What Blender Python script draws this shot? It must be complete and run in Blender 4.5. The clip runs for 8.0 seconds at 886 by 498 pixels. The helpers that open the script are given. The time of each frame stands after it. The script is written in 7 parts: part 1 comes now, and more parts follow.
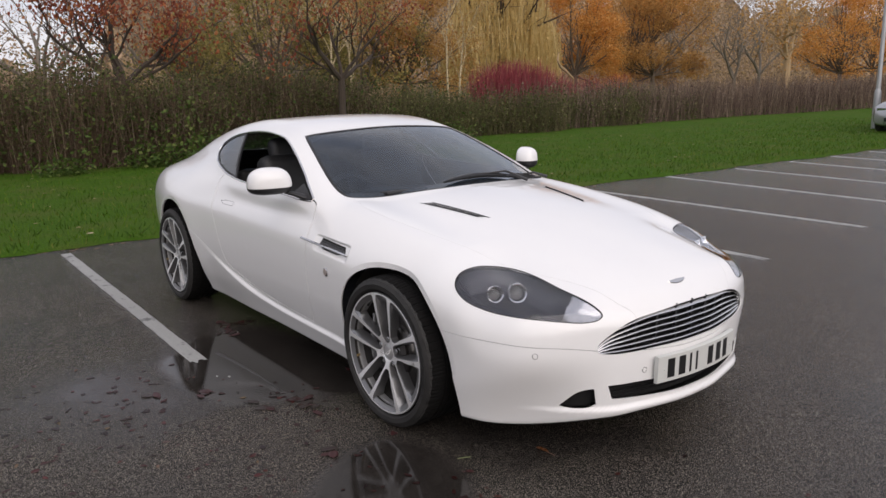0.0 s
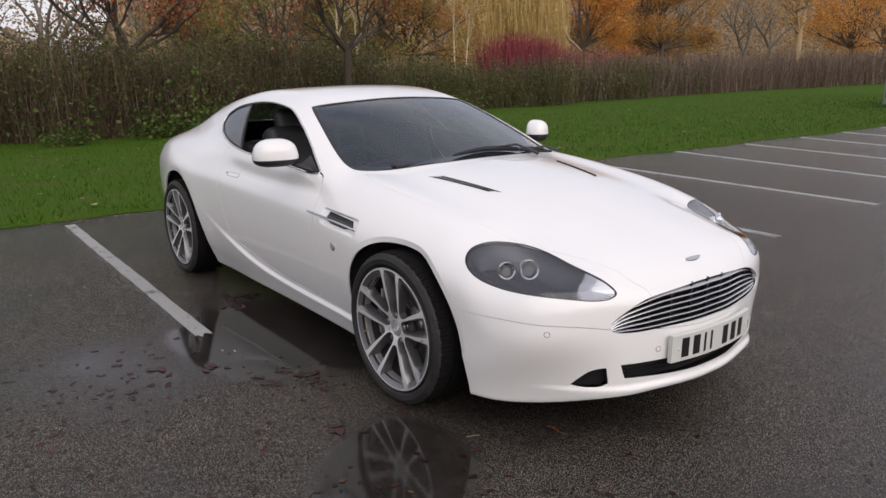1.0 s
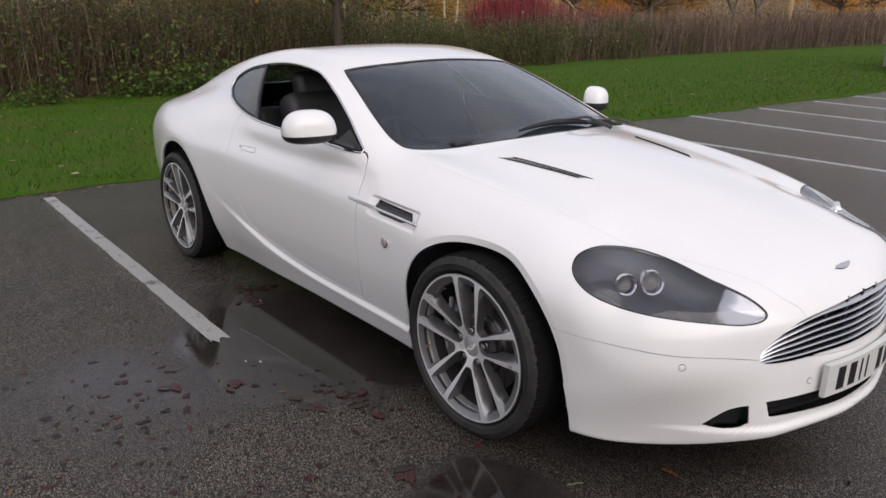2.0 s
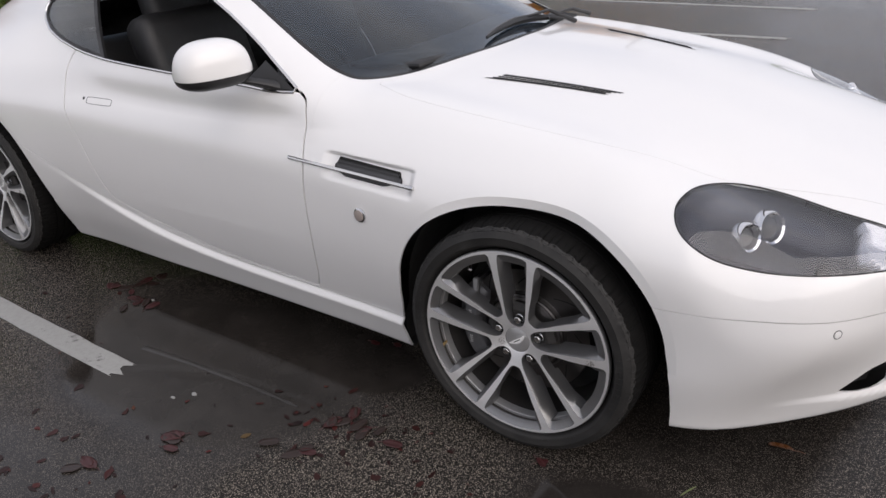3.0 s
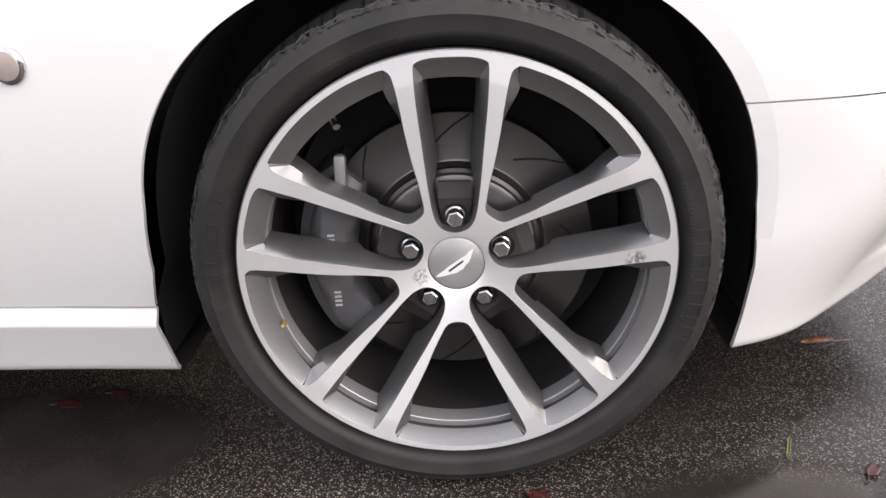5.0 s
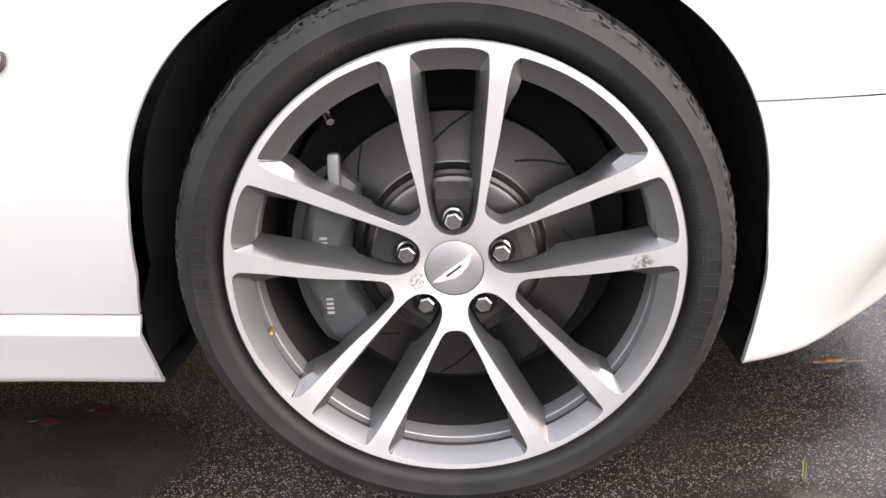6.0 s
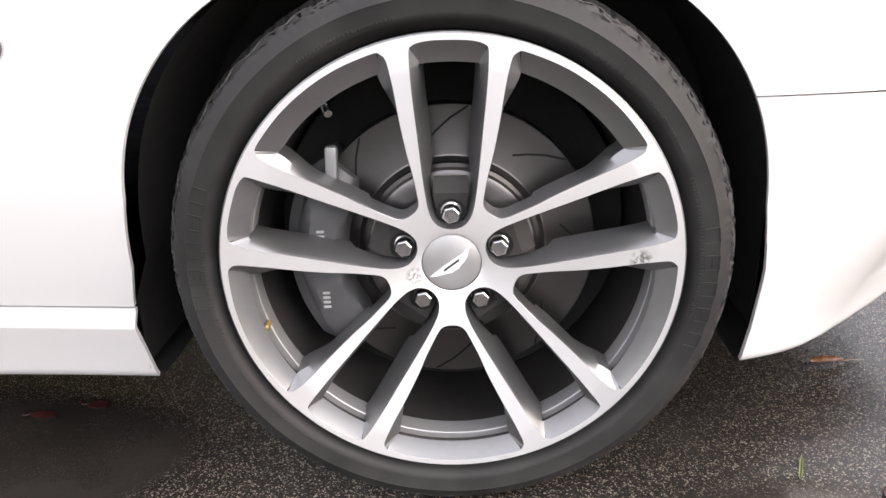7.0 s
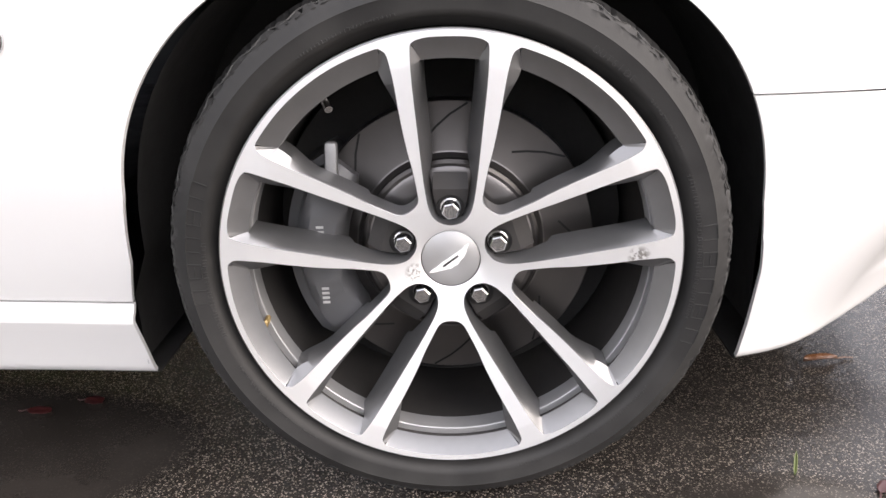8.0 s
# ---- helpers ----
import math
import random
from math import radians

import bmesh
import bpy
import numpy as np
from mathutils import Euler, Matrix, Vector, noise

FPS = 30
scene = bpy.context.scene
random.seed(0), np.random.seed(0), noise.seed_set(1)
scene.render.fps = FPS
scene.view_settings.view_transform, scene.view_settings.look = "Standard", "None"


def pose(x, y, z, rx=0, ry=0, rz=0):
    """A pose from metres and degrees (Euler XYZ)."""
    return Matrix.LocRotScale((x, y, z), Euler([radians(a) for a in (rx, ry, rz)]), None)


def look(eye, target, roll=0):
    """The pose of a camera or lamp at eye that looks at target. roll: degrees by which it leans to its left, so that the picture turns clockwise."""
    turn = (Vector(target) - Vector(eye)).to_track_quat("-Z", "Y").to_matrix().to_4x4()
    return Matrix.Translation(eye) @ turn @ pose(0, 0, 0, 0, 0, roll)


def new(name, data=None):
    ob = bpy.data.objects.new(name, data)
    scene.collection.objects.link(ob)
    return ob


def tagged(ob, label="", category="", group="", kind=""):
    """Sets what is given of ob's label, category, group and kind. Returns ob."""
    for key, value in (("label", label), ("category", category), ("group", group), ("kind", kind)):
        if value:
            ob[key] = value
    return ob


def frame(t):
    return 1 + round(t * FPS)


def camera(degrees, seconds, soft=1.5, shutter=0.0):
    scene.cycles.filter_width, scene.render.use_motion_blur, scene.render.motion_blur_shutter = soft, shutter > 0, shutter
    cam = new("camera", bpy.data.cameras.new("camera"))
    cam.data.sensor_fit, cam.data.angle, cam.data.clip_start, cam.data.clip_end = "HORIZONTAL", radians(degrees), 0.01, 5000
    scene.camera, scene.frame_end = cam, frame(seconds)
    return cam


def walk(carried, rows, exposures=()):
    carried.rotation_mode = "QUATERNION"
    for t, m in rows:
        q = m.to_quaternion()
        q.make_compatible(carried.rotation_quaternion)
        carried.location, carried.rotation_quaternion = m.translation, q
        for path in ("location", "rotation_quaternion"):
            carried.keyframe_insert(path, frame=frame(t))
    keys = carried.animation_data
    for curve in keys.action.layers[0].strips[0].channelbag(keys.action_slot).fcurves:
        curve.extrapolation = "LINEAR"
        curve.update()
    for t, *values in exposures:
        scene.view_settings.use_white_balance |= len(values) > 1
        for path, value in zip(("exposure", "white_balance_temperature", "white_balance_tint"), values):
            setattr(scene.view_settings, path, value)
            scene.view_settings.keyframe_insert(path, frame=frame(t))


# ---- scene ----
cam = camera(61.8, 8.0)
PATH = [
    (0, (2.576, -2.559, 1.447), (1.025, -1.368, 1.027), -1.4),
    (0.5, (2.573, -2.562, 1.447), (1.026, -1.376, 0.998), -1.4),
    (1, (2.508, -2.537, 1.438), (0.962, -1.366, 0.949), -1.0),
    (1.5, (2.208, -2.49, 1.436), (0.677, -1.316, 0.907), -0.6),
    (1.7, (2.055, -2.484, 1.441), (0.544, -1.298, 0.886), -0.4),
    (2.8, (0.999, -2.362, 1.422), (-0.235, -0.998, 0.637), -2.9),
    (3, (0.833, -2.33, 1.407), (-0.242, -0.879, 0.547), -4.1),
    (3.5, (0.432, -2.217, 1.332), (-0.305, -0.617, 0.385), -6.6),
    (4, (0.132, -2.071, 1.234), (-0.241, -0.396, 0.207), -7.1),
    (4.5, (0.033, -1.828, 0.934), (-0.122, -0.073, -0.013), -4.1),
    (4.7, (0.023, -1.771, 0.81), (-0.098, 0.017, -0.077), -3.8),
    (5.8, (0.022, -1.71, 0.677), (-0.085, 0.154, -0.032), -2.8),
    (6, (0.022, -1.71, 0.675), (-0.085, 0.154, -0.041), -2.8),
    (6.5, (0.022, -1.709, 0.672), (-0.082, 0.155, -0.044), -2.5),
    (7, (0.021, -1.708, 0.668), (-0.078, 0.156, -0.051), -2.3),
    (7.5, (0.018, -1.708, 0.667), (-0.077, 0.157, -0.051), -2.1),
    (8, (0.014, -1.713, 0.666), (-0.067, 0.151, -0.056), -1.9),
]
EXPOSURES = [(0.0, -0.06, 6550, 16), (1.7, -0.06, 6520, 16), (3.0, 0.0, 6500, 15), (3.5, 0.17, 6580, 15), (4.0, 0.36, 6600, 15), (4.5, 0.66, 6680, 15), (4.7, 0.88, 6700, 15), (5.8, 1.62, 6700, 15), (8.0, 1.66, 6700, 15)]
walk(cam, [(t, look(eye, target, roll)) for t, eye, target, roll in PATH], EXPOSURES)

# ---- daylight: a bright overcast sky, with a soft low sun behind the camera ----
SUN_HEIGHT, SUN_TURN = radians(24), radians(104)
world = bpy.data.worlds.new("overcast_sky")
scene.world = world
world.use_nodes = True
wn, wl = world.node_tree.nodes, world.node_tree.links
wn.clear()
sky = wn.new("ShaderNodeTexSky")
sky.sky_type, sky.sun_disc = "NISHITA", False
sky.sun_elevation, sky.sun_rotation = SUN_HEIGHT, SUN_TURN
sky.air_density, sky.dust_density, sky.ozone_density = 1.0, 3.0, 1.0
w_co, w_map, w_noise, w_ramp, w_mix = (wn.new(n) for n in ("ShaderNodeTexCoord", "ShaderNodeMapping", "ShaderNodeTexNoise", "ShaderNodeValToRGB", "ShaderNodeMix"))
w_map.inputs["Scale"].default_value = (1.0, 1.0, 2.6)
w_noise.inputs["Scale"].default_value, w_noise.inputs["Detail"].default_value = 2.2, 7
w_ramp.color_ramp.elements[0].position, w_ramp.color_ramp.elements[1].position = 0.3, 0.72
w_ramp.color_ramp.elements[0].color, w_ramp.color_ramp.elements[1].color = (4.9, 5.4, 6.5, 1), (9.6, 9.5, 9.5, 1)
w_mix.data_type = "RGBA"
w_mix.inputs["Factor"].default_value = 0.86
w_bg, w_out = wn.new("ShaderNodeBackground"), wn.new("ShaderNodeOutputWorld")
w_bg.inputs["Strength"].default_value = 0.113
wl.new(w_co.outputs["Generated"], w_map.inputs["Vector"])
wl.new(w_map.outputs["Vector"], w_noise.inputs["Vector"])
wl.new(w_noise.outputs["Fac"], w_ramp.inputs["Fac"])
wl.new(sky.outputs["Color"], w_mix.inputs["A"])
wl.new(w_ramp.outputs["Color"], w_mix.inputs["B"])
wl.new(w_mix.outputs["Result"], w_bg.inputs["Color"])
wl.new(w_bg.outputs["Background"], w_out.inputs["Surface"])
sun_data = bpy.data.lights.new("sun", "SUN")
sun_data.energy, sun_data.angle, sun_data.color = 2.2, radians(88), (1.0, 0.945, 0.87)
sun = new("sun", sun_data)
sun.matrix_world = look((0, 0, 40), Vector((0, 0, 40)) - Vector((math.sin(SUN_TURN) * math.cos(SUN_HEIGHT), math.cos(SUN_TURN) * math.cos(SUN_HEIGHT), math.sin(SUN_HEIGHT))))

# ---- materials ----
class Nodes:
    """A node material with a Principled surface, and short ways to add to it."""

    def __init__(self, name, colour=(0.5, 0.5, 0.5), rough=0.5, metal=0.0, **more):
        self.m = bpy.data.materials.new(name)
        self.m.use_nodes = True
        self.t = self.m.node_tree
        self.p = self.t.nodes["Principled BSDF"]
        self.set(self.p, "Base Color", (*colour, 1))
        self.set(self.p, "Roughness", rough)
        self.set(self.p, "Metallic", metal)
        for k, v in more.items():
            self.set(self.p, k.replace("_", " "), v)
        self.co = None

    def set(self, node, key, value):
        if isinstance(value, bpy.types.NodeSocket):
            self.t.links.new(value, node.inputs[key])
        else:
            node.inputs[key].default_value = value

    def add(self, kind, out=0, **ins):
        n = self.t.nodes.new(kind)
        for k, v in ins.items():
            self.set(n, k.replace("_", " "), v)
        return n.outputs[out] if out is not None else n

    def where(self):
        if self.co is None:
            self.co = self.add("ShaderNodeTexCoord", 3)
        return self.co

    def stretched(self, scale, turn=(0, 0, 0)):
        return self.add("ShaderNodeMapping", 0, Vector=self.where(), Scale=scale, Rotation=turn)

    def noise(self, scale, detail=4, rough=0.55, at=None, distort=0.0):
        return self.add("ShaderNodeTexNoise", 0, Vector=at or self.where(), Scale=scale, Detail=detail, Roughness=rough, Distortion=distort)

    def voronoi(self, scale, at=None, out=0):
        return self.add("ShaderNodeTexVoronoi", out, Vector=at or self.where(), Scale=scale)

    def ramp(self, fac, *stops):
        n = self.t.nodes.new("ShaderNodeValToRGB")
        e = n.color_ramp.elements
        while len(e) < len(stops):
            e.new(0.5)
        for el, (at, c) in zip(e, stops):
            el.position = at
            el.color = (*c, 1) if isinstance(c, tuple) else (c, c, c, 1)
        self.t.links.new(fac, n.inputs["Fac"])
        return n.outputs["Color"]

    def mix(self, fac, a, b, blend="MIX"):
        n = self.t.nodes.new("ShaderNodeMix")
        n.data_type, n.blend_type = "RGBA", blend
        for k, v in (("Factor", fac), ("A", a), ("B", b)):
            if isinstance(v, tuple):
                v = (*v, 1)
            self.set(n, k, v)
        return n.outputs["Result"]

    def maths(self, op, a, b=0.0, c=0.0):
        n = self.t.nodes.new("ShaderNodeMath")
        n.operation = op
        for i, v in enumerate((a, b, c)):
            if isinstance(v, bpy.types.NodeSocket):
                self.t.links.new(v, n.inputs[i])
            else:
                n.inputs[i].default_value = v
        return n.outputs[0]

    def bump(self, height, strength=0.3, distance=0.002):
        b = self.add("ShaderNodeBump", 0, Height=height, Strength=strength, Distance=distance)
        self.set(self.p, "Normal", b)
        return self

    def colour(self, c):
        self.set(self.p, "Base Color", c)
        return self

    def rough(self, r):
        self.set(self.p, "Roughness", r)
        return self


def paint_white():
    n = Nodes("pearl_white_paint", (0.80, 0.80, 0.78), 0.38, Coat_Weight=1.0, Coat_Roughness=0.04)
    dirt = n.noise(3.0, 6, 0.6)
    specks = n.voronoi(160)
    c = n.mix(n.ramp(dirt, (0.42, 0.0), (0.75, 0.16)), (0.85, 0.845, 0.835), (0.76, 0.75, 0.73))
    c = n.mix(n.maths("MULTIPLY", n.ramp(specks, (0.03, 1.0), (0.06, 0.0)), n.ramp(n.noise(9, 2), (0.56, 0.0), (0.7, 0.6))), c, (0.30, 0.28, 0.25))
    n.colour(c)
    n.set(n.p, "Coat Roughness", n.ramp(dirt, (0.3, 0.03), (0.8, 0.10)))
    n.bump(n.noise(900, 2), 0.05, 0.0004)
    return n.m


def plain(name, colour, rough, metal=0.0, vary=0.2, scale=40, bump=0.1, **more):
    """A surface of one colour with grain and slight wear at two scales."""
    n = Nodes(name, colour, rough, metal, **more)
    fine, wide = n.noise(scale, 5), n.noise(scale / 9, 4)
    dark, light = tuple(c * (1 - vary) for c in colour), tuple(min(1, c * (1 + vary)) for c in colour)
    n.colour(n.mix(n.maths("MULTIPLY_ADD", fine, 0.5, n.maths("MULTIPLY", wide, 0.5)), dark, light))
    n.rough(n.ramp(wide, (0.3, max(0.02, rough * 0.8)), (0.7, min(1, rough * 1.2))))
    if bump:
        n.bump(fine, bump, 0.001)
    return n.m


def asphalt():
    n = Nodes("wet_asphalt", (0.04, 0.04, 0.042), 0.4)
    stones, grit, wide, far = n.voronoi(560, out=1), n.voronoi(560), n.noise(0.9, 6), n.noise(0.16, 4)
    # the palest stones also carry the glints of wet stone in their colour
    c = n.ramp(n.add("ShaderNodeSeparateColor", 0, Color=stones), (0.0, (0.013, 0.0112, 0.0098)), (0.55, (0.024, 0.0205, 0.0178)), (0.83, (0.050, 0.042, 0.035)), (0.97, (0.50, 0.43, 0.355)))
    c = n.mix(n.ramp(wide, (0.35, 0.0), (0.7, 0.45)), c, (0.018, 0.0177, 0.018))
    n.colour(c)
    # standing water in the low places: a pool by the front wheel, and thin films elsewhere
    sep = n.add("ShaderNodeSeparateXYZ", None, Vector=n.where())
    x, y = sep.outputs[0], sep.outputs[1]
    pools = 0.0
    for cx, cy, rx, ry, deep in ((0.40, -1.22, 0.44, 0.36, 1.4), (-1.20, -0.98, 0.95, 0.55, 0.9), (-1.1, -1.75, 0.9, 0.6, 0.35), (-0.12, -1.42, 0.55, 0.45, -1.0), (0.42, -0.46, 0.80, 0.58, 0.35), (-0.68, -0.80, 0.30, 0.16, 0.8), (1.05, -0.62, 0.40, 0.42, -0.6), (2.1, 1.6, 1.2, 1.4, 0.8)):
        dx = n.maths("POWER", n.maths("DIVIDE", n.maths("SUBTRACT", x, cx), rx), 2.0)
        dy = n.maths("POWER", n.maths("DIVIDE", n.maths("SUBTRACT", y, cy), ry), 2.0)
        pools = n.maths("ADD", pools, n.maths("MULTIPLY", n.maths("MAXIMUM", n.maths("SUBTRACT", 1.0, n.maths("ADD", dx, dy)), 0.0), deep))
    level = n.maths("ADD", n.maths("MULTIPLY", pools, 0.55), n.maths("ADD", n.maths("MULTIPLY", wide, 0.55), n.maths("MULTIPLY", far, 0.45)))
    water = n.ramp(level, (0.46, 0.0), (0.80, 1.0))
    rough = n.mix(water, n.ramp(n.noise(26, 4), (0.35, 0.08), (0.65, 0.22)), (0.042, 0.042, 0.042))
    n.rough(rough)
    n.set(n.p, "Specular IOR Level", n.mix(water, (0.24, 0.24, 0.24), (0.32, 0.32, 0.32)))
    # a film of water with fine silt hides the stones
    film = n.ramp(level, (0.50, 0.0), (0.86, 0.97))
    n.colour(n.mix(film, c, n.mix(n.ramp(n.noise(7, 5), (0.35, 0.0), (0.7, 1.0)), (0.017, 0.0146, 0.0128), (0.030, 0.026, 0.023))))
    height = n.maths("MULTIPLY", n.maths("SUBTRACT", 1.0, grit), n.maths("SUBTRACT", 1.0, n.maths("MULTIPLY", water, 0.985)))
    n.bump(height, 0.55, 0.0024)
    return n.m


def grass_soil():
    n = Nodes("verge_turf", (0.06, 0.10, 0.02), 0.9)
    fine, wide = n.noise(60, 5), n.noise(1.1, 5)
    c = n.mix(n.ramp(fine, (0.35, 0.0), (0.65, 1.0)), (0.030, 0.072, 0.004), (0.066, 0.140, 0.009))
    c = n.mix(n.ramp(wide, (0.45, 0.0), (0.75, 0.6)), c, (0.10, 0.10, 0.03))
    n.set(n.p, "Specular IOR Level", 0.1)
    n.colour(c).bump(fine, 0.8, 0.03)
    return n.m


def line_paint():
    n = Nodes("worn_road_paint", (0.55, 0.55, 0.52), 0.55)
    chips = n.noise(7, 8, 0.7)
    stones = n.voronoi(170)
    c = n.mix(n.ramp(chips, (0.56, 0.0), (0.62, 0.85)), (0.33, 0.33, 0.315), (0.04, 0.04, 0.04))
    n.colour(n.mix(n.ramp(n.noise(60, 3), (0.4, 0.0), (0.7, 0.35)), c, (0.23, 0.225, 0.21))).bump(stones, 0.4, 0.002)
    return n.m


def machined(name, shade):
    n = Nodes(name, (0.8, 0.8, 0.81), 0.4, 0.72)
    rad = n.add("ShaderNodeVectorMath", None)
    rad.operation = "LENGTH"
    flat = n.add("ShaderNodeMapping", 0, Vector=n.where(), Scale=(1, 0, 1))
    n.set(rad, "Vector", flat)
    rings = n.add("ShaderNodeTexNoise", 0, Scale=1.0, Detail=2, Vector=n.add("ShaderNodeCombineXYZ", 0, X=n.maths("MULTIPLY", rad.outputs["Value"], 2600)))
    soft = n.noise(14, 5)
    c = n.mix(n.ramp(soft, (0.4, 0.0), (0.75, 0.35)), (0.97 * shade, 0.97 * shade, 0.97 * shade), (0.84 * shade, 0.83 * shade, 0.81 * shade))
    # kerb rash and corroded patches
    for at, size in (((-0.0415, -0.112, -0.0145), 0.013), ((0.2100, -0.135, 0.0075), 0.014), ((-0.150, -0.125, -0.006), 0.007)):
        far = n.add("ShaderNodeVectorMath", None)
        far.operation = "DISTANCE"
        n.set(far, 0, n.where())
        far.inputs[1].default_value = at
        patch = n.maths("MULTIPLY", n.ramp(n.maths("DIVIDE", far.outputs["Value"], size), (0.5, 1.0), (1.0, 0.0)), n.ramp(n.noise(160, 5, 0.7), (0.46, 0.0), (0.56, 0.85)))
        c = n.mix(patch, c, (0.22, 0.20, 0.18))
    n.colour(c)
    n.rough(n.ramp(soft, (0.3, 0.46), (0.7, 0.54)))
    grooves = n.add("ShaderNodeTangent", None)
    grooves.direction_type, grooves.axis = "RADIAL", "Y"
    n.set(n.p, "Tangent", grooves.outputs[0])
    n.set(n.p, "Anisotropic", 0.5)
    n.set(n.p, "Anisotropic Rotation", 0.25)
    n.bump(rings, 0.10, 0.0004)
    return n.m


def rubber():
    n = Nodes("tyre_rubber", (0.035, 0.035, 0.036), 0.62, Specular_IOR_Level=0.3)
    wide, fine = n.noise(11, 5), n.noise(420, 3)
    n.colour(n.mix(n.ramp(wide, (0.35, 0.0), (0.72, 1.0)), (0.019, 0.0186, 0.0182), (0.041, 0.0395, 0.0378)))
    n.rough(n.ramp(wide, (0.3, 0.5), (0.7, 0.75))).bump(fine, 0.18, 0.0006)
    return n.m


def glass(name, tint, rough=0.0):
    n = Nodes(name, tint, rough, 0.0, Transmission_Weight=1.0, IOR=1.45)
    n.rough(n.ramp(n.noise(5, 5), (0.4, rough), (0.8, rough + 0.03)))
    return n.m


WHITE = paint_white()
ASPHALT, TURF, LINE = asphalt(), grass_soil(), line_paint()
ALLOY, CAP, RUBBER = machined("diamond_turned_alloy", 0.95), machined("spun_cap_metal", 0.55), rubber()
GREY_ALLOY = plain("gunmetal_wheel_paint", (0.26, 0.26, 0.263), 0.40, 0.82, 0.15, 60, 0.05)
BLACK_TRIM = plain("satin_black_trim", (0.018, 0.018, 0.019), 0.45, 0, 0.25, 90, 0.12)
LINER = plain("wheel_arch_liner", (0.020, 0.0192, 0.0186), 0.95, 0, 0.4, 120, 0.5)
SEAL = plain("window_rubber_seal", (0.012, 0.012, 0.013), 0.5, 0, 0.2, 90, 0.1)
WIRE = plain("grey_woven_wire", (0.12, 0.12, 0.123), 0.4, 0.6, 0.2, 90, 0.1)
CHROME = plain("bright_trim", (0.62, 0.62, 0.63), 0.16, 1.0, 0.12, 30, 0.02)
STEEL = plain("brake_disc_steel", (0.115, 0.108, 0.104), 0.40, 1.0, 0.25, 25, 0.1)
RUST = plain("brake_bell_cast", (0.19, 0.18, 0.175), 0.30, 0.9, 0.2, 30, 0.15)
CALIPER = plain("grey_caliper_paint", (0.110, 0.110, 0.113), 0.45, 0.2, 0.15, 50, 0.05)
LETTER = plain("pale_caliper_print", (0.45, 0.45, 0.44), 0.5, 0, 0.05, 50, 0.0)
PALE_BADGE = plain("pale_badge_metal", (0.86, 0.86, 0.85), 0.4, 0.1, 0.06, 60, 0.0)
# tyre rubber again, coloured near black for the shade under the arch
TREAD = plain("shade_dark_tread_rubber", (0.006, 0.0058, 0.0056), 0.9, 0, 0.4, 50, 0.3, Specular_IOR_Level=0.15)
DUSTY_RUBBER = plain("dusty_rubber_edges", (0.045, 0.044, 0.042), 0.6, 0, 0.4, 60, 0.2)
RIM_STEP = plain("light_rim_step", (0.46, 0.46, 0.462), 0.42, 0.6, 0.15, 60, 0.05)
LEATHER = plain("black_leather", (0.015, 0.015, 0.016), 0.55, 0, 0.3, 140, 0.3)
SCREEN_GLASS = glass("tinted_windscreen_glass", (0.38, 0.47, 0.56))
SIDE_GLASS = glass("dark_side_glass", (0.42, 0.45, 0.46))
LENS = glass("clear_lamp_cover", (0.93, 0.94, 0.96))
LAMP_BLACK = plain("smoked_lamp_housing", (0.030, 0.030, 0.042), 0.35, 0.3, 0.15, 60, 0.02)
LAMP_CHROME = plain("lamp_reflector", (0.80, 0.80, 0.81), 0.10, 1.0, 0.1, 20, 0.0)
LAMP_CLEAR = plain("ribbed_indicator_reflector", (0.50, 0.50, 0.52), 0.22, 0.9, 0.35, 90, 0.5)
PLATE = plain("plate_white", (0.62, 0.63, 0.60), 0.4, 0, 0.05, 30, 0.02)
PLATE_BLACK = plain("plate_black", (0.012, 0.012, 0.012), 0.4, 0, 0.1, 30, 0.0)
MESH_BLACK = plain("dark_mesh_wire", (0.065, 0.065, 0.067), 0.4, 0.5, 0.2, 60, 0.0)
# near black for backing sheets and strips; the openings' shade is in the colour
VOID = plain("cavity_shade_black", (0.010, 0.010, 0.010), 0.9, 0, 0.3, 60, 0.0)
RED_PATCH = plain("clear_repeater", (0.42, 0.36, 0.33), 0.3, 0.2, 0.2, 60, 0.0)
BOLT = plain("bright_bolt_steel", (0.58, 0.58, 0.58), 0.24, 1.0, 0.2, 60, 0.05)
# rim metal coloured dark for the shade deep inside the wheel
BARREL = plain("shade_dark_rim_inside", (0.045, 0.042, 0.040), 0.6, 0.3, 0.4, 40, 0.1)
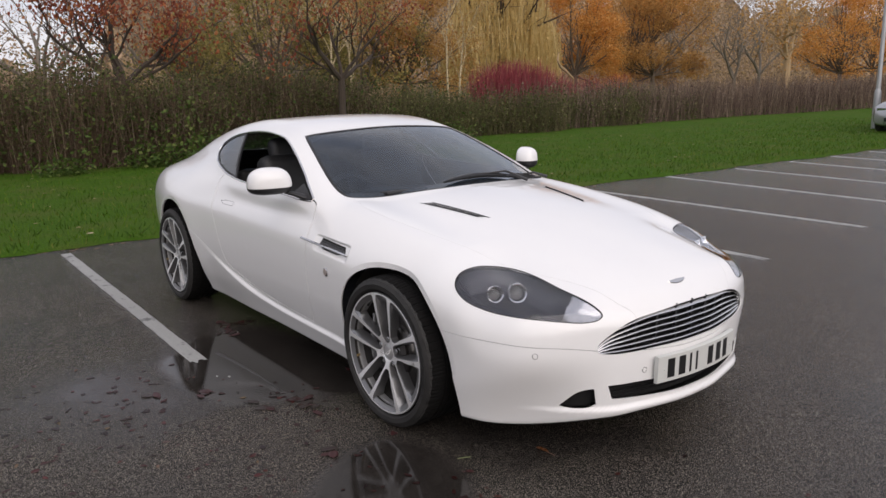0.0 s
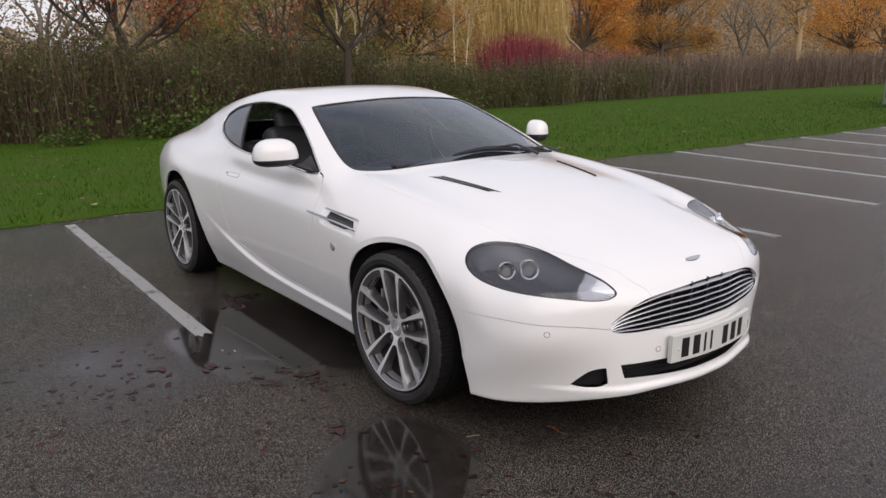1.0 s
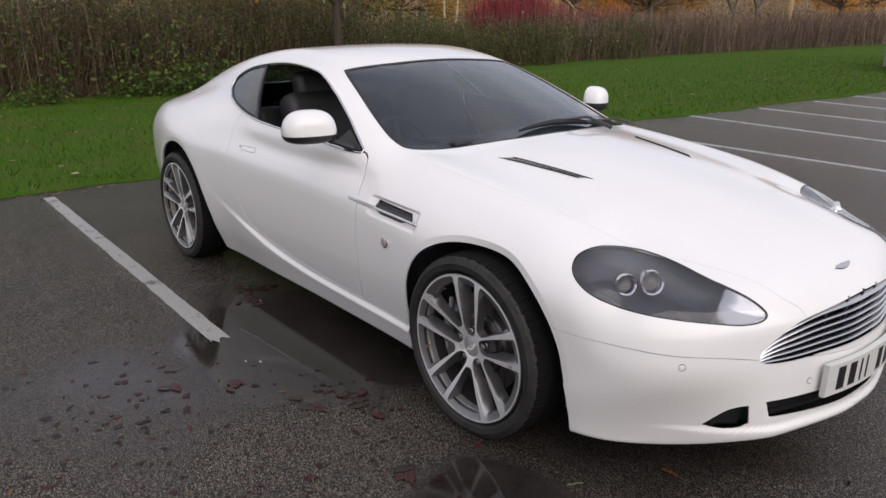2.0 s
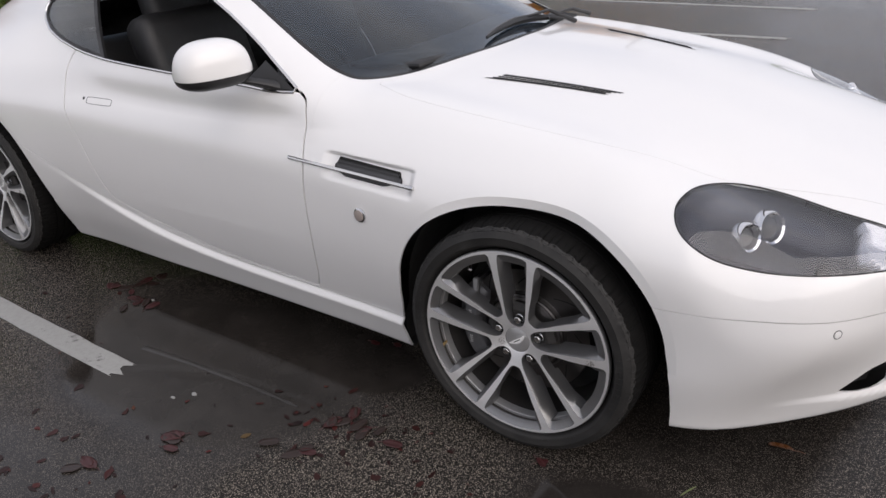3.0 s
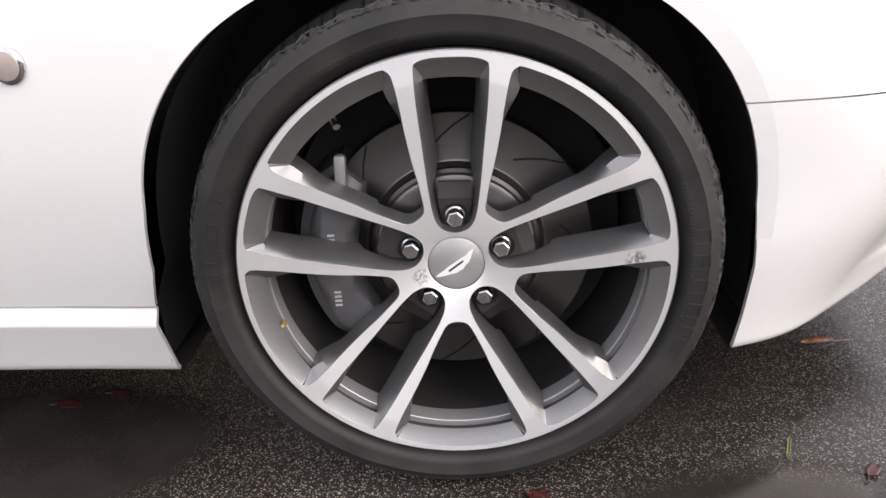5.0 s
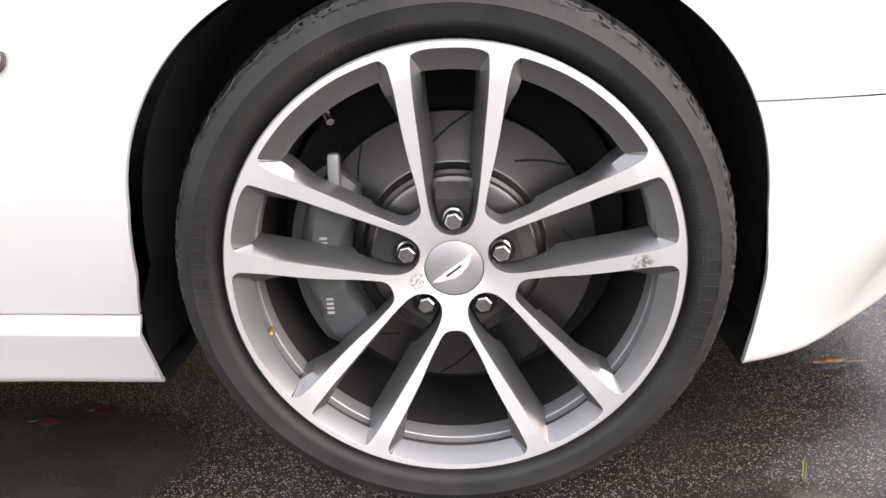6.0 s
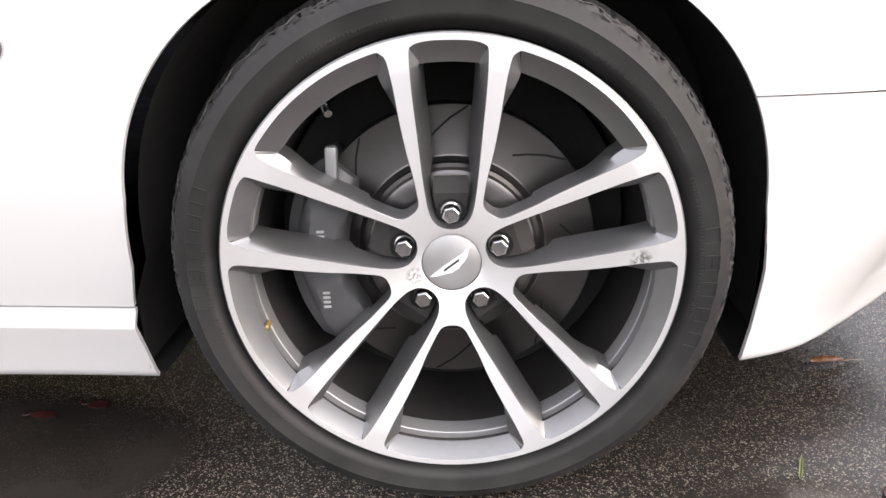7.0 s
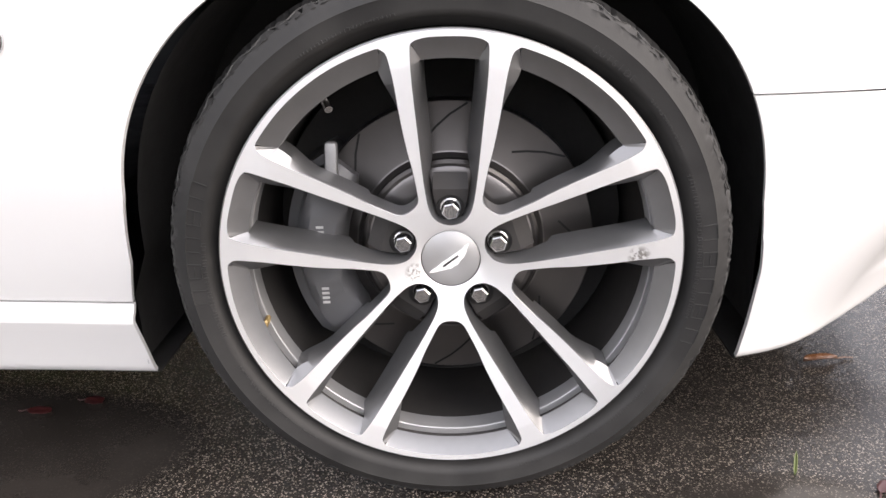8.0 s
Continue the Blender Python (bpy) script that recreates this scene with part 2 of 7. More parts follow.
# ---- the car's body as one smooth form: x forward from the front axle, y to its left, z up ----
def spline(xs, ys):
    """A natural cubic spline through a few design stations, straight beyond its ends."""
    xs, ys = np.array(xs, float), np.array(ys, float)
    if xs[0] > xs[-1]:
        xs, ys = xs[::-1], ys[::-1]
    n, h = len(xs), np.diff(xs)
    a, b = np.eye(n), np.zeros(n)
    for i in range(1, n - 1):
        a[i, i - 1], a[i, i], a[i, i + 1] = h[i - 1], 2 * (h[i - 1] + h[i]), h[i]
        b[i] = 6 * ((ys[i + 1] - ys[i]) / h[i] - (ys[i] - ys[i - 1]) / h[i - 1])
    m = np.linalg.solve(a, b)

    def at(x):
        x = np.asarray(x, float)
        c = np.clip(x, xs[0], xs[-1])
        i = np.clip(np.searchsorted(xs, c) - 1, 0, n - 2)
        l, r, hh = c - xs[i], xs[i + 1] - c, h[i]
        v = (m[i] * r**3 + m[i + 1] * l**3) / (6 * hh) + (ys[i] / hh - m[i] * hh / 6) * r + (ys[i + 1] / hh - m[i + 1] * hh / 6) * l
        s0 = (ys[1] - ys[0]) / h[0] - h[0] * m[1] / 6
        s1 = (ys[-1] - ys[-2]) / h[-1] + h[-1] * m[-2] / 6
        return v + np.where(x < xs[0], (x - xs[0]) * s0, 0) + np.where(x > xs[-1], (x - xs[-1]) * s1, 0)
    return at


def smax(a, b, k):
    h = np.maximum(k - np.abs(a - b), 0) / k
    return np.maximum(a, b) + h * h * k * 0.25


def smin(a, b, k):
    return -smax(-a, -b, k)


def sstep(a, b, x):
    t = np.clip((np.asarray(x, float) - a) / (b - a), 0, 1)
    return t * t * (3 - 2 * t)


HALF_WIDTH = spline([0.9, 0.6, 0.34, 0, -0.3, -0.5, -0.8, -1.3, -1.8, -2.3, -2.745, -3.2, -3.5, -3.8],
                    [0.77, 0.825, 0.862, 0.893, 0.902, 0.900, 0.895, 0.890, 0.896, 0.912, 0.914, 0.858, 0.79, 0.69])
TUCK = spline([0.10, 0.2, 0.28, 0.36, 0.45, 0.55, 0.65, 0.75, 0.85, 0.95, 1.1], [0.125, 0.088, 0.056, 0.032, 0.012, 0.001, 0.0, 0.01, 0.045, 0.10, 0.22])
BONNET = spline([1.0, 0.95, 0.895, 0.818, 0.7, 0.5, 0.25, 0, -0.34, -0.6, -1.0, -1.6, -2.2, -2.7, -3.0, -3.3, -3.6, -3.76, -4.0],
                [0.515, 0.565, 0.608, 0.658, 0.712, 0.775, 0.838, 0.886, 0.932, 0.955, 0.965, 0.965, 0.97, 0.967, 0.953, 0.925, 0.89, 0.868, 0.82])
NOSE = spline([0, 0.1, 0.23, 0.4, 0.487, 0.6, 0.7, 0.8, 0.86, 0.92, 1.0], [0.937, 0.933, 0.908, 0.862, 0.832, 0.780, 0.710, 0.60, 0.48, 0.25, -0.2])
NOSE_RAKE = spline([0.10, 0.2, 0.3, 0.4, 0.5, 0.6, 0.7], [0.05, 0.012, 0.002, 0.0, 0.004, 0.018, 0.06])
TAIL = spline([0, 0.3, 0.5, 0.75, 0.9, 1.0], [-3.76, -3.74, -3.70, -3.56, -3.30, -2.9])
ROOF = spline([0.2, -0.35, -0.6, -0.9, -1.2, -1.4, -1.6, -1.8, -2.0, -2.3, -2.6, -2.9, -3.2, -3.5, -3.9],
              [0.68, 0.885, 0.985, 1.105, 1.212, 1.263, 1.293, 1.302, 1.296, 1.258, 1.192, 1.10, 0.995, 0.89, 0.76])
CABIN = spline([0, -0.6, -1.0, -1.6, -2.1, -2.5, -2.9, -3.3, -3.7], [0.72, 0.79, 0.81, 0.815, 0.80, 0.75, 0.67, 0.58, 0.48])
ARCHES = ((-0.0165, 0.330, 0.387, 0.370, 2.3), (-2.722, 0.33, 0.408, 0.408, 2.13))
LIP = 0.025
SILL_LEDGE = spline([0.5, -0.4, -0.8, -1.2, -1.6, -1.8, -2.0, -2.2, -2.5], [0.250, 0.250, 0.254, 0.266, 0.320, 0.375, 0.440, 0.51, 0.62])


def arch_distance(x, z, which):
    cx, cz, rx, rz, n = ARCHES[which]
    return ((np.abs(x - cx) / rx) ** n + (np.maximum(z - cz, 1e-6) / rz) ** n) ** (1 / n) * rx - rx


def flatten_lips(x, z):
    """Carries a point of the flat lip round a wheel arch out to the lip's outer edge."""
    for i in (0, 1):
        cx, cz, rx = ARCHES[i][:3]
        d = arch_distance(x, z, i)
        k = np.where((d < LIP) & (z > cz), np.clip((rx + LIP) / np.maximum(rx + d, 0.05), 1.0, 1.2), 1.0)
        x, z = cx + (x - cx) * k, np.where(z > cz, cz + (z - cz) * k, z)
    return x, z


def floor_height(x):
    """The lowest line of the body."""
    return 0.133 - 0.005 * sstep(0.38, 0.5, x) + 0.064 * sstep(0.5, 0.95, x)


def body_field(x, y, z):
    """Below zero inside the body, roughly in metres."""
    ay = np.sqrt(y * y + 1e-5)
    x, z = flatten_lips(x, z)
    w = HALF_WIDTH(x) - TUCK(z) * (1 - 0.42 * sstep(0.1, 0.36, x) * sstep(0.5, 0.3, z))
    for i in (0, 1):
        d = arch_distance(x, z, i)
        w = w + 0.006 * np.exp(-(np.maximum(d, 0) / 0.14) ** 2)
    sill = sstep(0.012, -0.016, z - SILL_LEDGE(x)) * sstep(0.2, -0.2, x) * sstep(-2.30, -1.6, x)
    w = w + 0.022 * sill
    dent = sstep(-0.66, -0.61, x) * sstep(-0.318, -0.348, x)
    zc = 0.7147 - 0.048 * (x + 0.35)
    w = w - 0.019 * dent * sstep(0.043, 0.028, z - zc) * sstep(-0.038, -0.014, z - zc)
    side = ay - w
    wing = np.exp(-((ay - 0.70) / 0.13) ** 2) * (sstep(0.65, 0.05, x) * 0.030)
    top = z - (BONNET(x) - 0.17 * ay**2 * sstep(-4.2, 0, x) + wing - 0.020 * np.exp(-(((ay - 0.57) / 0.11) ** 2)) * sstep(0.2, 0.42, x) * sstep(0.82, 0.62, x))
    tucked = 0.145 * sstep(0.38, 0.77, ay) * sstep(0.47, 0.155, z)
    lip = 0.016 * sstep(0.238, 0.212, z) * sstep(0.72, 0.55, ay)
    front = x - (NOSE(ay) - NOSE_RAKE(z) - tucked + lip)
    rear = TAIL(ay) + 0.10 * np.maximum(0.85 - z, 0) ** 2 - x
    low = smax(side, top * 0.95, 0.17 - 0.05 * sstep(0.1, 0.28, x) * sstep(0.55, 0.38, x) + 0.07 * sstep(0.38, 0.6, x))
    low = smax(low, front * 0.9, 0.07)
    low = smax(low, rear * 0.9, 0.10)
    low = smax(low, floor_height(x) - z, 0.022)
    u = z - 0.92
    g_side = (ay - (CABIN(x) - 0.50 * u - np.where(u > 0, 0.75, 4.0) * u * u)) * 0.85
    g_top = (z - (ROOF(x + 0.36 * ay**2) - 0.075 * ay**2)) * 0.93
    cabin = np.maximum(smax(g_side, g_top, 0.08), 0.80 - z)
    return smin(low, cabin, 0.025 + 0.09 * sstep(-1.7, -2.6, x))


def body_normal(p):
    e, k = 0.0015, len(p)
    d = np.repeat(np.concatenate([np.eye(3), -np.eye(3)]) * e, k, 0)
    f = body_field(*(np.tile(p, (6, 1)) + d).T).reshape(6, k)
    g = (f[:3] - f[3:]).T
    return g / np.maximum(np.linalg.norm(g, axis=1, keepdims=True), 1e-9)


def body_meet(o, d, far):
    """Where rays from inside the body leave it."""
    lo, hi = np.zeros(len(o)), np.full(len(o), far)
    for _ in range(34):
        mid = (lo + hi) / 2
        inside = body_field(*(o + d * mid[:, None]).T) < 0
        lo, hi = np.where(inside, mid, lo), np.where(inside, hi, mid)
    return o + d * lo[:, None]

# ---- ways to make meshes ----
def link(name, mesh, parent, mats, label=""):
    ob = new(name, mesh)
    for m in mats:
        mesh.materials.append(m)
    if parent is not None:
        ob.parent = parent
    if label:
        tagged(ob, label)
    return ob


def part(name, bm, material, parent, label="", smooth=True):
    """A bmesh as one mesh under a thing or a part."""
    bmesh.ops.recalc_face_normals(bm, faces=bm.faces)
    mesh = bpy.data.meshes.new(name)
    bm.to_mesh(mesh)
    bm.free()
    if smooth:
        mesh.shade_smooth()
        mesh.set_sharp_from_angle(angle=radians(35))
    return link(name, mesh, parent, [material], label)


def thing(name, label, category, place=(0, 0, 0), group="", kind=""):
    ob = new(name)
    ob.location = place
    return tagged(ob, label, category, group, kind)


def box(bm, size, m=Matrix(), bevel=0.0, seg=2):
    """A box with rounded edges."""
    made = bmesh.ops.create_cube(bm, size=1.0, matrix=m @ Matrix.Diagonal((*size, 1)))["verts"]
    if bevel:
        edges = list({e for v in made for e in v.link_edges})
        bmesh.ops.bevel(bm, geom=edges, offset=bevel, segments=seg, affect="EDGES", profile=0.5)


def lathe(bm, profile, n=48, m=Matrix(), closed=False):
    """Turns (radius, along) pairs round the local y axis."""
    rings = []
    for r, a in profile:
        rings.append([bm.verts.new(m @ Vector((r * math.cos(2 * math.pi * i / n), a, r * math.sin(2 * math.pi * i / n)))) for i in range(n)])
    pairs = list(zip(rings, rings[1:])) + ([(rings[-1], rings[0])] if closed else [])
    for p, q in pairs:
        for i in range(n):
            bm.faces.new((p[i], p[(i + 1) % n], q[(i + 1) % n], q[i]))


def disc(bm, r, a, n=48, m=Matrix()):
    bm.faces.new([bm.verts.new(m @ Vector((r * math.cos(2 * math.pi * i / n), a, r * math.sin(2 * math.pi * i / n)))) for i in range(n)])


def tube(bm, path, radius, n=8, flat=1.0):
    """A round bar along points; radius may vary along it."""
    path = [Vector(p) for p in path]
    rings = []
    for i, p in enumerate(path):
        d = (path[min(i + 1, len(path) - 1)] - path[max(i - 1, 0)]).normalized()
        up = Vector((0, 0, 1)) if abs(d.z) < 0.9 else Vector((1, 0, 0))
        a = d.cross(up).normalized()
        b = a.cross(d)
        r = radius[i] if isinstance(radius, (list, tuple)) else radius
        rings.append([bm.verts.new(p + a * (r * math.cos(2 * math.pi * k / n)) + b * (r * flat * math.sin(2 * math.pi * k / n))) for k in range(n)])
    for p, q in zip(rings, rings[1:]):
        for k in range(n):
            bm.faces.new((p[k], p[(k + 1) % n], q[(k + 1) % n], q[k]))
    bm.faces.new(rings[0][::-1]), bm.faces.new(rings[-1])


def smooth_loop(pts, sharp=(), n=10):
    """A closed curve through design points; those named in sharp stay corners."""
    pts = [np.array(p, float) for p in pts]
    out, k = [], len(pts)
    for i in range(k):
        p0, p1, p2, p3 = pts[i - 1], pts[i], pts[(i + 1) % k], pts[(i + 2) % k]
        t1 = (p2 - p1) if i in sharp else (p2 - p0) * 0.5
        t2 = (p2 - p1) if (i + 1) % k in sharp else (p3 - p1) * 0.5
        for s in np.arange(n) / n:
            out.append((2 * s**3 - 3 * s**2 + 1) * p1 + (s**3 - 2 * s**2 + s) * t1 + (3 * s**2 - 2 * s**3) * p2 + (s**3 - s**2) * t2)
    return np.array(out)


def inside(p, q, loop):
    """How far points (p, q) lie inside a closed loop; below zero outside. Worked out only near the loop."""
    lo, hi = loop.min(0) - 0.06, loop.max(0) + 0.06
    res = np.full(len(p), -0.06)
    near = np.nonzero((p > lo[0]) & (p < hi[0]) & (q > lo[1]) & (q < hi[1]))[0]
    if not len(near):
        return res
    x, y = p[near], q[near]
    best, odd = np.full(len(near), 1e9), np.zeros(len(near), bool)
    for a, b in zip(loop, np.roll(loop, -1, 0)):
        d = b - a
        t = np.clip(((x - a[0]) * d[0] + (y - a[1]) * d[1]) / max(d @ d, 1e-12), 0, 1)
        best = np.minimum(best, (x - a[0] - t * d[0]) ** 2 + (y - a[1] - t * d[1]) ** 2)
        if a[1] != b[1]:
            odd ^= ((a[1] > y) != (b[1] > y)) & (x < (b[0] - a[0]) * (y - a[1]) / (b[1] - a[1]) + a[0])
    res[near] = np.where(odd, 1, -1) * np.sqrt(best)
    return res


def cut(mesh, g):
    """The part of a triangle mesh (points, triangles) where g, a value for each point, is above zero."""
    v, t = mesh
    s = g[t] > 0
    n = s.sum(1)
    keep = t[n == 3]
    mixed, sm = t[(n == 1) | (n == 2)], s[(n == 1) | (n == 2)]
    if len(mixed):
        lone = np.where(sm.sum(1) == 1, sm.argmax(1), (~sm).argmax(1))
        r = np.arange(len(mixed))
        a, b, c = mixed[r, lone], mixed[r, (lone + 1) % 3], mixed[r, (lone + 2) % 3]
        pairs = np.sort(np.concatenate([np.stack([a, b], 1), np.stack([a, c], 1)]), axis=1)
        uniq, inv = np.unique(pairs, axis=0, return_inverse=True)
        inv = inv.reshape(-1)
        g0, g1 = g[uniq[:, 0]], g[uniq[:, 1]]
        w = (g0 / (g0 - g1))[:, None]
        fresh = v[uniq[:, 0]] * (1 - w) + v[uniq[:, 1]] * w
        ab, ac = inv[: len(a)] + len(v), inv[len(a):] + len(v)
        one = sm.sum(1) == 1
        new_t = [np.stack([a, ab, ac], 1)[one], np.stack([ab, b, c], 1)[~one], np.stack([ab, c, ac], 1)[~one]]
        v, keep = np.concatenate([v, fresh]), np.concatenate([keep, *new_t])
    used, flat = np.unique(keep, return_inverse=True)
    return v[used], flat.reshape(-1, 3)


def split(mesh, field, gap=0.0024):
    """Cuts a panel out: the panel, and what is left, with a shut line between them."""
    g = field(mesh[0])
    return cut(mesh, g - gap), cut(mesh, -g - gap)


def creased(mesh):
    """A panel parted along the crease round the wheel arch, with the normals of either side."""
    g = where_lip(mesh[0])
    parts, k = [], 0
    for side in (1, -1):
        v, t = cut(mesh, side * g)
        q = v.copy()
        near = (np.abs(where_lip(v)) < 0.003) & (v[:, 2] > 0.30)
        for cx in (ARCHES[0][0], ARCHES[1][0]):
            pick = near & (np.abs(v[:, 0] - cx) < 0.6)
            out = np.stack([v[:, 0] - cx, np.zeros(len(v)), np.maximum(v[:, 2] - 0.33, 0)], 1)
            q[pick] -= side * 0.004 * (out / np.maximum(np.linalg.norm(out, axis=1, keepdims=True), 1e-6))[pick]
        parts.append((v, t + k, body_normal(q)))
        k += len(v)
    return tuple(np.concatenate(p) for p in zip(*parts))


def sheet(name, mesh, parent, mats, label="", thick=0.012, lift=0.0):
    """A panel of the body: its outer skin, an inner skin, and the wall between them."""
    v, t = mesh[:2]
    n = mesh[2] if len(mesh) > 2 else body_normal(v)
    outer = v + n * lift
    e = np.concatenate([t[:, [0, 1]], t[:, [1, 2]], t[:, [2, 0]]])
    key = np.sort(e, 1)
    _, first, count = np.unique(key, axis=0, return_index=True, return_counts=True)
    rim = e[first[count == 1]]
    k = len(v)
    verts = np.concatenate([outer, outer - n * thick])
    faces = np.concatenate([t, t[:, ::-1] + k, np.stack([rim[:, 1], rim[:, 0], rim[:, 0] + k], 1), np.stack([rim[:, 1], rim[:, 0] + k, rim[:, 1] + k], 1)])
    me = bpy.data.meshes.new(name)
    me.from_pydata(verts.tolist(), [], faces.tolist())
    fn = np.cross(verts[faces[:, 1]] - verts[faces[:, 0]], verts[faces[:, 2]] - verts[faces[:, 0]])
    fn /= np.maximum(np.linalg.norm(fn, axis=1, keepdims=True), 1e-12)
    ln = np.concatenate([n[t].reshape(-1, 3), -n[t[:, ::-1]].reshape(-1, 3), np.repeat(fn[2 * len(t):], 3, 0)])
    me.shade_smooth()
    me.polygons.foreach_set("material_index", np.concatenate([np.zeros(len(t)), np.full(len(t), len(mats) - 1), np.zeros(2 * len(rim))]).astype(np.int32))
    me.normals_split_custom_set(ln.tolist())
    return link(name, me, parent, mats, label)


def by_side(mesh):
    """The right-hand and the left-hand share of a mesh."""
    c = mesh[0][mesh[1]][:, :, 1].mean(1)
    for pick in (c < 0, c >= 0):
        used, flat = np.unique(mesh[1][pick], return_inverse=True)
        yield mesh[0][used], flat.reshape(-1, 3)


# ---- the car ----
car = thing("sports_car", "glossy white two-door sports coupe parked on wet asphalt", "car")

def body_grid():
    stations = [(0.15, a) for a in 89.2 * np.linspace(1, 0, 165) ** 1.25]
    stations += [(x, 0.0) for x in np.arange(0.143, -0.5, -0.007)] + [(x, 0.0) for x in np.arange(-0.5, -0.86, -0.01)] + [(x, 0.0) for x in np.arange(-0.86, -2.9, -0.021)]
    stations += [(-2.9, -a) for a in np.linspace(0, 89, 50)]
    around = np.radians(np.concatenate([np.linspace(-154, 158, 330, endpoint=False), np.linspace(158, 206, 150, endpoint=False)]))
    s = np.array(stations)
    phi = np.radians(s[:, 1])[:, None]
    o = np.zeros((len(s), len(around), 3))
    o[..., 0], o[..., 2] = s[:, :1], 0.5
    d = np.stack([np.sin(phi) + 0 * around, np.cos(phi) * np.cos(around), np.cos(phi) * np.sin(around)], -1)
    p = body_meet(o.reshape(-1, 3), d.reshape(-1, 3), 1.6)
    i, j = np.meshgrid(np.arange(len(s) - 1), np.arange(len(around)), indexing="ij")
    k = (j + 1) % len(around)
    w = len(around)
    a, b, c, e = i * w + j, i * w + k, (i + 1) * w + k, (i + 1) * w + j
    t = np.concatenate([np.stack([a, b, c], -1).reshape(-1, 3), np.stack([a, c, e], -1).reshape(-1, 3)])
    f = np.cross(p[t[:, 1]] - p[t[:, 0]], p[t[:, 2]] - p[t[:, 0]])
    if (f * (p[t].mean(1) - np.array([-1.3, 0, 0.5]))).sum(1).mean() < 0:
        t = t[:, ::-1]
    return p, t


# outlines of the panels: side views are (x, z), views from above (x, y), views from ahead (y, z)
SIDE_WINDOW = smooth_loop([(-2.25, 1.03), (-2.325, 1.075), (-2.32, 1.13), (-2.2, 1.183), (-1.96, 1.216), (-1.75, 1.222), (-1.55, 1.207), (-1.41, 1.18), (-1.21, 1.11), (-1.0, 1.015),
                           (-0.795, 0.905), (-0.914, 0.907), (-1.06, 0.917), (-1.62, 0.938), (-1.9, 0.96), (-2.12, 0.995)], sharp=(10,))
SCREEN = smooth_loop([(-1.30, 0), (-1.31, -0.26), (-1.35, -0.50), (-1.325, -0.545), (-1.094, -0.61), (-0.874, -0.66), (-0.74, -0.672), (-0.645, -0.637), (-0.56, -0.48), (-0.485, -0.2),
                      (-0.47, 0), (-0.485, 0.2), (-0.56, 0.48), (-0.645, 0.637), (-0.74, 0.672), (-0.874, 0.66), (-1.094, 0.61), (-1.325, 0.545), (-1.35, 0.50), (-1.31, 0.26)])
REAR_SCREEN = smooth_loop([(-2.25, 0), (-2.27, -0.35), (-2.36, -0.42), (-2.8, -0.43), (-3.08, -0.40), (-3.16, 0), (-3.08, 0.40), (-2.8, 0.43), (-2.36, 0.42), (-2.27, 0.35)])
BONNET_EDGE = smooth_loop([(-0.463, 0), (-0.478, -0.2), (-0.553, -0.48), (-0.615, -0.645), (-0.46, -0.688), (-0.2, -0.69), (0.1, -0.655), (0.4, -0.555), (0.6, -0.465), (0.71, -0.412), (0.805, -0.372),
                           (0.862, -0.32), (0.96, -0.29), (0.99, 0), (0.96, 0.29), (0.862, 0.32), (0.805, 0.372), (0.71, 0.412), (0.6, 0.465), (0.4, 0.555), (0.1, 0.655), (-0.2, 0.69),
                           (-0.46, 0.688), (-0.615, 0.645), (-0.553, 0.48), (-0.478, 0.2)], sharp=(3, 23))
GRILLE = smooth_loop([(-0.492, 0.480), (-0.47, 0.508), (-0.385, 0.552), (-0.30, 0.573), (-0.12, 0.589), (0, 0.592), (0.12, 0.589), (0.30, 0.573), (0.385, 0.552), (0.47, 0.508), (0.492, 0.480),
                      (0.475, 0.455), (0.38, 0.444), (0.2, 0.447), (0, 0.450), (-0.2, 0.447), (-0.38, 0.444), (-0.475, 0.455)])
INTAKE = smooth_loop([(-0.445, 0.322), (-0.25, 0.318), (0, 0.316), (0.25, 0.318), (0.445, 0.322), (0.425, 0.262), (0.22, 0.248), (0, 0.245), (-0.22, 0.248), (-0.425, 0.262)], sharp=(0, 4, 5, 9))
SIDE_INTAKE = smooth_loop([(-0.588, 0.238), (-0.569, 0.272), (-0.545, 0.301), (-0.514, 0.312), (-0.492, 0.313), (-0.478, 0.243), (-0.503, 0.233), (-0.547, 0.231)], sharp=(0, 4, 5))
DOOR = smooth_loop([(-0.796, 0.906), (-0.768, 0.882), (-0.754, 0.83), (-0.728, 0.73), (-0.730, 0.62), (-0.736, 0.48), (-0.760, 0.347), (-0.788, 0.277), (-1.05, 0.287), (-1.27, 0.302), (-1.50, 0.340), (-1.70, 0.385), (-1.81, 0.42),
                    (-1.855, 0.47), (-1.93, 0.65), (-2.0, 0.78), (-2.02, 0.90), (-1.98, 0.985), (-1.7, 0.96), (-1.2, 0.935), (-0.9, 0.92)], sharp=(0, 7, 17))
LAMP_AXIS = Vector((0.62, -0.60, 0.50)).normalized()
LAMP_U = Vector((0.70, 0.714, 0)).normalized()
LAMP_U = (LAMP_U - LAMP_AXIS * LAMP_U.dot(LAMP_AXIS)).normalized()
LAMP_V = LAMP_AXIS.cross(LAMP_U)
if LAMP_V.z < 0:
    LAMP_V = -LAMP_V


def lamp_uv(v):
    q = np.stack([v[:, 0], -np.abs(v[:, 1]), v[:, 2]], 1)
    return q @ np.array(LAMP_U), q @ np.array(LAMP_V)


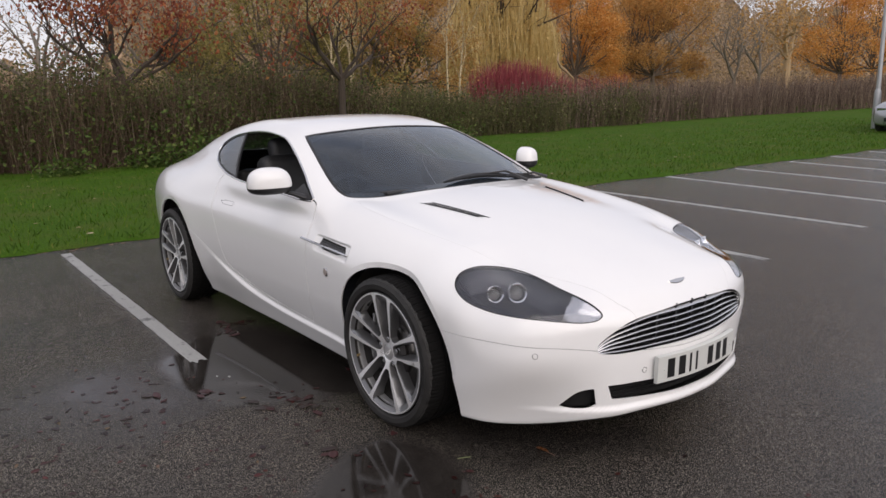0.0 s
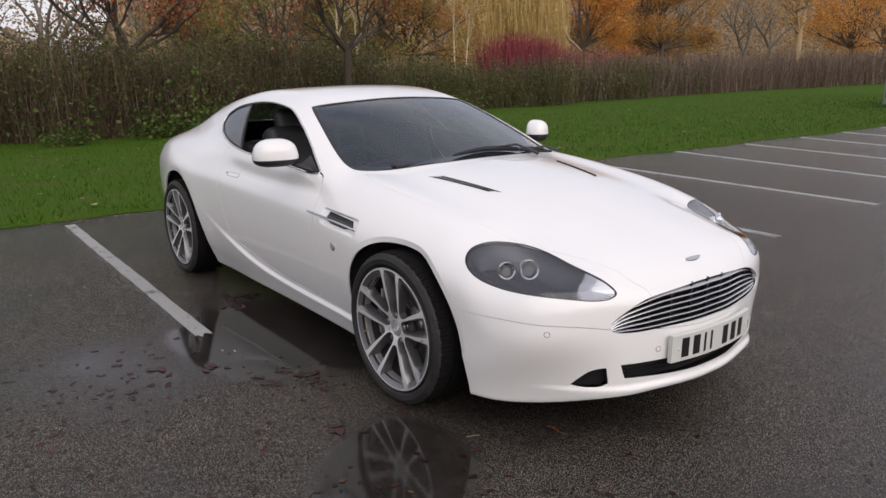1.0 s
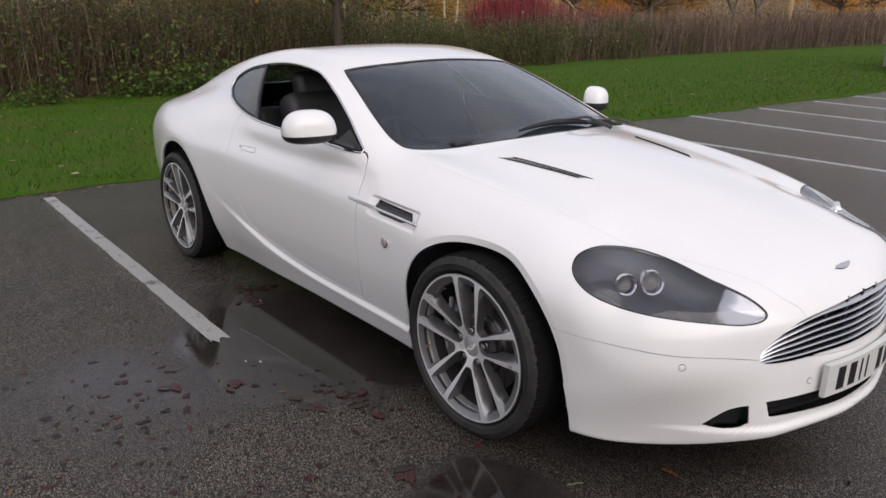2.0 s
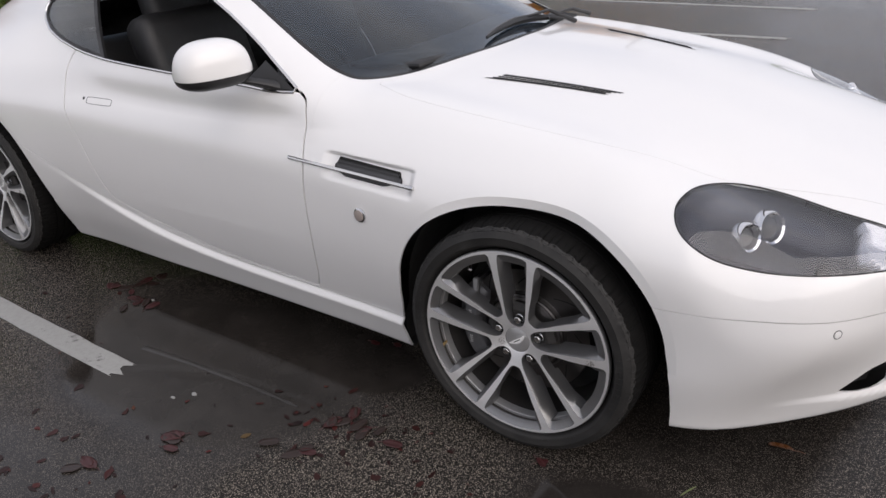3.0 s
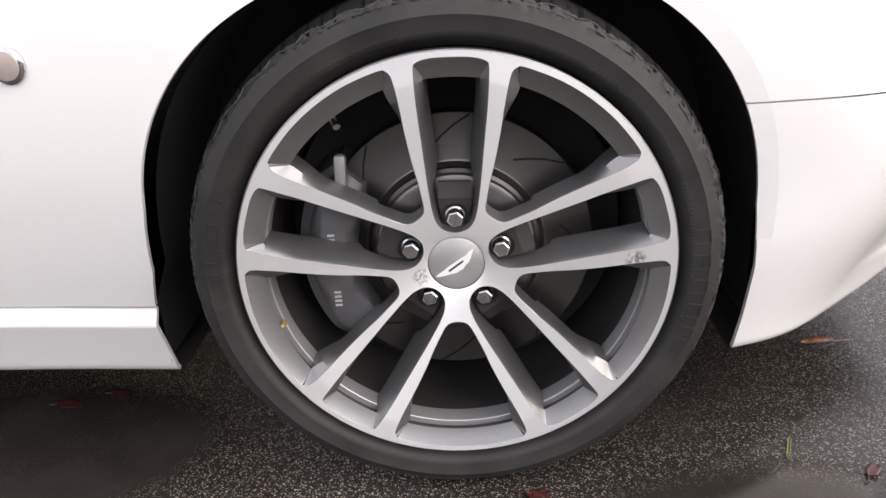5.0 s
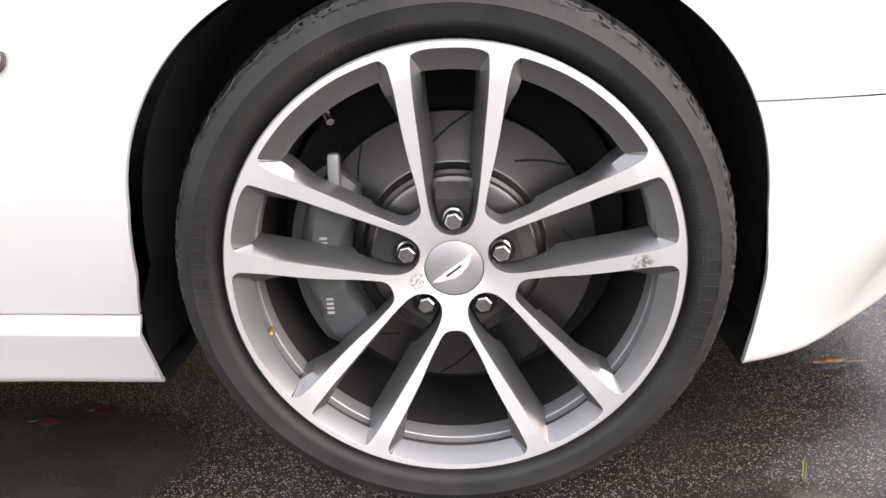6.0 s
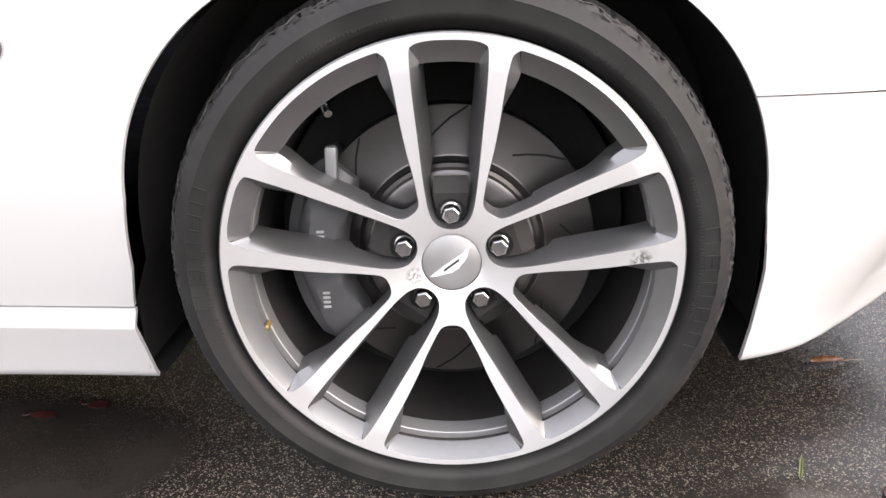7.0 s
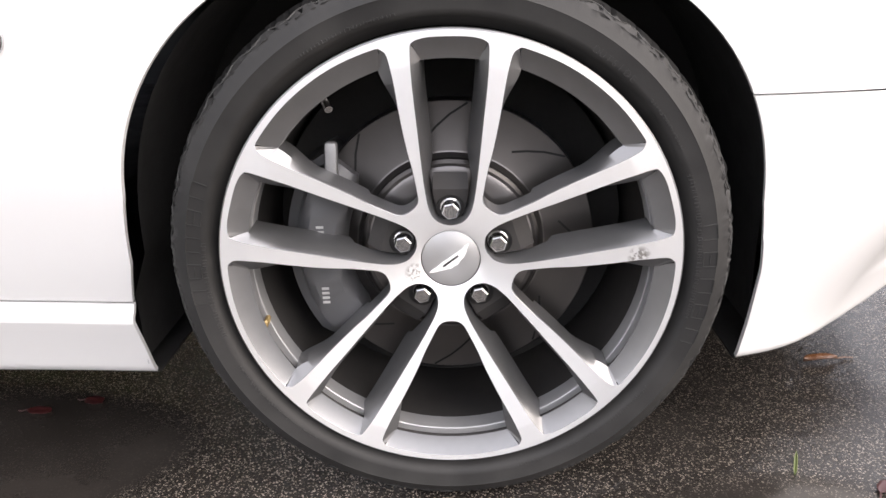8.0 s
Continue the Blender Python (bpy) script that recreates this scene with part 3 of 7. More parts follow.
# the lamp's egg-shaped outline in its own plane
LAMP_MID = (-0.0501, 0.1486)
LAMP_SHAPE = [(0.205, -0.010), (0.155, 0.020), (0.116, 0.045), (0.072, 0.076), (0.030, 0.102), (-0.013, 0.123), (-0.060, 0.139), (-0.112, 0.145), (-0.172, 0.140), (-0.225, 0.121), (-0.257, 0.098), (-0.273, 0.070), (-0.276, 0.040),
              (-0.265, 0.008), (-0.240, -0.023), (-0.206, -0.047), (-0.165, -0.066), (-0.122, -0.082), (-0.080, -0.094), (-0.034, -0.104), (0.015, -0.111), (0.068, -0.116), (0.13, -0.119), (0.20, -0.119), (0.258, -0.108), (0.286, -0.090), (0.286, -0.070), (0.252, -0.040)]
LAMP_UV = [(LAMP_MID[0] + a, LAMP_MID[1] + b) for a, b in LAMP_SHAPE]
LAMP = smooth_loop(LAMP_UV)
LAMP_RIM = body_meet(np.array([list(LAMP_U * u + LAMP_V * w + LAMP_AXIS * 0.8) for u, w in LAMP_UV]), np.tile(np.array(LAMP_AXIS), (len(LAMP_UV), 1)), 0.7)
BUMPER_SEAM = spline([0.0, 0.34, 0.56, 0.71, 0.80, 0.845, 1.0], [0.515, 0.516, 0.510, 0.498, 0.482, 0.462, 0.42])


def where_side(loop):
    return lambda v: np.where(np.abs(v[:, 1]) > 0.3, inside(v[:, 0], v[:, 2], loop), -0.06)


def where_top(loop, low):
    return lambda v: np.minimum(inside(v[:, 0], v[:, 1], loop), v[:, 2] - low)


def where_front(loop, both=False):
    return lambda v: np.where(v[:, 0] > 0.6, inside(-np.abs(v[:, 1]) if both else v[:, 1], v[:, 2], loop), -0.06)


def where_lamp(v):
    return np.where(v[:, 0] > 0.25, np.where(v[:, 2] > 0.5, inside(*lamp_uv(v), LAMP), -0.06), -0.06)


def where_arch(v):
    x, z = v[:, 0], v[:, 2]
    # below the axle the opening widens a little to either side
    back, ahead = np.interp(z, [0.265, 0.323, 0.387, 0.42], [0.030, 0.013, 0.004, 0.0]), np.interp(z, [0.14, 0.2, 0.288, 0.34, 0.38], [0.006, 0.010, 0.010, 0.004, 0.0])
    g = np.minimum(arch_distance(x + back * (x < -0.2) * (x > -1) - ahead * (x > 0), z, 0), arch_distance(x, z, 1))
    return np.where(np.abs(v[:, 1]) > 0.5, g, 0.5)


def where_lip(v):
    x, z = v[:, 0], v[:, 2]
    return np.where(np.abs(v[:, 1]) > 0.5, LIP - np.minimum(arch_distance(x, z, 0), arch_distance(x, z, 1)), -0.1)


def where_bumper(v):
    return np.minimum(BUMPER_SEAM(v[:, 0]) - v[:, 2], v[:, 0] - 0.1)


def where_sill(v):
    return np.minimum(np.minimum(SILL_LEDGE(v[:, 0]) + 0.011 - v[:, 2], -0.2 - v[:, 0]), np.minimum(v[:, 0] + 2.45, np.abs(v[:, 1]) - 0.6))


rest = body_grid()
rest = cut(rest, where_arch(rest[0]))
under, rest = split(rest, lambda v: np.minimum(floor_height(v[:, 0]) + 0.008 - v[:, 2], 0.83 - np.abs(v[:, 1])), 0)
windows, rest = split(rest, where_side(SIDE_WINDOW), 0)
screen, rest = split(rest, where_top(SCREEN, 0.86), 0)
rear_screen, rest = split(rest, where_top(REAR_SCREEN, 0.9), 0)
lamps, rest = split(rest, where_lamp, 0.0012)
_, rest = split(rest, where_front(GRILLE), 0)
_, rest = split(rest, where_front(INTAKE), 0)
_, rest = split(rest, where_front(SIDE_INTAKE, True), 0)
bonnet, rest = split(rest, where_top(BONNET_EDGE, 0.45), 0.0005)
bumper, rest = split(rest, where_bumper, 0.0011)
doors, rest = split(rest, where_side(DOOR), 0.0028)
sills, rest = split(rest, where_sill, 0.0015)
wings, rest = split(rest, lambda v: np.minimum(v[:, 0] + 0.73, 2.0 - v[:, 0]), 0.0002)

PAINT = [WHITE, LINER]
sheet("bonnet", bonnet, car, PAINT)
sheet("front_bumper", creased(bumper), car, PAINT, thick=0.006)
sheet("roof_and_rear_body", creased(rest), car, [WHITE, LEATHER])
sheet("underbody", under, car, [LINER], thick=0.004)
for piece in by_side(doors):
    sheet("door", piece, car, [WHITE, LEATHER])
for piece in by_side(sills):
    sheet("sill", piece, car, PAINT, thick=0.006)
for piece in by_side(wings):
    sheet("front_wing", creased(piece), car, PAINT, thick=0.007)

# ---- glass ----
def glaze(name, mesh, field, mat, rim, label, thick=0.004):
    """Glass with its dark band round the edge."""
    g = field(mesh[0])
    pane = sheet(name, cut(mesh, g - rim), car, [mat], label, thick=thick, lift=-0.004)
    pane.visible_shadow = False
    sheet("window_seal", cut(mesh, rim - g), pane, [SEAL], "black rubber edge", thick=0.012, lift=-0.001)
    return pane


glaze("windscreen", screen, where_top(SCREEN, 0.86), SCREEN_GLASS, 0.016, "grey-tinted raked windscreen")
glaze("rear_window", rear_screen, where_top(REAR_SCREEN, 0.9), SCREEN_GLASS, 0.02, "tinted rear window")
DIVIDE = lambda v: (v[:, 0] + 1.80) + 0.94 * (v[:, 2] - 0.958)
for piece in by_side(windows):
    g = DIVIDE(piece[0])
    front, back = cut(piece, g - 0.012), cut(piece, -g - 0.012)
    sheet("window_pillar", cut(cut(piece, 0.012 - g), DIVIDE(cut(piece, 0.012 - g)[0]) + 0.012), car, [SEAL], "black upright between the side windows", lift=-0.002)
    if front[0][:, 1].mean() > 0:  # the driver's window is wound down
        glaze("door_window", front, where_side(SIDE_WINDOW), SIDE_GLASS, 0.013, "dark door window")
    glaze("quarter_window", back, where_side(SIDE_WINDOW), SIDE_GLASS, 0.013, "small dark rear quarter window")


def on_body(x, y, z):
    """The point of the body's skin nearest to one given, and the way out of it."""
    p = np.array([[x, y, z]], float)
    for _ in range(4):
        n = body_normal(p)
        p = p - n * body_field(*p.T)[:, None]
    return Vector(p[0]), Vector(body_normal(p)[0])


def skin_path(points, lift=0.0):
    out = []
    for p in points:
        q, n = on_body(*p)
        out.append(q + n * lift)
    return out


# bright strip round the side windows
for s in (-1, 1):
    rim = [(p[0], p[1]) for p in SIDE_WINDOW[::3]]
    bm = bmesh.new()
    path = []
    for x, z in rim:
        y = np.linspace(0.4, 1.0, 200)
        f = body_field(np.full(200, x), y, np.full(200, z))
        path.append(Vector((x, s * float(y[np.argmax(f > 0)]), z)))
    n = len(path)
    rings = []
    for i, p in enumerate(path):
        d = (path[(i + 1) % n] - path[i - 1]).normalized()
        a = Vector((0, s * 0.75, 0.65)).cross(d).normalized()
        b = d.cross(a)
        rings.append([bm.verts.new(p + a * (0.005 * math.cos(k * math.pi / 3)) + b * (0.0035 * math.sin(k * math.pi / 3))) for k in range(6)])
    for i in range(n):
        for k in range(6):
            bm.faces.new((rings[i][k], rings[i][(k + 1) % 6], rings[(i + 1) % n][(k + 1) % 6], rings[(i + 1) % n][k]))
    part("window_trim", bm, CHROME, car, "slim bright window surround")

# ---- headlights ----
for piece, s in zip(by_side(lamps), (-1, 1)):
    lens = sheet("headlight", piece, car, [LENS], "almond-shaped headlight under a clear cover", thick=0.003, lift=-0.001)
    lens.visible_shadow = False
    u, w = lamp_uv(piece[0])
    v = piece[0]
    sink = np.clip(inside(u, w, LAMP) / 0.05, 0, 1)[:, None]
    n = body_normal(v)
    split_at = v[:, 0] * 1.0 + 0.98 * v[:, 2] - 1.345
    bowl = v - n * (0.0055 + np.where(split_at < 0, 0.085, 0.018)[:, None] * np.sqrt(sink))
    for name, mat, pick in (("lamp_housing", LAMP_BLACK, split_at < 0), ("indicator_reflector", LAMP_CLEAR, split_at >= 0)):
        t = piece[1][pick[piece[1]].all(1) if name == "lamp_housing" else pick[piece[1]].any(1)]
        used, flat = np.unique(t, return_inverse=True)
        me = bpy.data.meshes.new(name)
        me.from_pydata(bowl[used].tolist(), [], flat.reshape(-1, 3).tolist())
        me.shade_smooth()
        link(name, me, lens, [mat], "smoked dark housing" if name == "lamp_housing" else "clear ribbed indicator reflector")
    # rubber edge
    bm = bmesh.new()
    ring = []
    for p in LAMP_RIM:
        ring.append(Vector((p[0], -s * p[1] if s > 0 else p[1], p[2])))
    loop = smooth_loop([tuple(p) for p in ring], n=5)
    pts = skin_path(loop, -0.001)
    tube(bm, pts + [pts[0]], 0.0022, 6)
    part("lamp_seal", bm, SEAL, lens, "black rubber edge")
    for x, y, z, r in ((0.487, 0.706, 0.662, 0.035), (0.515, 0.615, 0.655, 0.041)):
        axis = Vector((0.84, s * 0.46, 0.26)).normalized()
        m = Matrix.Translation((x, s * y, z)) @ axis.to_track_quat("-Y", "Z").to_matrix().to_4x4()
        bm = bmesh.new()
        lathe(bm, [(r * 0.70, 0.012), (r * 0.80, -0.010), (r * 0.93, -0.014), (r, -0.010), (r * 1.02, 0.010)], 32, m)
        lathe(bm, [(r * 0.70, 0.012), (r * 0.62, 0.004), (r * 0.60, 0.012)], 32, m)
        part("lamp_ring", bm, LAMP_CHROME, lens, "bright projector ring")
        bm = bmesh.new()
        lathe(bm, [(r * 0.62 * math.cos(a), 0.006 - r * 0.5 * math.sin(a)) for a in np.linspace(0, 1.5, 7)], 28, m)
        part("projector_lens", bm, glass("projector_glass", (0.85, 0.87, 0.9)) if s < 0 and x < 0.50 else bpy.data.materials["projector_glass"], lens, "round glass projector")
        bm = bmesh.new()
        disc(bm, r * 0.62, 0.011, 24, m)
        part("projector_back", bm, STEEL, lens)
    # a dark dome added in place of a reflection on the lamp cover
    q, nn = on_body(0.69, s * 0.685, 0.607)
    bm = bmesh.new()
    lathe(bm, [(0.032 * math.cos(a), -0.032 * math.sin(a)) for a in np.linspace(0, 1.5, 8)], 24, Matrix.Translation(q - nn * 0.042) @ Vector((0.7, s * 0.6, 0.4)).to_track_quat("-Y", "Z").to_matrix().to_4x4())
    part("dome_reflection", bm, BLACK_TRIM, lens, "dark dome standing for a reflection in the lamp")

# ---- grille ----
GRILLE_TOP = spline([0, 0.12, 0.30, 0.385, 0.47, 0.50], [0.592, 0.589, 0.573, 0.552, 0.505, 0.47])
GRILLE_LOW = spline([0, 0.2, 0.38, 0.50], [0.450, 0.447, 0.444, 0.452])


def nose_at(y, z):
    return float(NOSE(abs(y)) - NOSE_RAKE(z) - 0.18 * sstep(0.38, 0.77, abs(y)) * sstep(0.47, 0.155, z))


def ribbon(bm, points, half_z, depth):
    """A flat bar that follows points, with its front edge rounded."""
    rings = []
    for x, y, z in points:
        rings.append([bm.verts.new((x + dx, y, z + dz)) for dx, dz in ((0, -half_z * 0.5), (0.002, 0), (0, half_z * 0.5), (-0.004, half_z), (-depth, half_z), (-depth, -half_z), (-0.004, -half_z))])
    k = len(rings[0])
    for a, b in zip(rings, rings[1:]):
        for i in range(k):
            bm.faces.new((a[i], a[(i + 1) % k], b[(i + 1) % k], b[i]))
    bm.faces.new(rings[0]), bm.faces.new(rings[-1][::-1])


grille = None
bm = bmesh.new()
ys = np.linspace(-0.50, 0.50, 25)
rows = [[bm.verts.new((nose_at(y, z) - 0.055, y, z)) for z in (0.42, 0.47, 0.52, 0.57, 0.61)] for y in ys]
for a, b in zip(rows, rows[1:]):
    for i in range(4):
        bm.faces.new((a[i], a[i + 1], b[i + 1], b[i]))
grille = part("grille", bm, VOID, car, "dark radiator opening with bright horizontal bars")
for i in range(6):
    f = (i + 0.45) / 6
    pts = []
    for y in np.linspace(-0.486, 0.486, 41):
        lo, hi = float(GRILLE_LOW(abs(y))), float(GRILLE_TOP(abs(y)))
        if hi - lo < 0.012:
            continue
        z = lo + (hi - lo) * f
        pts.append((nose_at(y, z) - 0.010, float(y), z))
    bm = bmesh.new()
    ribbon(bm, pts, 0.0042, 0.02)
    part("grille_bar", bm, CHROME, grille, "bright horizontal bar")
for y in np.linspace(-0.40, 0.40, 9):
    lo, hi = float(GRILLE_LOW(abs(y))), float(GRILLE_TOP(abs(y)))
    bm = bmesh.new()
    box(bm, (0.012, 0.012, hi - lo + 0.01), pose(nose_at(y, 0.5) - 0.04, y, (lo + hi) / 2), 0.002, 1)
    part("grille_upright", bm, BLACK_TRIM, grille, "dark upright behind the bars")

# ---- lower intakes ----
def mesh_panel(name, y0, y1, z0, z1, back, parent, pitch=0.014):
    bm = bmesh.new()
    n = int((y1 - y0) / 0.03) + 2
    for k in range(n - 1):
        a, b = y0 + (y1 - y0) * k / (n - 1), y0 + (y1 - y0) * (k + 1) / (n - 1)
        bm.faces.new([bm.verts.new((nose_at(y, z) - back, y, z)) for y, z in ((a, z0), (b, z0), (b, z1), (a, z1))])
    return part(name, bm, VOID, parent, "black intake opening")


lower = mesh_panel("lower_intake", -0.46, 0.46, 0.232, 0.335, 0.055, car)
for z in (0.262, 0.28, 0.298):
    bm = bmesh.new()
    ribbon(bm, [(nose_at(y, z) - 0.034, float(y), z) for y in np.linspace(-0.46, 0.46, 21)], 0.002, 0.006)
    part("intake_bar", bm, BLACK_TRIM, lower)
for s in (-1, 1):
    mesh_panel("corner_intake", min(s * 0.60, s * 0.465), max(s * 0.60, s * 0.465), 0.222, 0.322, 0.045, car)

# number plate on its bracket: bent to the bumper, with plain bars
plate_pts = np.linspace(-0.26, 0.26, 15)
bm = bmesh.new()
rows = []
for y in plate_pts:
    x = 0.5 * nose_at(y, 0.36) + 0.5 * (0.94 - 0.30 * y * y) + 0.018
    rows.append([bm.verts.new((x + dx, y, z)) for dx, z in ((0, 0.306), (0.003, 0.308), (0.006, 0.415), (0.003, 0.417), (-0.012, 0.417), (-0.014, 0.306))])
for a, b in zip(rows, rows[1:]):
    for i in range(6):
        bm.faces.new((a[i], a[(i + 1) % 6], b[(i + 1) % 6], b[i]))
bm.faces.new(rows[0]), bm.faces.new(rows[-1][::-1])
plate = part("number_plate", bm, PLATE, car, "pale plate with dark bars")
for y in (-0.193, -0.133, -0.084, -0.045, 0.050, 0.112, 0.172):
    w = 0.038 if y not in (-0.084, -0.045) else 0.013
    bm = bmesh.new()
    x0 = lambda yy: 0.5 * nose_at(yy, 0.36) + 0.5 * (0.94 - 0.30 * yy * yy) + 0.0245
    bm.faces.new([bm.verts.new((x0(yy) - (0.415 - z) * 0.028, yy, z)) for yy, z in ((y - w / 2, 0.322), (y + w / 2, 0.322), (y + w / 2, 0.401), (y - w / 2, 0.401))])
    part("plate_bar", bm, PLATE_BLACK, plate, "plain dark bar", smooth=False)
for y in (-0.225, 0.225):
    bm = bmesh.new()
    lathe(bm, [(0.007 * math.cos(a), -0.004 * math.sin(a)) for a in np.linspace(0, 1.5, 5)], 14, pose(0.5 * nose_at(y, 0.36) + 0.5 * (0.94 - 0.30 * y * y) + 0.021, y, 0.36, 0, 0, 90))
    part("plate_screw", bm, PLATE, plate, "white screw cap")

# ---- small fittings on the skin ----
def fitted(name, x, y, z, radius, depth, mat, label, n=20, dome=0.3):
    q, nn = on_body(x, y, z)
    m = Matrix.Translation(q) @ nn.to_track_quat("-Y", "Z").to_matrix().to_4x4()
    bm = bmesh.new()
    lathe(bm, [(radius, 0.003), (radius, -depth * 0.7), (radius * 0.9, -depth), (radius * 0.45, -depth * (1 + dome * 0.8)), (0.0004, -depth * (1 + dome))], n, m)
    return part(name, bm, mat, car, label), m


for s in (-1, 1):
    base, m = fitted("side_repeater", -0.508, s * 0.905, 0.606, 0.0215, 0.006, CHROME, "round side repeater with a bright ring")
    bm = bmesh.new()
    lathe(bm, [(0.0165, -0.006), (0.0165, -0.0085), (0.012, -0.0098), (0.0004, -0.0102)], 24, m)
    part("repeater_lens", bm, RED_PATCH, base, "pinkish clear lens")
    # bonnet vents
    a, b = Vector((-0.345, s * 0.412, 0.905)), Vector((0.010, s * 0.343, 0.865))
    bm = bmesh.new()
    rows = []
    for i in range(25):
        f = i / 24
        p = a.lerp(b, f)
        half = 0.027 * (1 - 0.2 * f)
        row = []
        for k in (-1, -0.33, 0.33, 1):
            q, nn = on_body(p.x - 0.022 * k * s, p.y + half * k, p.z)
            row.append(bm.verts.new(q + nn * (0.0012 if abs(k) == 1 else -0.0005)))
        rows.append(row)
    for r0, r1 in zip(rows, rows[1:]):
        for k in range(3):
            bm.faces.new((r0[k], r0[k + 1], r1[k + 1], r1[k]))
    vent = part("bonnet_vent", bm, MESH_BLACK, car, "dark slatted bonnet vent")
    for k in (-0.5, 0.0, 0.5):
        bm = bmesh.new()
        pts = []
        for i in range(13):
            f = 0.03 + 0.94 * i / 12
            p = a.lerp(b, f)
            q, nn = on_body(p.x - 0.022 * k * s, p.y + 0.027 * (1 - 0.2 * f) * k, p.z)
            pts.append(q + nn * 0.001)
        tube(bm, pts, 0.0022, 5)
        part("vent_slat", bm, BLACK_TRIM, vent)
    # side strake: mesh panels in the dent behind the wheel, with a bright bar across them
    top = lambda x: 0.7147 - 0.048 * (x + 0.35)
    strake = None
    for z0, z1, x0, x1, name in ((0.003, 0.0290, -0.612, -0.368, "upper_mesh"), (-0.003, -0.015, -0.605, -0.395, "lower_mesh")):
        def far_edge(x):
            """The edge away from the bar: rounded at the ends above it, tapering to the ends below it."""
            a = min(x - x0, x1 - x)
            if z0 < 0:
                return z0 + (z1 - z0) * min(1.0, max(a, 0) / 0.030 + 0.03)
            return z1 - (0.012 - math.sqrt(max(0.012**2 - max(0.012 - a, 0) ** 2, 0)))
        bm = bmesh.new()
        cols = np.unique(np.round(np.concatenate([np.linspace(x0, x1, 25), np.linspace(x0, x0 + 0.012, 7), np.linspace(x1 - 0.012, x1, 7)]), 5))
        grid = []
        for x in cols:
            ring = [on_body(x, s * 0.90, top(x) + z0 + (far_edge(x) - z0) * k / 3) for k in range(4)]
            grid.append([bm.verts.new(q + nn * 0.001) for q, nn in ring])
        for r0, r1 in zip(grid, grid[1:]):
            for k in range(3):
                bm.faces.new((r0[k], r0[k + 1], r1[k + 1], r1[k]))
        panel = part("side_vent" if strake is None else name, bm, VOID, strake or car, "dark side vent with woven wire mesh")
        strake = strake or panel
        bm = bmesh.new()
        for lean in (1, -1):
            for x in np.arange(x0 - 0.02, x1 + 0.02, 0.0072):
                pts = []
                for f in np.linspace(0.03, 0.97, 6):
                    xx, dz = x + lean * (f - 0.5) * abs(z1 - z0) * 1.3, (z1 - z0) * f
                    if x0 + 0.001 < xx < x1 - 0.001 and abs(dz) < abs(far_edge(xx) - z0):
                        q, nn = on_body(xx, s * 0.90, top(xx) + z0 + dz)
                        pts.append(q + nn * (0.0042 + 0.0008 * lean * math.sin(9 * f)))
                if len(pts) > 2:
                    tube(bm, pts, 0.0012, 4)
        part("wire_mesh", bm, WIRE, strake, "dark woven wire")
    bm = bmesh.new()
    pts = []
    for i, x in enumerate(np.linspace(-0.786, -0.327, 17)):
        y0 = abs(on_body(-0.786, s * 0.9, top(-0.786))[0].y) * (1 - i / 16) + abs(on_body(-0.291, s * 0.9, top(-0.291))[0].y) * i / 16
        pts.append(Vector((x, s * (y0 + 0.002), top(x) - 0.001)))
    tube(bm, pts, [0.0048] * 17, 8, 1.25)
    lathe(bm, [(0.0004, -0.012), (0.006, -0.010), (0.0078, 0.0), (0.006, 0.010), (0.0004, 0.012)], 12, Matrix.Translation(pts[-1]) @ pose(0, 0, 0, 0, 0, 90))
    part("strake_bar", bm, CHROME, strake, "bright bar")
    # flush door handle and lock
    q, nn = on_body(-1.79, s * 0.86, 0.805)
    m = Matrix.Translation(q) @ nn.to_track_quat("Z", "X").to_matrix().to_4x4()
    outline = [Vector((math.copysign(abs(math.cos(a)) ** 0.3, math.cos(a)) * 0.013, math.copysign(abs(math.sin(a)) ** 0.3, math.sin(a)) * 0.075, 0)) for a in np.linspace(0, 2 * math.pi, 40)]
    bm = bmesh.new()
    tube(bm, skin_path([m @ o for o in outline], 0.0), 0.0012, 4)
    part("door_handle", bm, SEAL, car, "flush door handle outline")
    fitted("door_lock", -1.885, s * 0.865, 0.812, 0.006, 0.0015, BLACK_TRIM, "dark lock barrel", 12)

# wings-shaped bonnet badge, as a plain shape
q, nn = on_body(0.822, 0, 0.655)
m = Matrix.Translation(q) @ nn.to_track_quat("Z", "Y").to_matrix().to_4x4()
bm = bmesh.new()
half = [(0.0, 0.012), (0.010, 0.012), (0.058, 0.009), (0.050, 0.000), (0.030, -0.008), (0.010, -0.011), (0.0, -0.011)]
outline = half + [(-x, y) for x, y in half[-2:0:-1]]
base = [bm.verts.new(m @ Vector((x, y, 0.001))) for x, y in outline]
topv = [bm.verts.new(m @ Vector((x * 0.92, y * 0.85, 0.004))) for x, y in outline]
bm.faces.new(topv)
for i in range(len(base)):
    bm.faces.new((base[i], base[(i + 1) % len(base)], topv[(i + 1) % len(base)], topv[i]))
part("bonnet_badge", bm, CHROME, car, "small bright winged badge")

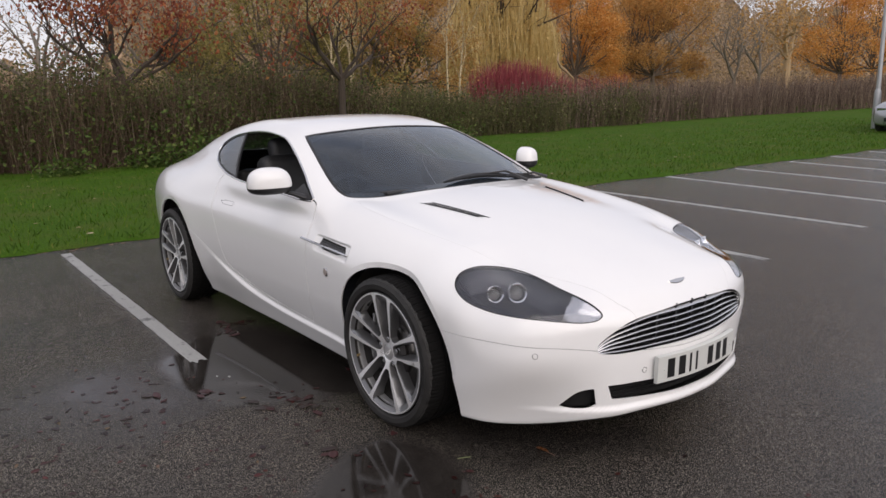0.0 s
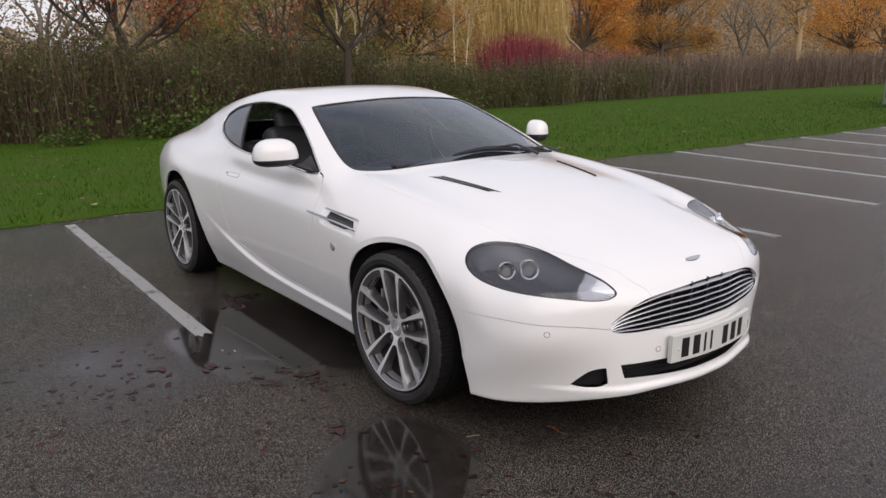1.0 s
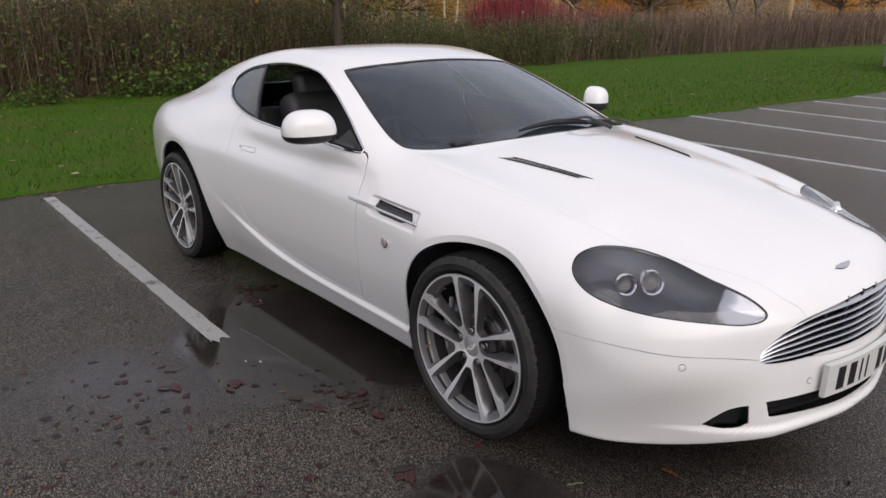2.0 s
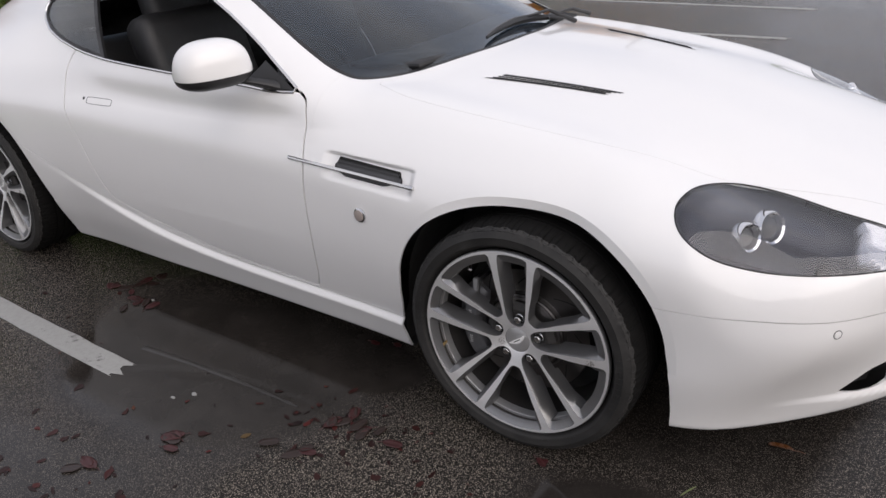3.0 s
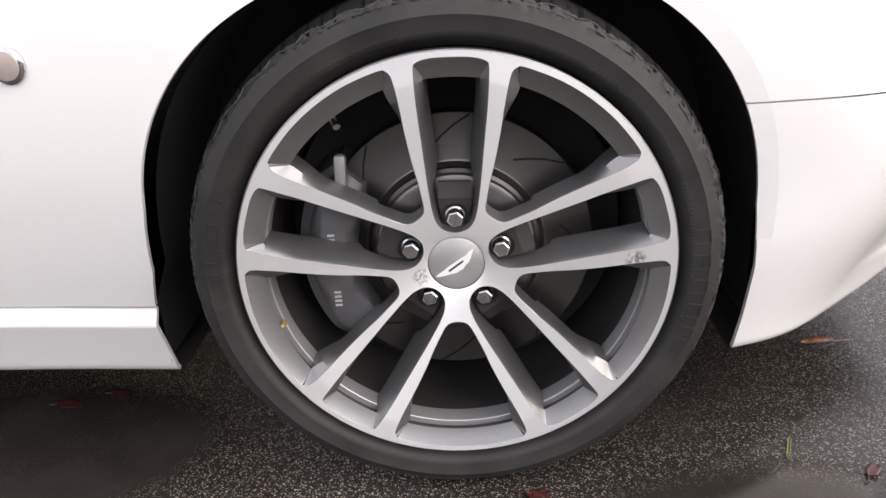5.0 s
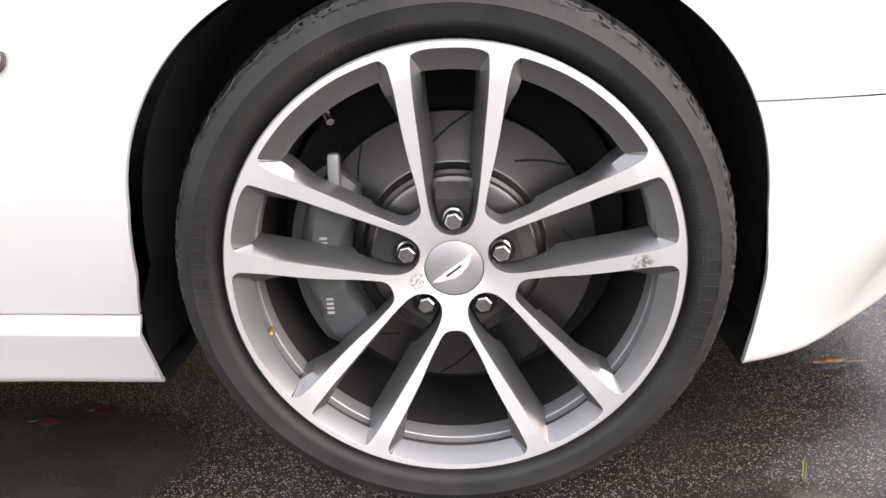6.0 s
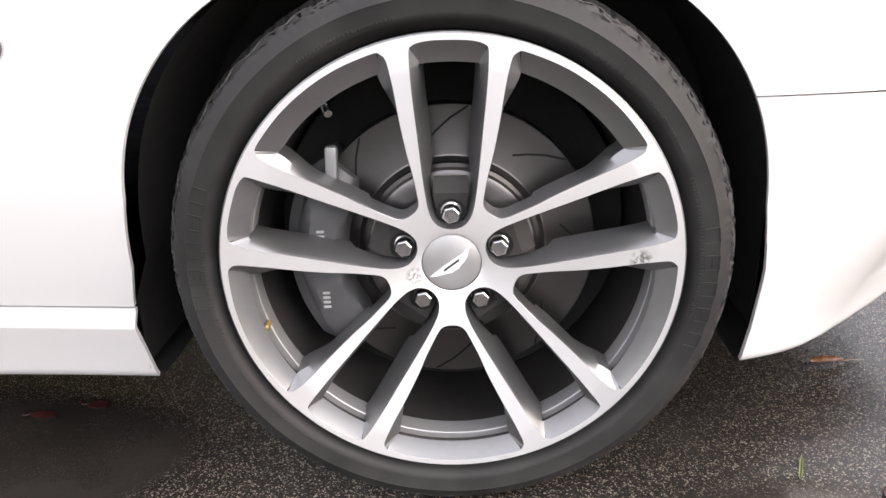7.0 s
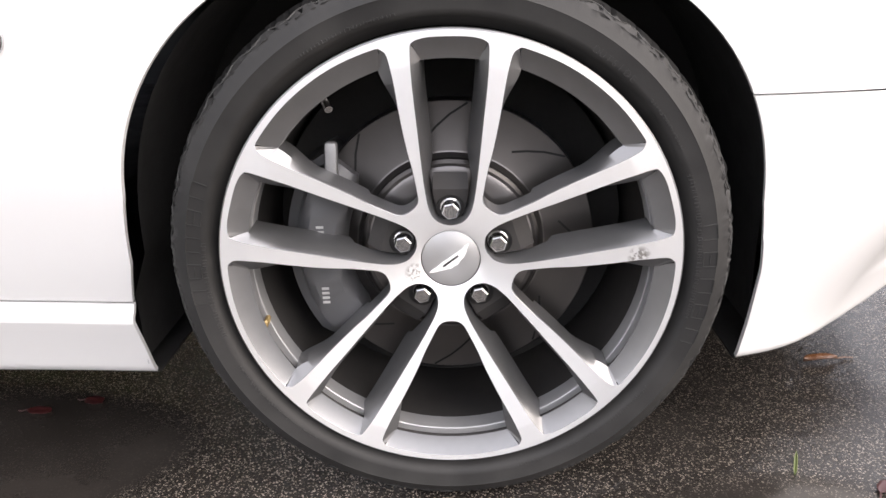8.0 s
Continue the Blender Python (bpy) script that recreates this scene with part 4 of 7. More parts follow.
# ---- door mirrors ----
for s in (-1, 1):
    bm = bmesh.new()
    for v in bmesh.ops.create_uvsphere(bm, u_segments=40, v_segments=24, radius=1.0)["verts"]:
        x, y, z = v.co
        sq = lambda a, e: math.copysign(abs(a) ** e, a)
        x, y, z = sq(x, 0.75), sq(y, 0.72), sq(z, 0.62)
        z = z if z > 0 else z * 0.62
        x = x if x > 0 else x * 0.45
        v.co = (x * 0.088, y * (0.116 if s < 0 else 0.068) * (1 - 0.14 * max(z, 0)), z * (0.084 if z > 0 else 0.092))
    bmesh.ops.transform(bm, verts=bm.verts, matrix=pose(-0.985, s * (0.945 if s < 0 else 0.870), 0.997 if s < 0 else 0.985, 0, 0, s * 14))
    lowm = bm.copy()
    bmesh.ops.bisect_plane(bm, geom=bm.verts[:] + bm.edges[:] + bm.faces[:], plane_co=(0, 0, 0.980), plane_no=(0, 0, -1), clear_outer=True)
    mirror = part("door_mirror", bm, WHITE, car, "white door mirror on a black foot")
    bmesh.ops.bisect_plane(lowm, geom=lowm.verts[:] + lowm.edges[:] + lowm.faces[:], plane_co=(0, 0, 0.9792), plane_no=(0, 0, 1), clear_outer=True)
    bmesh.ops.holes_fill(lowm, edges=[e for e in lowm.edges if e.is_boundary])
    # the underside stands in a little from the white cap
    for v in lowm.verts:
        v.co.x = -0.985 + (v.co.x + 0.985) * 0.97
    part("mirror_base", lowm, BLACK_TRIM, mirror, "black underside")
    bm = bmesh.new()
    tube(bm, [(-0.955, s * 0.87, 0.948), (-0.93, s * 0.83, 0.935), (-0.90, s * 0.79, 0.918), (-0.89, s * 0.765, 0.905)], [0.018, 0.022, 0.03, 0.034], 12, 0.55)
    part("mirror_arm", bm, BLACK_TRIM, mirror, "black arm")
    # dark corner panel of the door window that carries the mirror
    bm = bmesh.new()
    tri = [(-0.815, 0.910), (-1.04, 0.919), (-1.00, 0.936), (-0.972, 0.965), (-0.962, 0.984)]
    pts = []
    for x, z in tri:
        yy = np.linspace(0.4, 1.0, 300)
        f = body_field(np.full(300, x), yy, np.full(300, z))
        pts.append(bm.verts.new((x, s * (float(yy[np.argmax(f > 0)]) + 0.003), z)))
    bm.faces.new(pts)
    part("mirror_corner_panel", bm, BLACK_TRIM, mirror, "black corner panel")

# ---- wipers ----
for y0, y1, x0 in ((-0.16, 0.42, -0.50), (0.30, 0.60, -0.52)):
    bm = bmesh.new()
    pts = []
    for i in range(14):
        f = i / 13
        y = y0 + (y1 - y0) * f
        xg = -0.50 - 0.12 * y * y - 0.055 * math.sin(math.pi * (0.15 + 0.75 * f))
        zz = np.linspace(0.85, 1.2, 300)
        f2 = body_field(np.full(300, xg), np.full(300, y), zz)
        pts.append((xg, y, float(zz[np.argmax(f2 > 0)]) + 0.012))
    tube(bm, pts, [0.004 + 0.006 * math.sin(math.pi * i / 13) for i in range(14)], 6, 1.6)
    wiper = part("wiper", bm, BLACK_TRIM, car, "black wiper resting on the windscreen")
    bm = bmesh.new()
    mid = Vector(pts[7])
    tube(bm, [(-0.455 - 0.1 * y1 * y1, y1 - 0.02, 0.935), (mid.x + 0.03, (mid.y + y1) / 2, mid.z + 0.014), mid + Vector((0, 0, 0.008))], [0.014, 0.009, 0.006], 8, 0.7)
    part("wiper_arm", bm, BLACK_TRIM, wiper, "black wiper arm")

# ---- the cabin, seen dimly through the glass ----
bm = bmesh.new()
box(bm, (2.1, 1.46, 0.05), pose(-1.65, 0, 0.30), 0.02)
cabin = part("cabin_floor", bm, LEATHER, car, "dark carpeted cabin floor")
bm = bmesh.new()
rows = []
for y in np.linspace(-0.70, 0.70, 15):
    k = 0.15 * y * y
    rows.append([bm.verts.new((x - k, y, z)) for x, z in ((-0.50, 0.60), (-0.50, 0.875), (-0.62, 0.905), (-0.80, 0.915), (-0.98, 0.885), (-1.02, 0.80), (-0.95, 0.60))])
for a, b in zip(rows, rows[1:]):
    for i in range(6):
        bm.faces.new((a[i], a[i + 1], b[i + 1], b[i]))
part("dashboard", bm, LEATHER, car, "black dashboard")
bm = bmesh.new()
box(bm, (0.30, 0.26, 0.02), pose(-0.72, -0.36, 0.925, 0, -4, 0), 0.01)
part("instrument_hood", bm, LEATHER, car)
bm = bmesh.new()
m = pose(-1.12, -0.36, 0.80, 0, 0, 90) @ pose(0, 0, 0, -22, 0, 0)
lathe(bm, [(0.185 + 0.016 * math.cos(a), 0.016 * math.sin(a)) for a in np.linspace(0, 2 * math.pi, 9)[:-1]], 40, m, closed=True)
for a in (0, 120, 240):
    box(bm, (0.18, 0.012, 0.03), m @ pose(0, 0, 0, 0, a + 30, 0) @ pose(0.09, 0, 0), 0.004, 1)
part("steering_wheel", bm, LEATHER, car, "black steering wheel")
for y in (-0.36, 0.36):
    bm = bmesh.new()
    box(bm, (0.52, 0.50, 0.20), pose(-1.50, y, 0.46, 0, -8, 0), 0.06, 3)
    seat = part("seat", bm, LEATHER, car, "black leather seat")
    bm = bmesh.new()
    box(bm, (0.16, 0.50, 0.58), pose(-1.80, y, 0.78, 0, -16, 0), 0.06, 3)
    part("backrest", bm, LEATHER, seat)
    bm = bmesh.new()
    box(bm, (0.11, 0.30, 0.20), pose(-1.90, y, 1.07, 0, -12, 0), 0.045, 3)
    part("headrest", bm, LEATHER, seat)
bm = bmesh.new()
box(bm, (0.12, 1.1, 0.40), pose(-2.30, 0, 0.75, 0, -22, 0), 0.05, 3)
part("rear_bench", bm, LEATHER, car, "black rear seat back")

# ---- wheel housings ----
for cx, cz, r, rz, power in ARCHES:
    for s in (-1, 1):
        bm = bmesh.new()
        rows = []
        for y in (0.55, 0.62, 0.70, 0.76, 0.80, 0.84):
            rr = r + (0.012 if y < 0.84 else 0.004)
            row = [(cx + rr * math.cos(a) * k, cz + (rr - r + rz) * math.sin(a) * k) for a in np.linspace(0, math.pi, 41) for k in ((abs(math.cos(a)) ** power + abs(math.sin(a)) ** power) ** (-1 / power),)]
            row = [(cx + rr + 0.006, 0.19)] + row + [(cx - rr - 0.026, 0.27), (cx - rr - 0.030, 0.16)]
            ring = []
            for x, z in row:
                # keep within the outer skin
                out = y
                while out > 0.5 and body_field(np.array([x]), np.array([out]), np.array([max(z, 0.21)]))[0] > -0.012:
                    out -= 0.006
                ring.append(bm.verts.new((x, s * out, z)))
            rows.append(ring)
        for a, b in zip(rows, rows[1:]):
            for i in range(len(a) - 1):
                bm.faces.new((a[i], a[i + 1], b[i + 1], b[i]))
        bm.faces.new(rows[0])
        part("arch_liner", bm, LINER, car, "black wheel arch liner")

# parking sensors let into the bumper
for s in (-1, 1):
    for x, y, z in ((0.705, 0.702, 0.466), (0.892, 0.291, 0.363)):
        at = body_meet(np.array([[0.15, 0.0, z]]), np.array([[x - 0.15, s * y, 0.0]]), 1.6)
        nrm = Vector(body_normal(at)[0])
        m = Matrix.Translation(at[0]) @ nrm.to_track_quat("-Y", "Z").to_matrix().to_4x4()
        bm = bmesh.new()
        lathe(bm, [(0.0095, 0.002), (0.0095, -0.0008), (0.0082, -0.0012), (0.0080, 0.0002), (0.0072, 0.0002), (0.0068, -0.0012), (0.0003, -0.0016)], 24, m)
        eye = part("parking_sensor", bm, WHITE, car, "small round white parking sensor")
        bm = bmesh.new()
        lathe(bm, [(0.0112, 0.001), (0.0112, -0.0006), (0.0096, -0.0006), (0.0096, 0.001)], 24, m)
        part("sensor_ring", bm, SEAL, eye, "thin dark ring")

# unseen flat floor panels between the axles and under the nose, added to block light
bm = bmesh.new()
box(bm, (1.80, 1.58, 0.012), pose(-1.37, 0, 0.164), 0.003, 1)
box(bm, (0.30, 1.10, 0.012), pose(0.56, 0, 0.205), 0.003, 1)
part("floor_pan", bm, LINER, car, "unseen flat black floor panels added to block light")

# ---- wheels: ten-spoke alloys, outer side towards local -y ----
def polar(points, centre):
    return [(r * math.cos(radians(centre + a)), r * math.sin(radians(centre + a))) for r, a in points]


def both_ways(half):
    return half + [(r, -a) for r, a in half[::-1] if a]


GROWN = 1.042
WIDE = both_ways([(r / GROWN, a) for r, a in ((0.0785, 0), (0.0803, 6.5), (0.0865, 10.6), (0.100, 13.2), (0.122, 15.6), (0.147, 16.9), (0.183, 18.7), (0.222, 20.3), (0.249, 20.7), (0.2575, 19.9), (0.2610, 18.0), (0.2617, 9), (0.2618, 0))])
NARROW = both_ways([(r / GROWN, a) for r, a in ((0.0436, 0), (0.0452, 9), (0.0508, 17.2), (0.0585, 20.5), (0.067, 21.2), (0.077, 20.3), (0.089, 18.8), (0.1195, 15.6), (0.171, 12.4), (0.2158, 10.85), (0.2523, 9.55), (0.259, 8.5), (0.2613, 6.2), (0.2617, 3.0))])
SPIN = -1.2
AXLE = 0.333
LUGS = [90 + 72 * k + SPIN for k in range(5)]
CHAMFER = 0.2289


def face_y(r):
    return -0.106 - 0.031 * np.clip((np.asarray(r, float) - 0.0345) / 0.192, 0, 1) ** 0.7


def wheel_face():
    r, a = np.linspace(0.0346, 0.2578, 104), np.linspace(0, 2 * np.pi, 600, endpoint=False)
    rr, aa = np.meshgrid(r, a, indexing="ij")
    p = np.stack([rr * np.cos(aa), face_y(rr), rr * np.sin(aa)], -1).reshape(-1, 3)
    i, j = np.meshgrid(np.arange(len(r) - 1), np.arange(len(a)), indexing="ij")
    k, w = (j + 1) % len(a), len(a)
    q = [i * w + j, i * w + k, (i + 1) * w + k, (i + 1) * w + j]
    t = np.concatenate([np.stack([q[0], q[1], q[2]], -1).reshape(-1, 3), np.stack([q[0], q[2], q[3]], -1).reshape(-1, 3)])
    loops = [smooth_loop(polar(WIDE, c + 36), n=6) for c in LUGS] + [smooth_loop(polar(NARROW, c), n=6) for c in LUGS]

    def field(v):
        g = np.full(len(v), 0.05)
        for lp in loops:
            g = np.minimum(g, -inside(v[:, 0], v[:, 2], lp))
        return g
    m = cut((p, t), field(p))
    return m, loops


def mesh_of(name, m, smooth=True):
    me = bpy.data.meshes.new(name)
    me.from_pydata(m[0].tolist(), [], m[1].tolist())
    if smooth:
        me.shade_smooth()
    return me


def inset(loop, d):
    """A loop moved inwards by d."""
    t = np.roll(loop, -1, 0) - np.roll(loop, 1, 0)
    n = np.stack([-t[:, 1], t[:, 0]], 1)
    n /= np.linalg.norm(n, axis=1, keepdims=True)
    if (n * (loop.mean(0) - loop)).sum() < 0:
        n = -n
    return loop + n * d


def wheel_meshes():
    made = {}
    face, loops = wheel_face()
    c = np.cross(face[0][face[1][0, 1]] - face[0][face[1][0, 0]], face[0][face[1][0, 2]] - face[0][face[1][0, 0]])
    if c[1] > 0:
        face = (face[0], face[1][:, ::-1])
    made["spoke_face"] = (mesh_of("spoke_face", face), ALLOY, "bright diamond-turned spokes")
    bm = bmesh.new()
    for k, lp in enumerate(loops):
        wide = k < 5
        rings = []
        for d, y in ((0.0, 0.0), (0.0006, 0.0008), (0.0008 if wide else 0.0030, 0.009), (0.0015 if wide else 0.0125, 0.046)):
            moved, ring = inset(lp, 1.0) - lp, []
            for (x, z), (mx, mz) in zip(lp, moved):
                r0 = math.hypot(x, z)
                take = d + (0.0125 * float(sstep(0.178, 0.228, r0)) if y > 0.002 else 0.0) if wide else d * (0.35 + 0.65 * float(sstep(0.09, 0.13, r0)))
                if not wide and y == 0.009:
                    take += 0.006 * float(sstep(0.18, 0.228, r0))
                x, z = x + mx * take, z + mz * take
                r = math.hypot(x, z)
                deep = y * (1 if r > 0.12 else 0.75)
                shut = r > CHAMFER and y > 0.002
                if shut:
                    x, z, r = x * CHAMFER / r, z * CHAMFER / r, CHAMFER
                ring.append((bm.verts.new((x, float(face_y(r0)) + deep, z)), shut))
            rings.append(ring)
        for level, (a, b) in enumerate(zip(rings, rings[1:])):
            for i in range(len(a)):
                j = (i + 1) % len(a)
                if level == 2 and a[i][1] and a[j][1]:
                    continue  # the rim is undercut behind its chamfer
                bm.faces.new((a[i][0], a[j][0], b[j][0], b[i][0]))
    bmesh.ops.recalc_face_normals(bm, faces=bm.faces)
    me = bpy.data.meshes.new("spoke_sides")
    bm.to_mesh(me), bm.free()
    me.shade_smooth(), me.set_sharp_from_angle(angle=radians(40))
    made["spoke_sides"] = (me, GREY_ALLOY, "gunmetal sides of the spokes")

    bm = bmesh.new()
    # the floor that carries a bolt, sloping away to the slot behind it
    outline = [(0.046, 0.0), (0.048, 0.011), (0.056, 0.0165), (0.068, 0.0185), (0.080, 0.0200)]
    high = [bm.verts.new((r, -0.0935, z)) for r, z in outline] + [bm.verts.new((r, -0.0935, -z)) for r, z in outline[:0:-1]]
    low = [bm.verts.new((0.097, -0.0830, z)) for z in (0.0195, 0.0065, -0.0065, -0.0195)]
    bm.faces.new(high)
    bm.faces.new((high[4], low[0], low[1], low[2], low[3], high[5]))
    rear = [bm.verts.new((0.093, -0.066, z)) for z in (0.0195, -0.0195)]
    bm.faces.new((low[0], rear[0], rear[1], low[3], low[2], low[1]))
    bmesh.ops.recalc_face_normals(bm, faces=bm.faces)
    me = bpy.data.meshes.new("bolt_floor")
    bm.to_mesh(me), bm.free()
    # the pocket's shade is put into this dark colour
    made["bolt_floor"] = (me, BARREL, "floor of a bolt pocket, coloured dark for shade")

    def turned(name, profile, mat, label, n=96, sharp=30):
        bm = bmesh.new()
        lathe(bm, profile, n)
        bmesh.ops.recalc_face_normals(bm, faces=bm.faces)
        me = bpy.data.meshes.new(name)
        bm.to_mesh(me), bm.free()
        me.shade_smooth(), me.set_sharp_from_angle(angle=radians(sharp))
        made[name] = (me, mat, label)

    turned("rim_barrel", [(0.2577, -0.1371), (0.2592, -0.1362), (0.2600, -0.1330), (0.2595, -0.124), (0.2540, -0.117)], GREY_ALLOY, "gunmetal rim barrel")
    turned("rim_step", [(0.2366, -0.1108), (0.2296, -0.1104), (0.2288, -0.1092), (0.2290, -0.0840), (0.2300, -0.0828)], RIM_STEP, "light step inside the rim")
    turned("inner_barrel", [(0.2290, -0.1278), (0.2366, -0.1270), (0.2368, -0.1110), (0.2345, -0.0830), (0.2300, -0.0826), (0.2290, -0.050), (0.2270, 0.085), (0.24, 0.10)], BARREL, "inside of the rim, coloured dark for shade")
    turned("brake_shield", [(0.08, 0.03), (0.19, 0.035), (0.221, 0.03)], LINER, "dark splash shield")
    turned("brake_disc", [(0.066, -0.064), (0.103, -0.064), (0.107, -0.061), (0.1105, -0.0495), (0.1135, -0.048), (0.1724, -0.048), (0.1734, -0.047), (0.1734, -0.021), (0.1724, -0.020), (0.10, -0.020)], STEEL, "grey steel brake disc", 96)
    turned("disc_bell", [(0.0003, -0.0668), (0.084, -0.0668), (0.0955, -0.0655), (0.1030, -0.0625), (0.1080, -0.0575), (0.1105, -0.0520), (0.1128, -0.0490), (0.1145, -0.0485)], RUST, "cast disc bell", 96)
    # one slot of the disc as a strip dark for shade, at its outer end turned by -19 degrees
    bm = bmesh.new()
    ends = [(0.133, 9.5), (0.1445, 3.5), (0.157, -2.5), (0.1715, -9.5)]
    for (r0, b0), (r1, b1) in zip(ends, ends[1:]):
        p, q = Vector((r0 * math.cos(radians(b0)), -0.0484, r0 * math.sin(radians(b0)))), Vector((r1 * math.cos(radians(b1)), -0.0484, r1 * math.sin(radians(b1))))
        n = Vector((-(q - p).z, 0, (q - p).x)).normalized() * 0.0013
        bm.faces.new([bm.verts.new(v) for v in (p - n, q - n, q + n, p + n)])
    me = bpy.data.meshes.new("disc_slot")
    bm.to_mesh(me), bm.free()
    made["disc_slot"] = (me, VOID, "dark strip on the disc for the shade in a slot")
    # a shallow disc round each bolt, coloured dark for the shade there
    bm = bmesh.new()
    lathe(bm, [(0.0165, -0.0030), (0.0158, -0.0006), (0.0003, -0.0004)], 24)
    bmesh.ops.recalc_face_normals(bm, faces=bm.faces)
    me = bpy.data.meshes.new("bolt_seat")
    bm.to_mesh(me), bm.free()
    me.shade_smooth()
    made["bolt_seat"] = (me, LINER, "shallow disc coloured dark for the shade round a bolt")
    # centre cap with a plain winged shape
    turned("centre_cap", [(0.0003, -0.1076), (0.016, -0.1074), (0.0318, -0.1064), (0.0338, -0.1052), (0.0342, -0.101), (0.0342, -0.085)], CAP, "round spun-metal centre cap", 64)
    bm = bmesh.new()
    shape = [(-0.0255, -0.0165), (-0.018, -0.0160), (-0.009, -0.0135), (0.001, -0.0115), (0.004, -0.0085), (0.0085, -0.0070), (0.011, -0.0020), (0.0155, 0.0020), (0.0185, 0.0085), (0.0200, 0.0150), (0.0215, 0.0185), (0.0165, 0.0165), (0.012, 0.0110), (0.004, 0.0060), (-0.003, 0.0010), (-0.010, -0.0035), (-0.016, -0.0090), (-0.022, -0.0130)]
    low = [bm.verts.new((x, -0.1060, z)) for x, z in shape]
    top = [bm.verts.new((x * 0.985, -0.1084, z * 0.985)) for x, z in shape]
    bm.faces.new(top)
    for i in range(len(low)):
        bm.faces.new((low[i], low[(i + 1) % len(low)], top[(i + 1) % len(low)], top[i]))
    bmesh.ops.recalc_face_normals(bm, faces=bm.faces)
    me = bpy.data.meshes.new("cap_badge")
    bm.to_mesh(me), bm.free()
    made["cap_badge"] = (me, PALE_BADGE, "plain winged badge")
    bm = bmesh.new()
    bm.faces.new([bm.verts.new((x, -0.1087, z)) for x, z in ((-0.0085, -0.0098), (0.0092, 0.0032), (0.0080, 0.0053), (-0.0100, -0.0078))])
    me = bpy.data.meshes.new("badge_bar")
    bm.to_mesh(me), bm.free()
    made["badge_bar"] = (me, PLATE_BLACK, "small dark bar")
    # wheel bolt: washer, hexagon, domed end
    bm = bmesh.new()
    hexa = [(0.0108 * math.cos(radians(60 * i + 12)), 0.0108 * math.sin(radians(60 * i + 12))) for i in range(6)]
    rows = [[bm.verts.new((x * k, y, z * k)) for x, z in hexa] for k, y in ((1.0, 0.014), (1.0, -0.0030), (0.93, -0.0052), (0.80, -0.0062))]
    for a, b in zip(rows, rows[1:]):
        for i in range(6):
            bm.faces.new((a[i], a[(i + 1) % 6], b[(i + 1) % 6], b[i]))
    bm.faces.new(rows[-1])
    lathe(bm, [(0.0132, 0.014), (0.0132, 0.0085), (0.0106, 0.0065)], 20)
    bmesh.ops.recalc_face_normals(bm, faces=bm.faces)
    me = bpy.data.meshes.new("wheel_bolt")
    bm.to_mesh(me), bm.free()
    made["wheel_bolt"] = (me, BOLT, "bright steel hexagon bolt")
    # valve
    bm = bmesh.new()
    tube(bm, [(-0.139, -0.090, 0.196), (-0.131, -0.104, 0.187), (-0.127, -0.111, 0.182)], [0.0048, 0.0036, 0.0032], 10)
    tube(bm, [(-0.1290, -0.108, 0.1845), (-0.1245, -0.118, 0.178)], 0.0046, 10)
    bmesh.ops.recalc_face_normals(bm, faces=bm.faces)
    me = bpy.data.meshes.new("valve")
    bm.to_mesh(me), bm.free()
    made["valve"] = (me, CHROME, "metal tyre valve")
    # wheel weight
    bm = bmesh.new()
    box(bm, (0.012, 0.02, 0.006), pose(-0.2195, -0.118, -0.070, 0, -70, 0), 0.002, 1)
    me = bpy.data.meshes.new("balance_weight")
    bm.to_mesh(me), bm.free()
    made["balance_weight"] = (me, plain("brass_weight", (0.35, 0.25, 0.11), 0.5, 0.4, 0.2, 90, 0.1), "small brassy balance weight")
    # tyre
    side = [(0.2665, -0.110), (0.2715, -0.1190), (0.2760, -0.1255), (0.2800, -0.1320), (0.2825, -0.1372), (0.2855, -0.1402), (0.2900, -0.1415), (0.3050, -0.1410), (0.3065, -0.1416), (0.3080, -0.1402), (0.3150, -0.1370), (0.3215, -0.1318), (0.3230, -0.1316), (0.3240, -0.1292), (0.3285, -0.1225), (0.3325, -0.1130), (0.3350, -0.1010), (0.3358, -0.0880)]
    prof = list(side)
    for c in (-0.055, -0.018, 0.019, 0.056):
        prof += [(0.3366, c - 0.0062), (0.3296, c - 0.0050), (0.3296, c + 0.0050), (0.3366, c + 0.0062)]
    prof += [(0.336, 0.088), (0.331, 0.104), (0.319, 0.114), (0.295, 0.120), (0.258, 0.105)]
    bm = bmesh.new()
    lathe(bm, prof, 540)
    for v in bm.verts:
        r = math.hypot(v.co.x, v.co.z)
        if 0.3195 < r < 0.3345 and v.co.y < 0:
            k = random.gauss(0, 0.0007) / r
            v.co.x, v.co.z, v.co.y = v.co.x * (1 + k), v.co.z * (1 + k), v.co.y + random.gauss(0, 0.0005)
        # shoulder blocks: every few degrees a notch runs out from the tread
        a = math.degrees(math.atan2(v.co.z, v.co.x)) % 3
        if 0.3270 < r < 0.3380 and a < 0.6 and -0.126 < v.co.y < -0.062:
            k = 0.0036 / r
            v.co.x, v.co.z, v.co.y = v.co.x * (1 - k), v.co.z * (1 - k), v.co.y + 0.0020
        v.co.z = max(v.co.z, -AXLE)
    bmesh.ops.recalc_face_normals(bm, faces=bm.faces)
    me = bpy.data.meshes.new("tyre")
    bm.to_mesh(me), bm.free()
    me.shade_smooth(), me.set_sharp_from_angle(angle=radians(32))
    me.materials.append(RUBBER), me.materials.append(TREAD)
    # tread faces take the rubber darkened for shade
    for f in me.polygons:
        f.material_index = int(f.center.y > -0.1195)
    made["tyre"] = (me, RUBBER, "dusty black low-profile tyre")
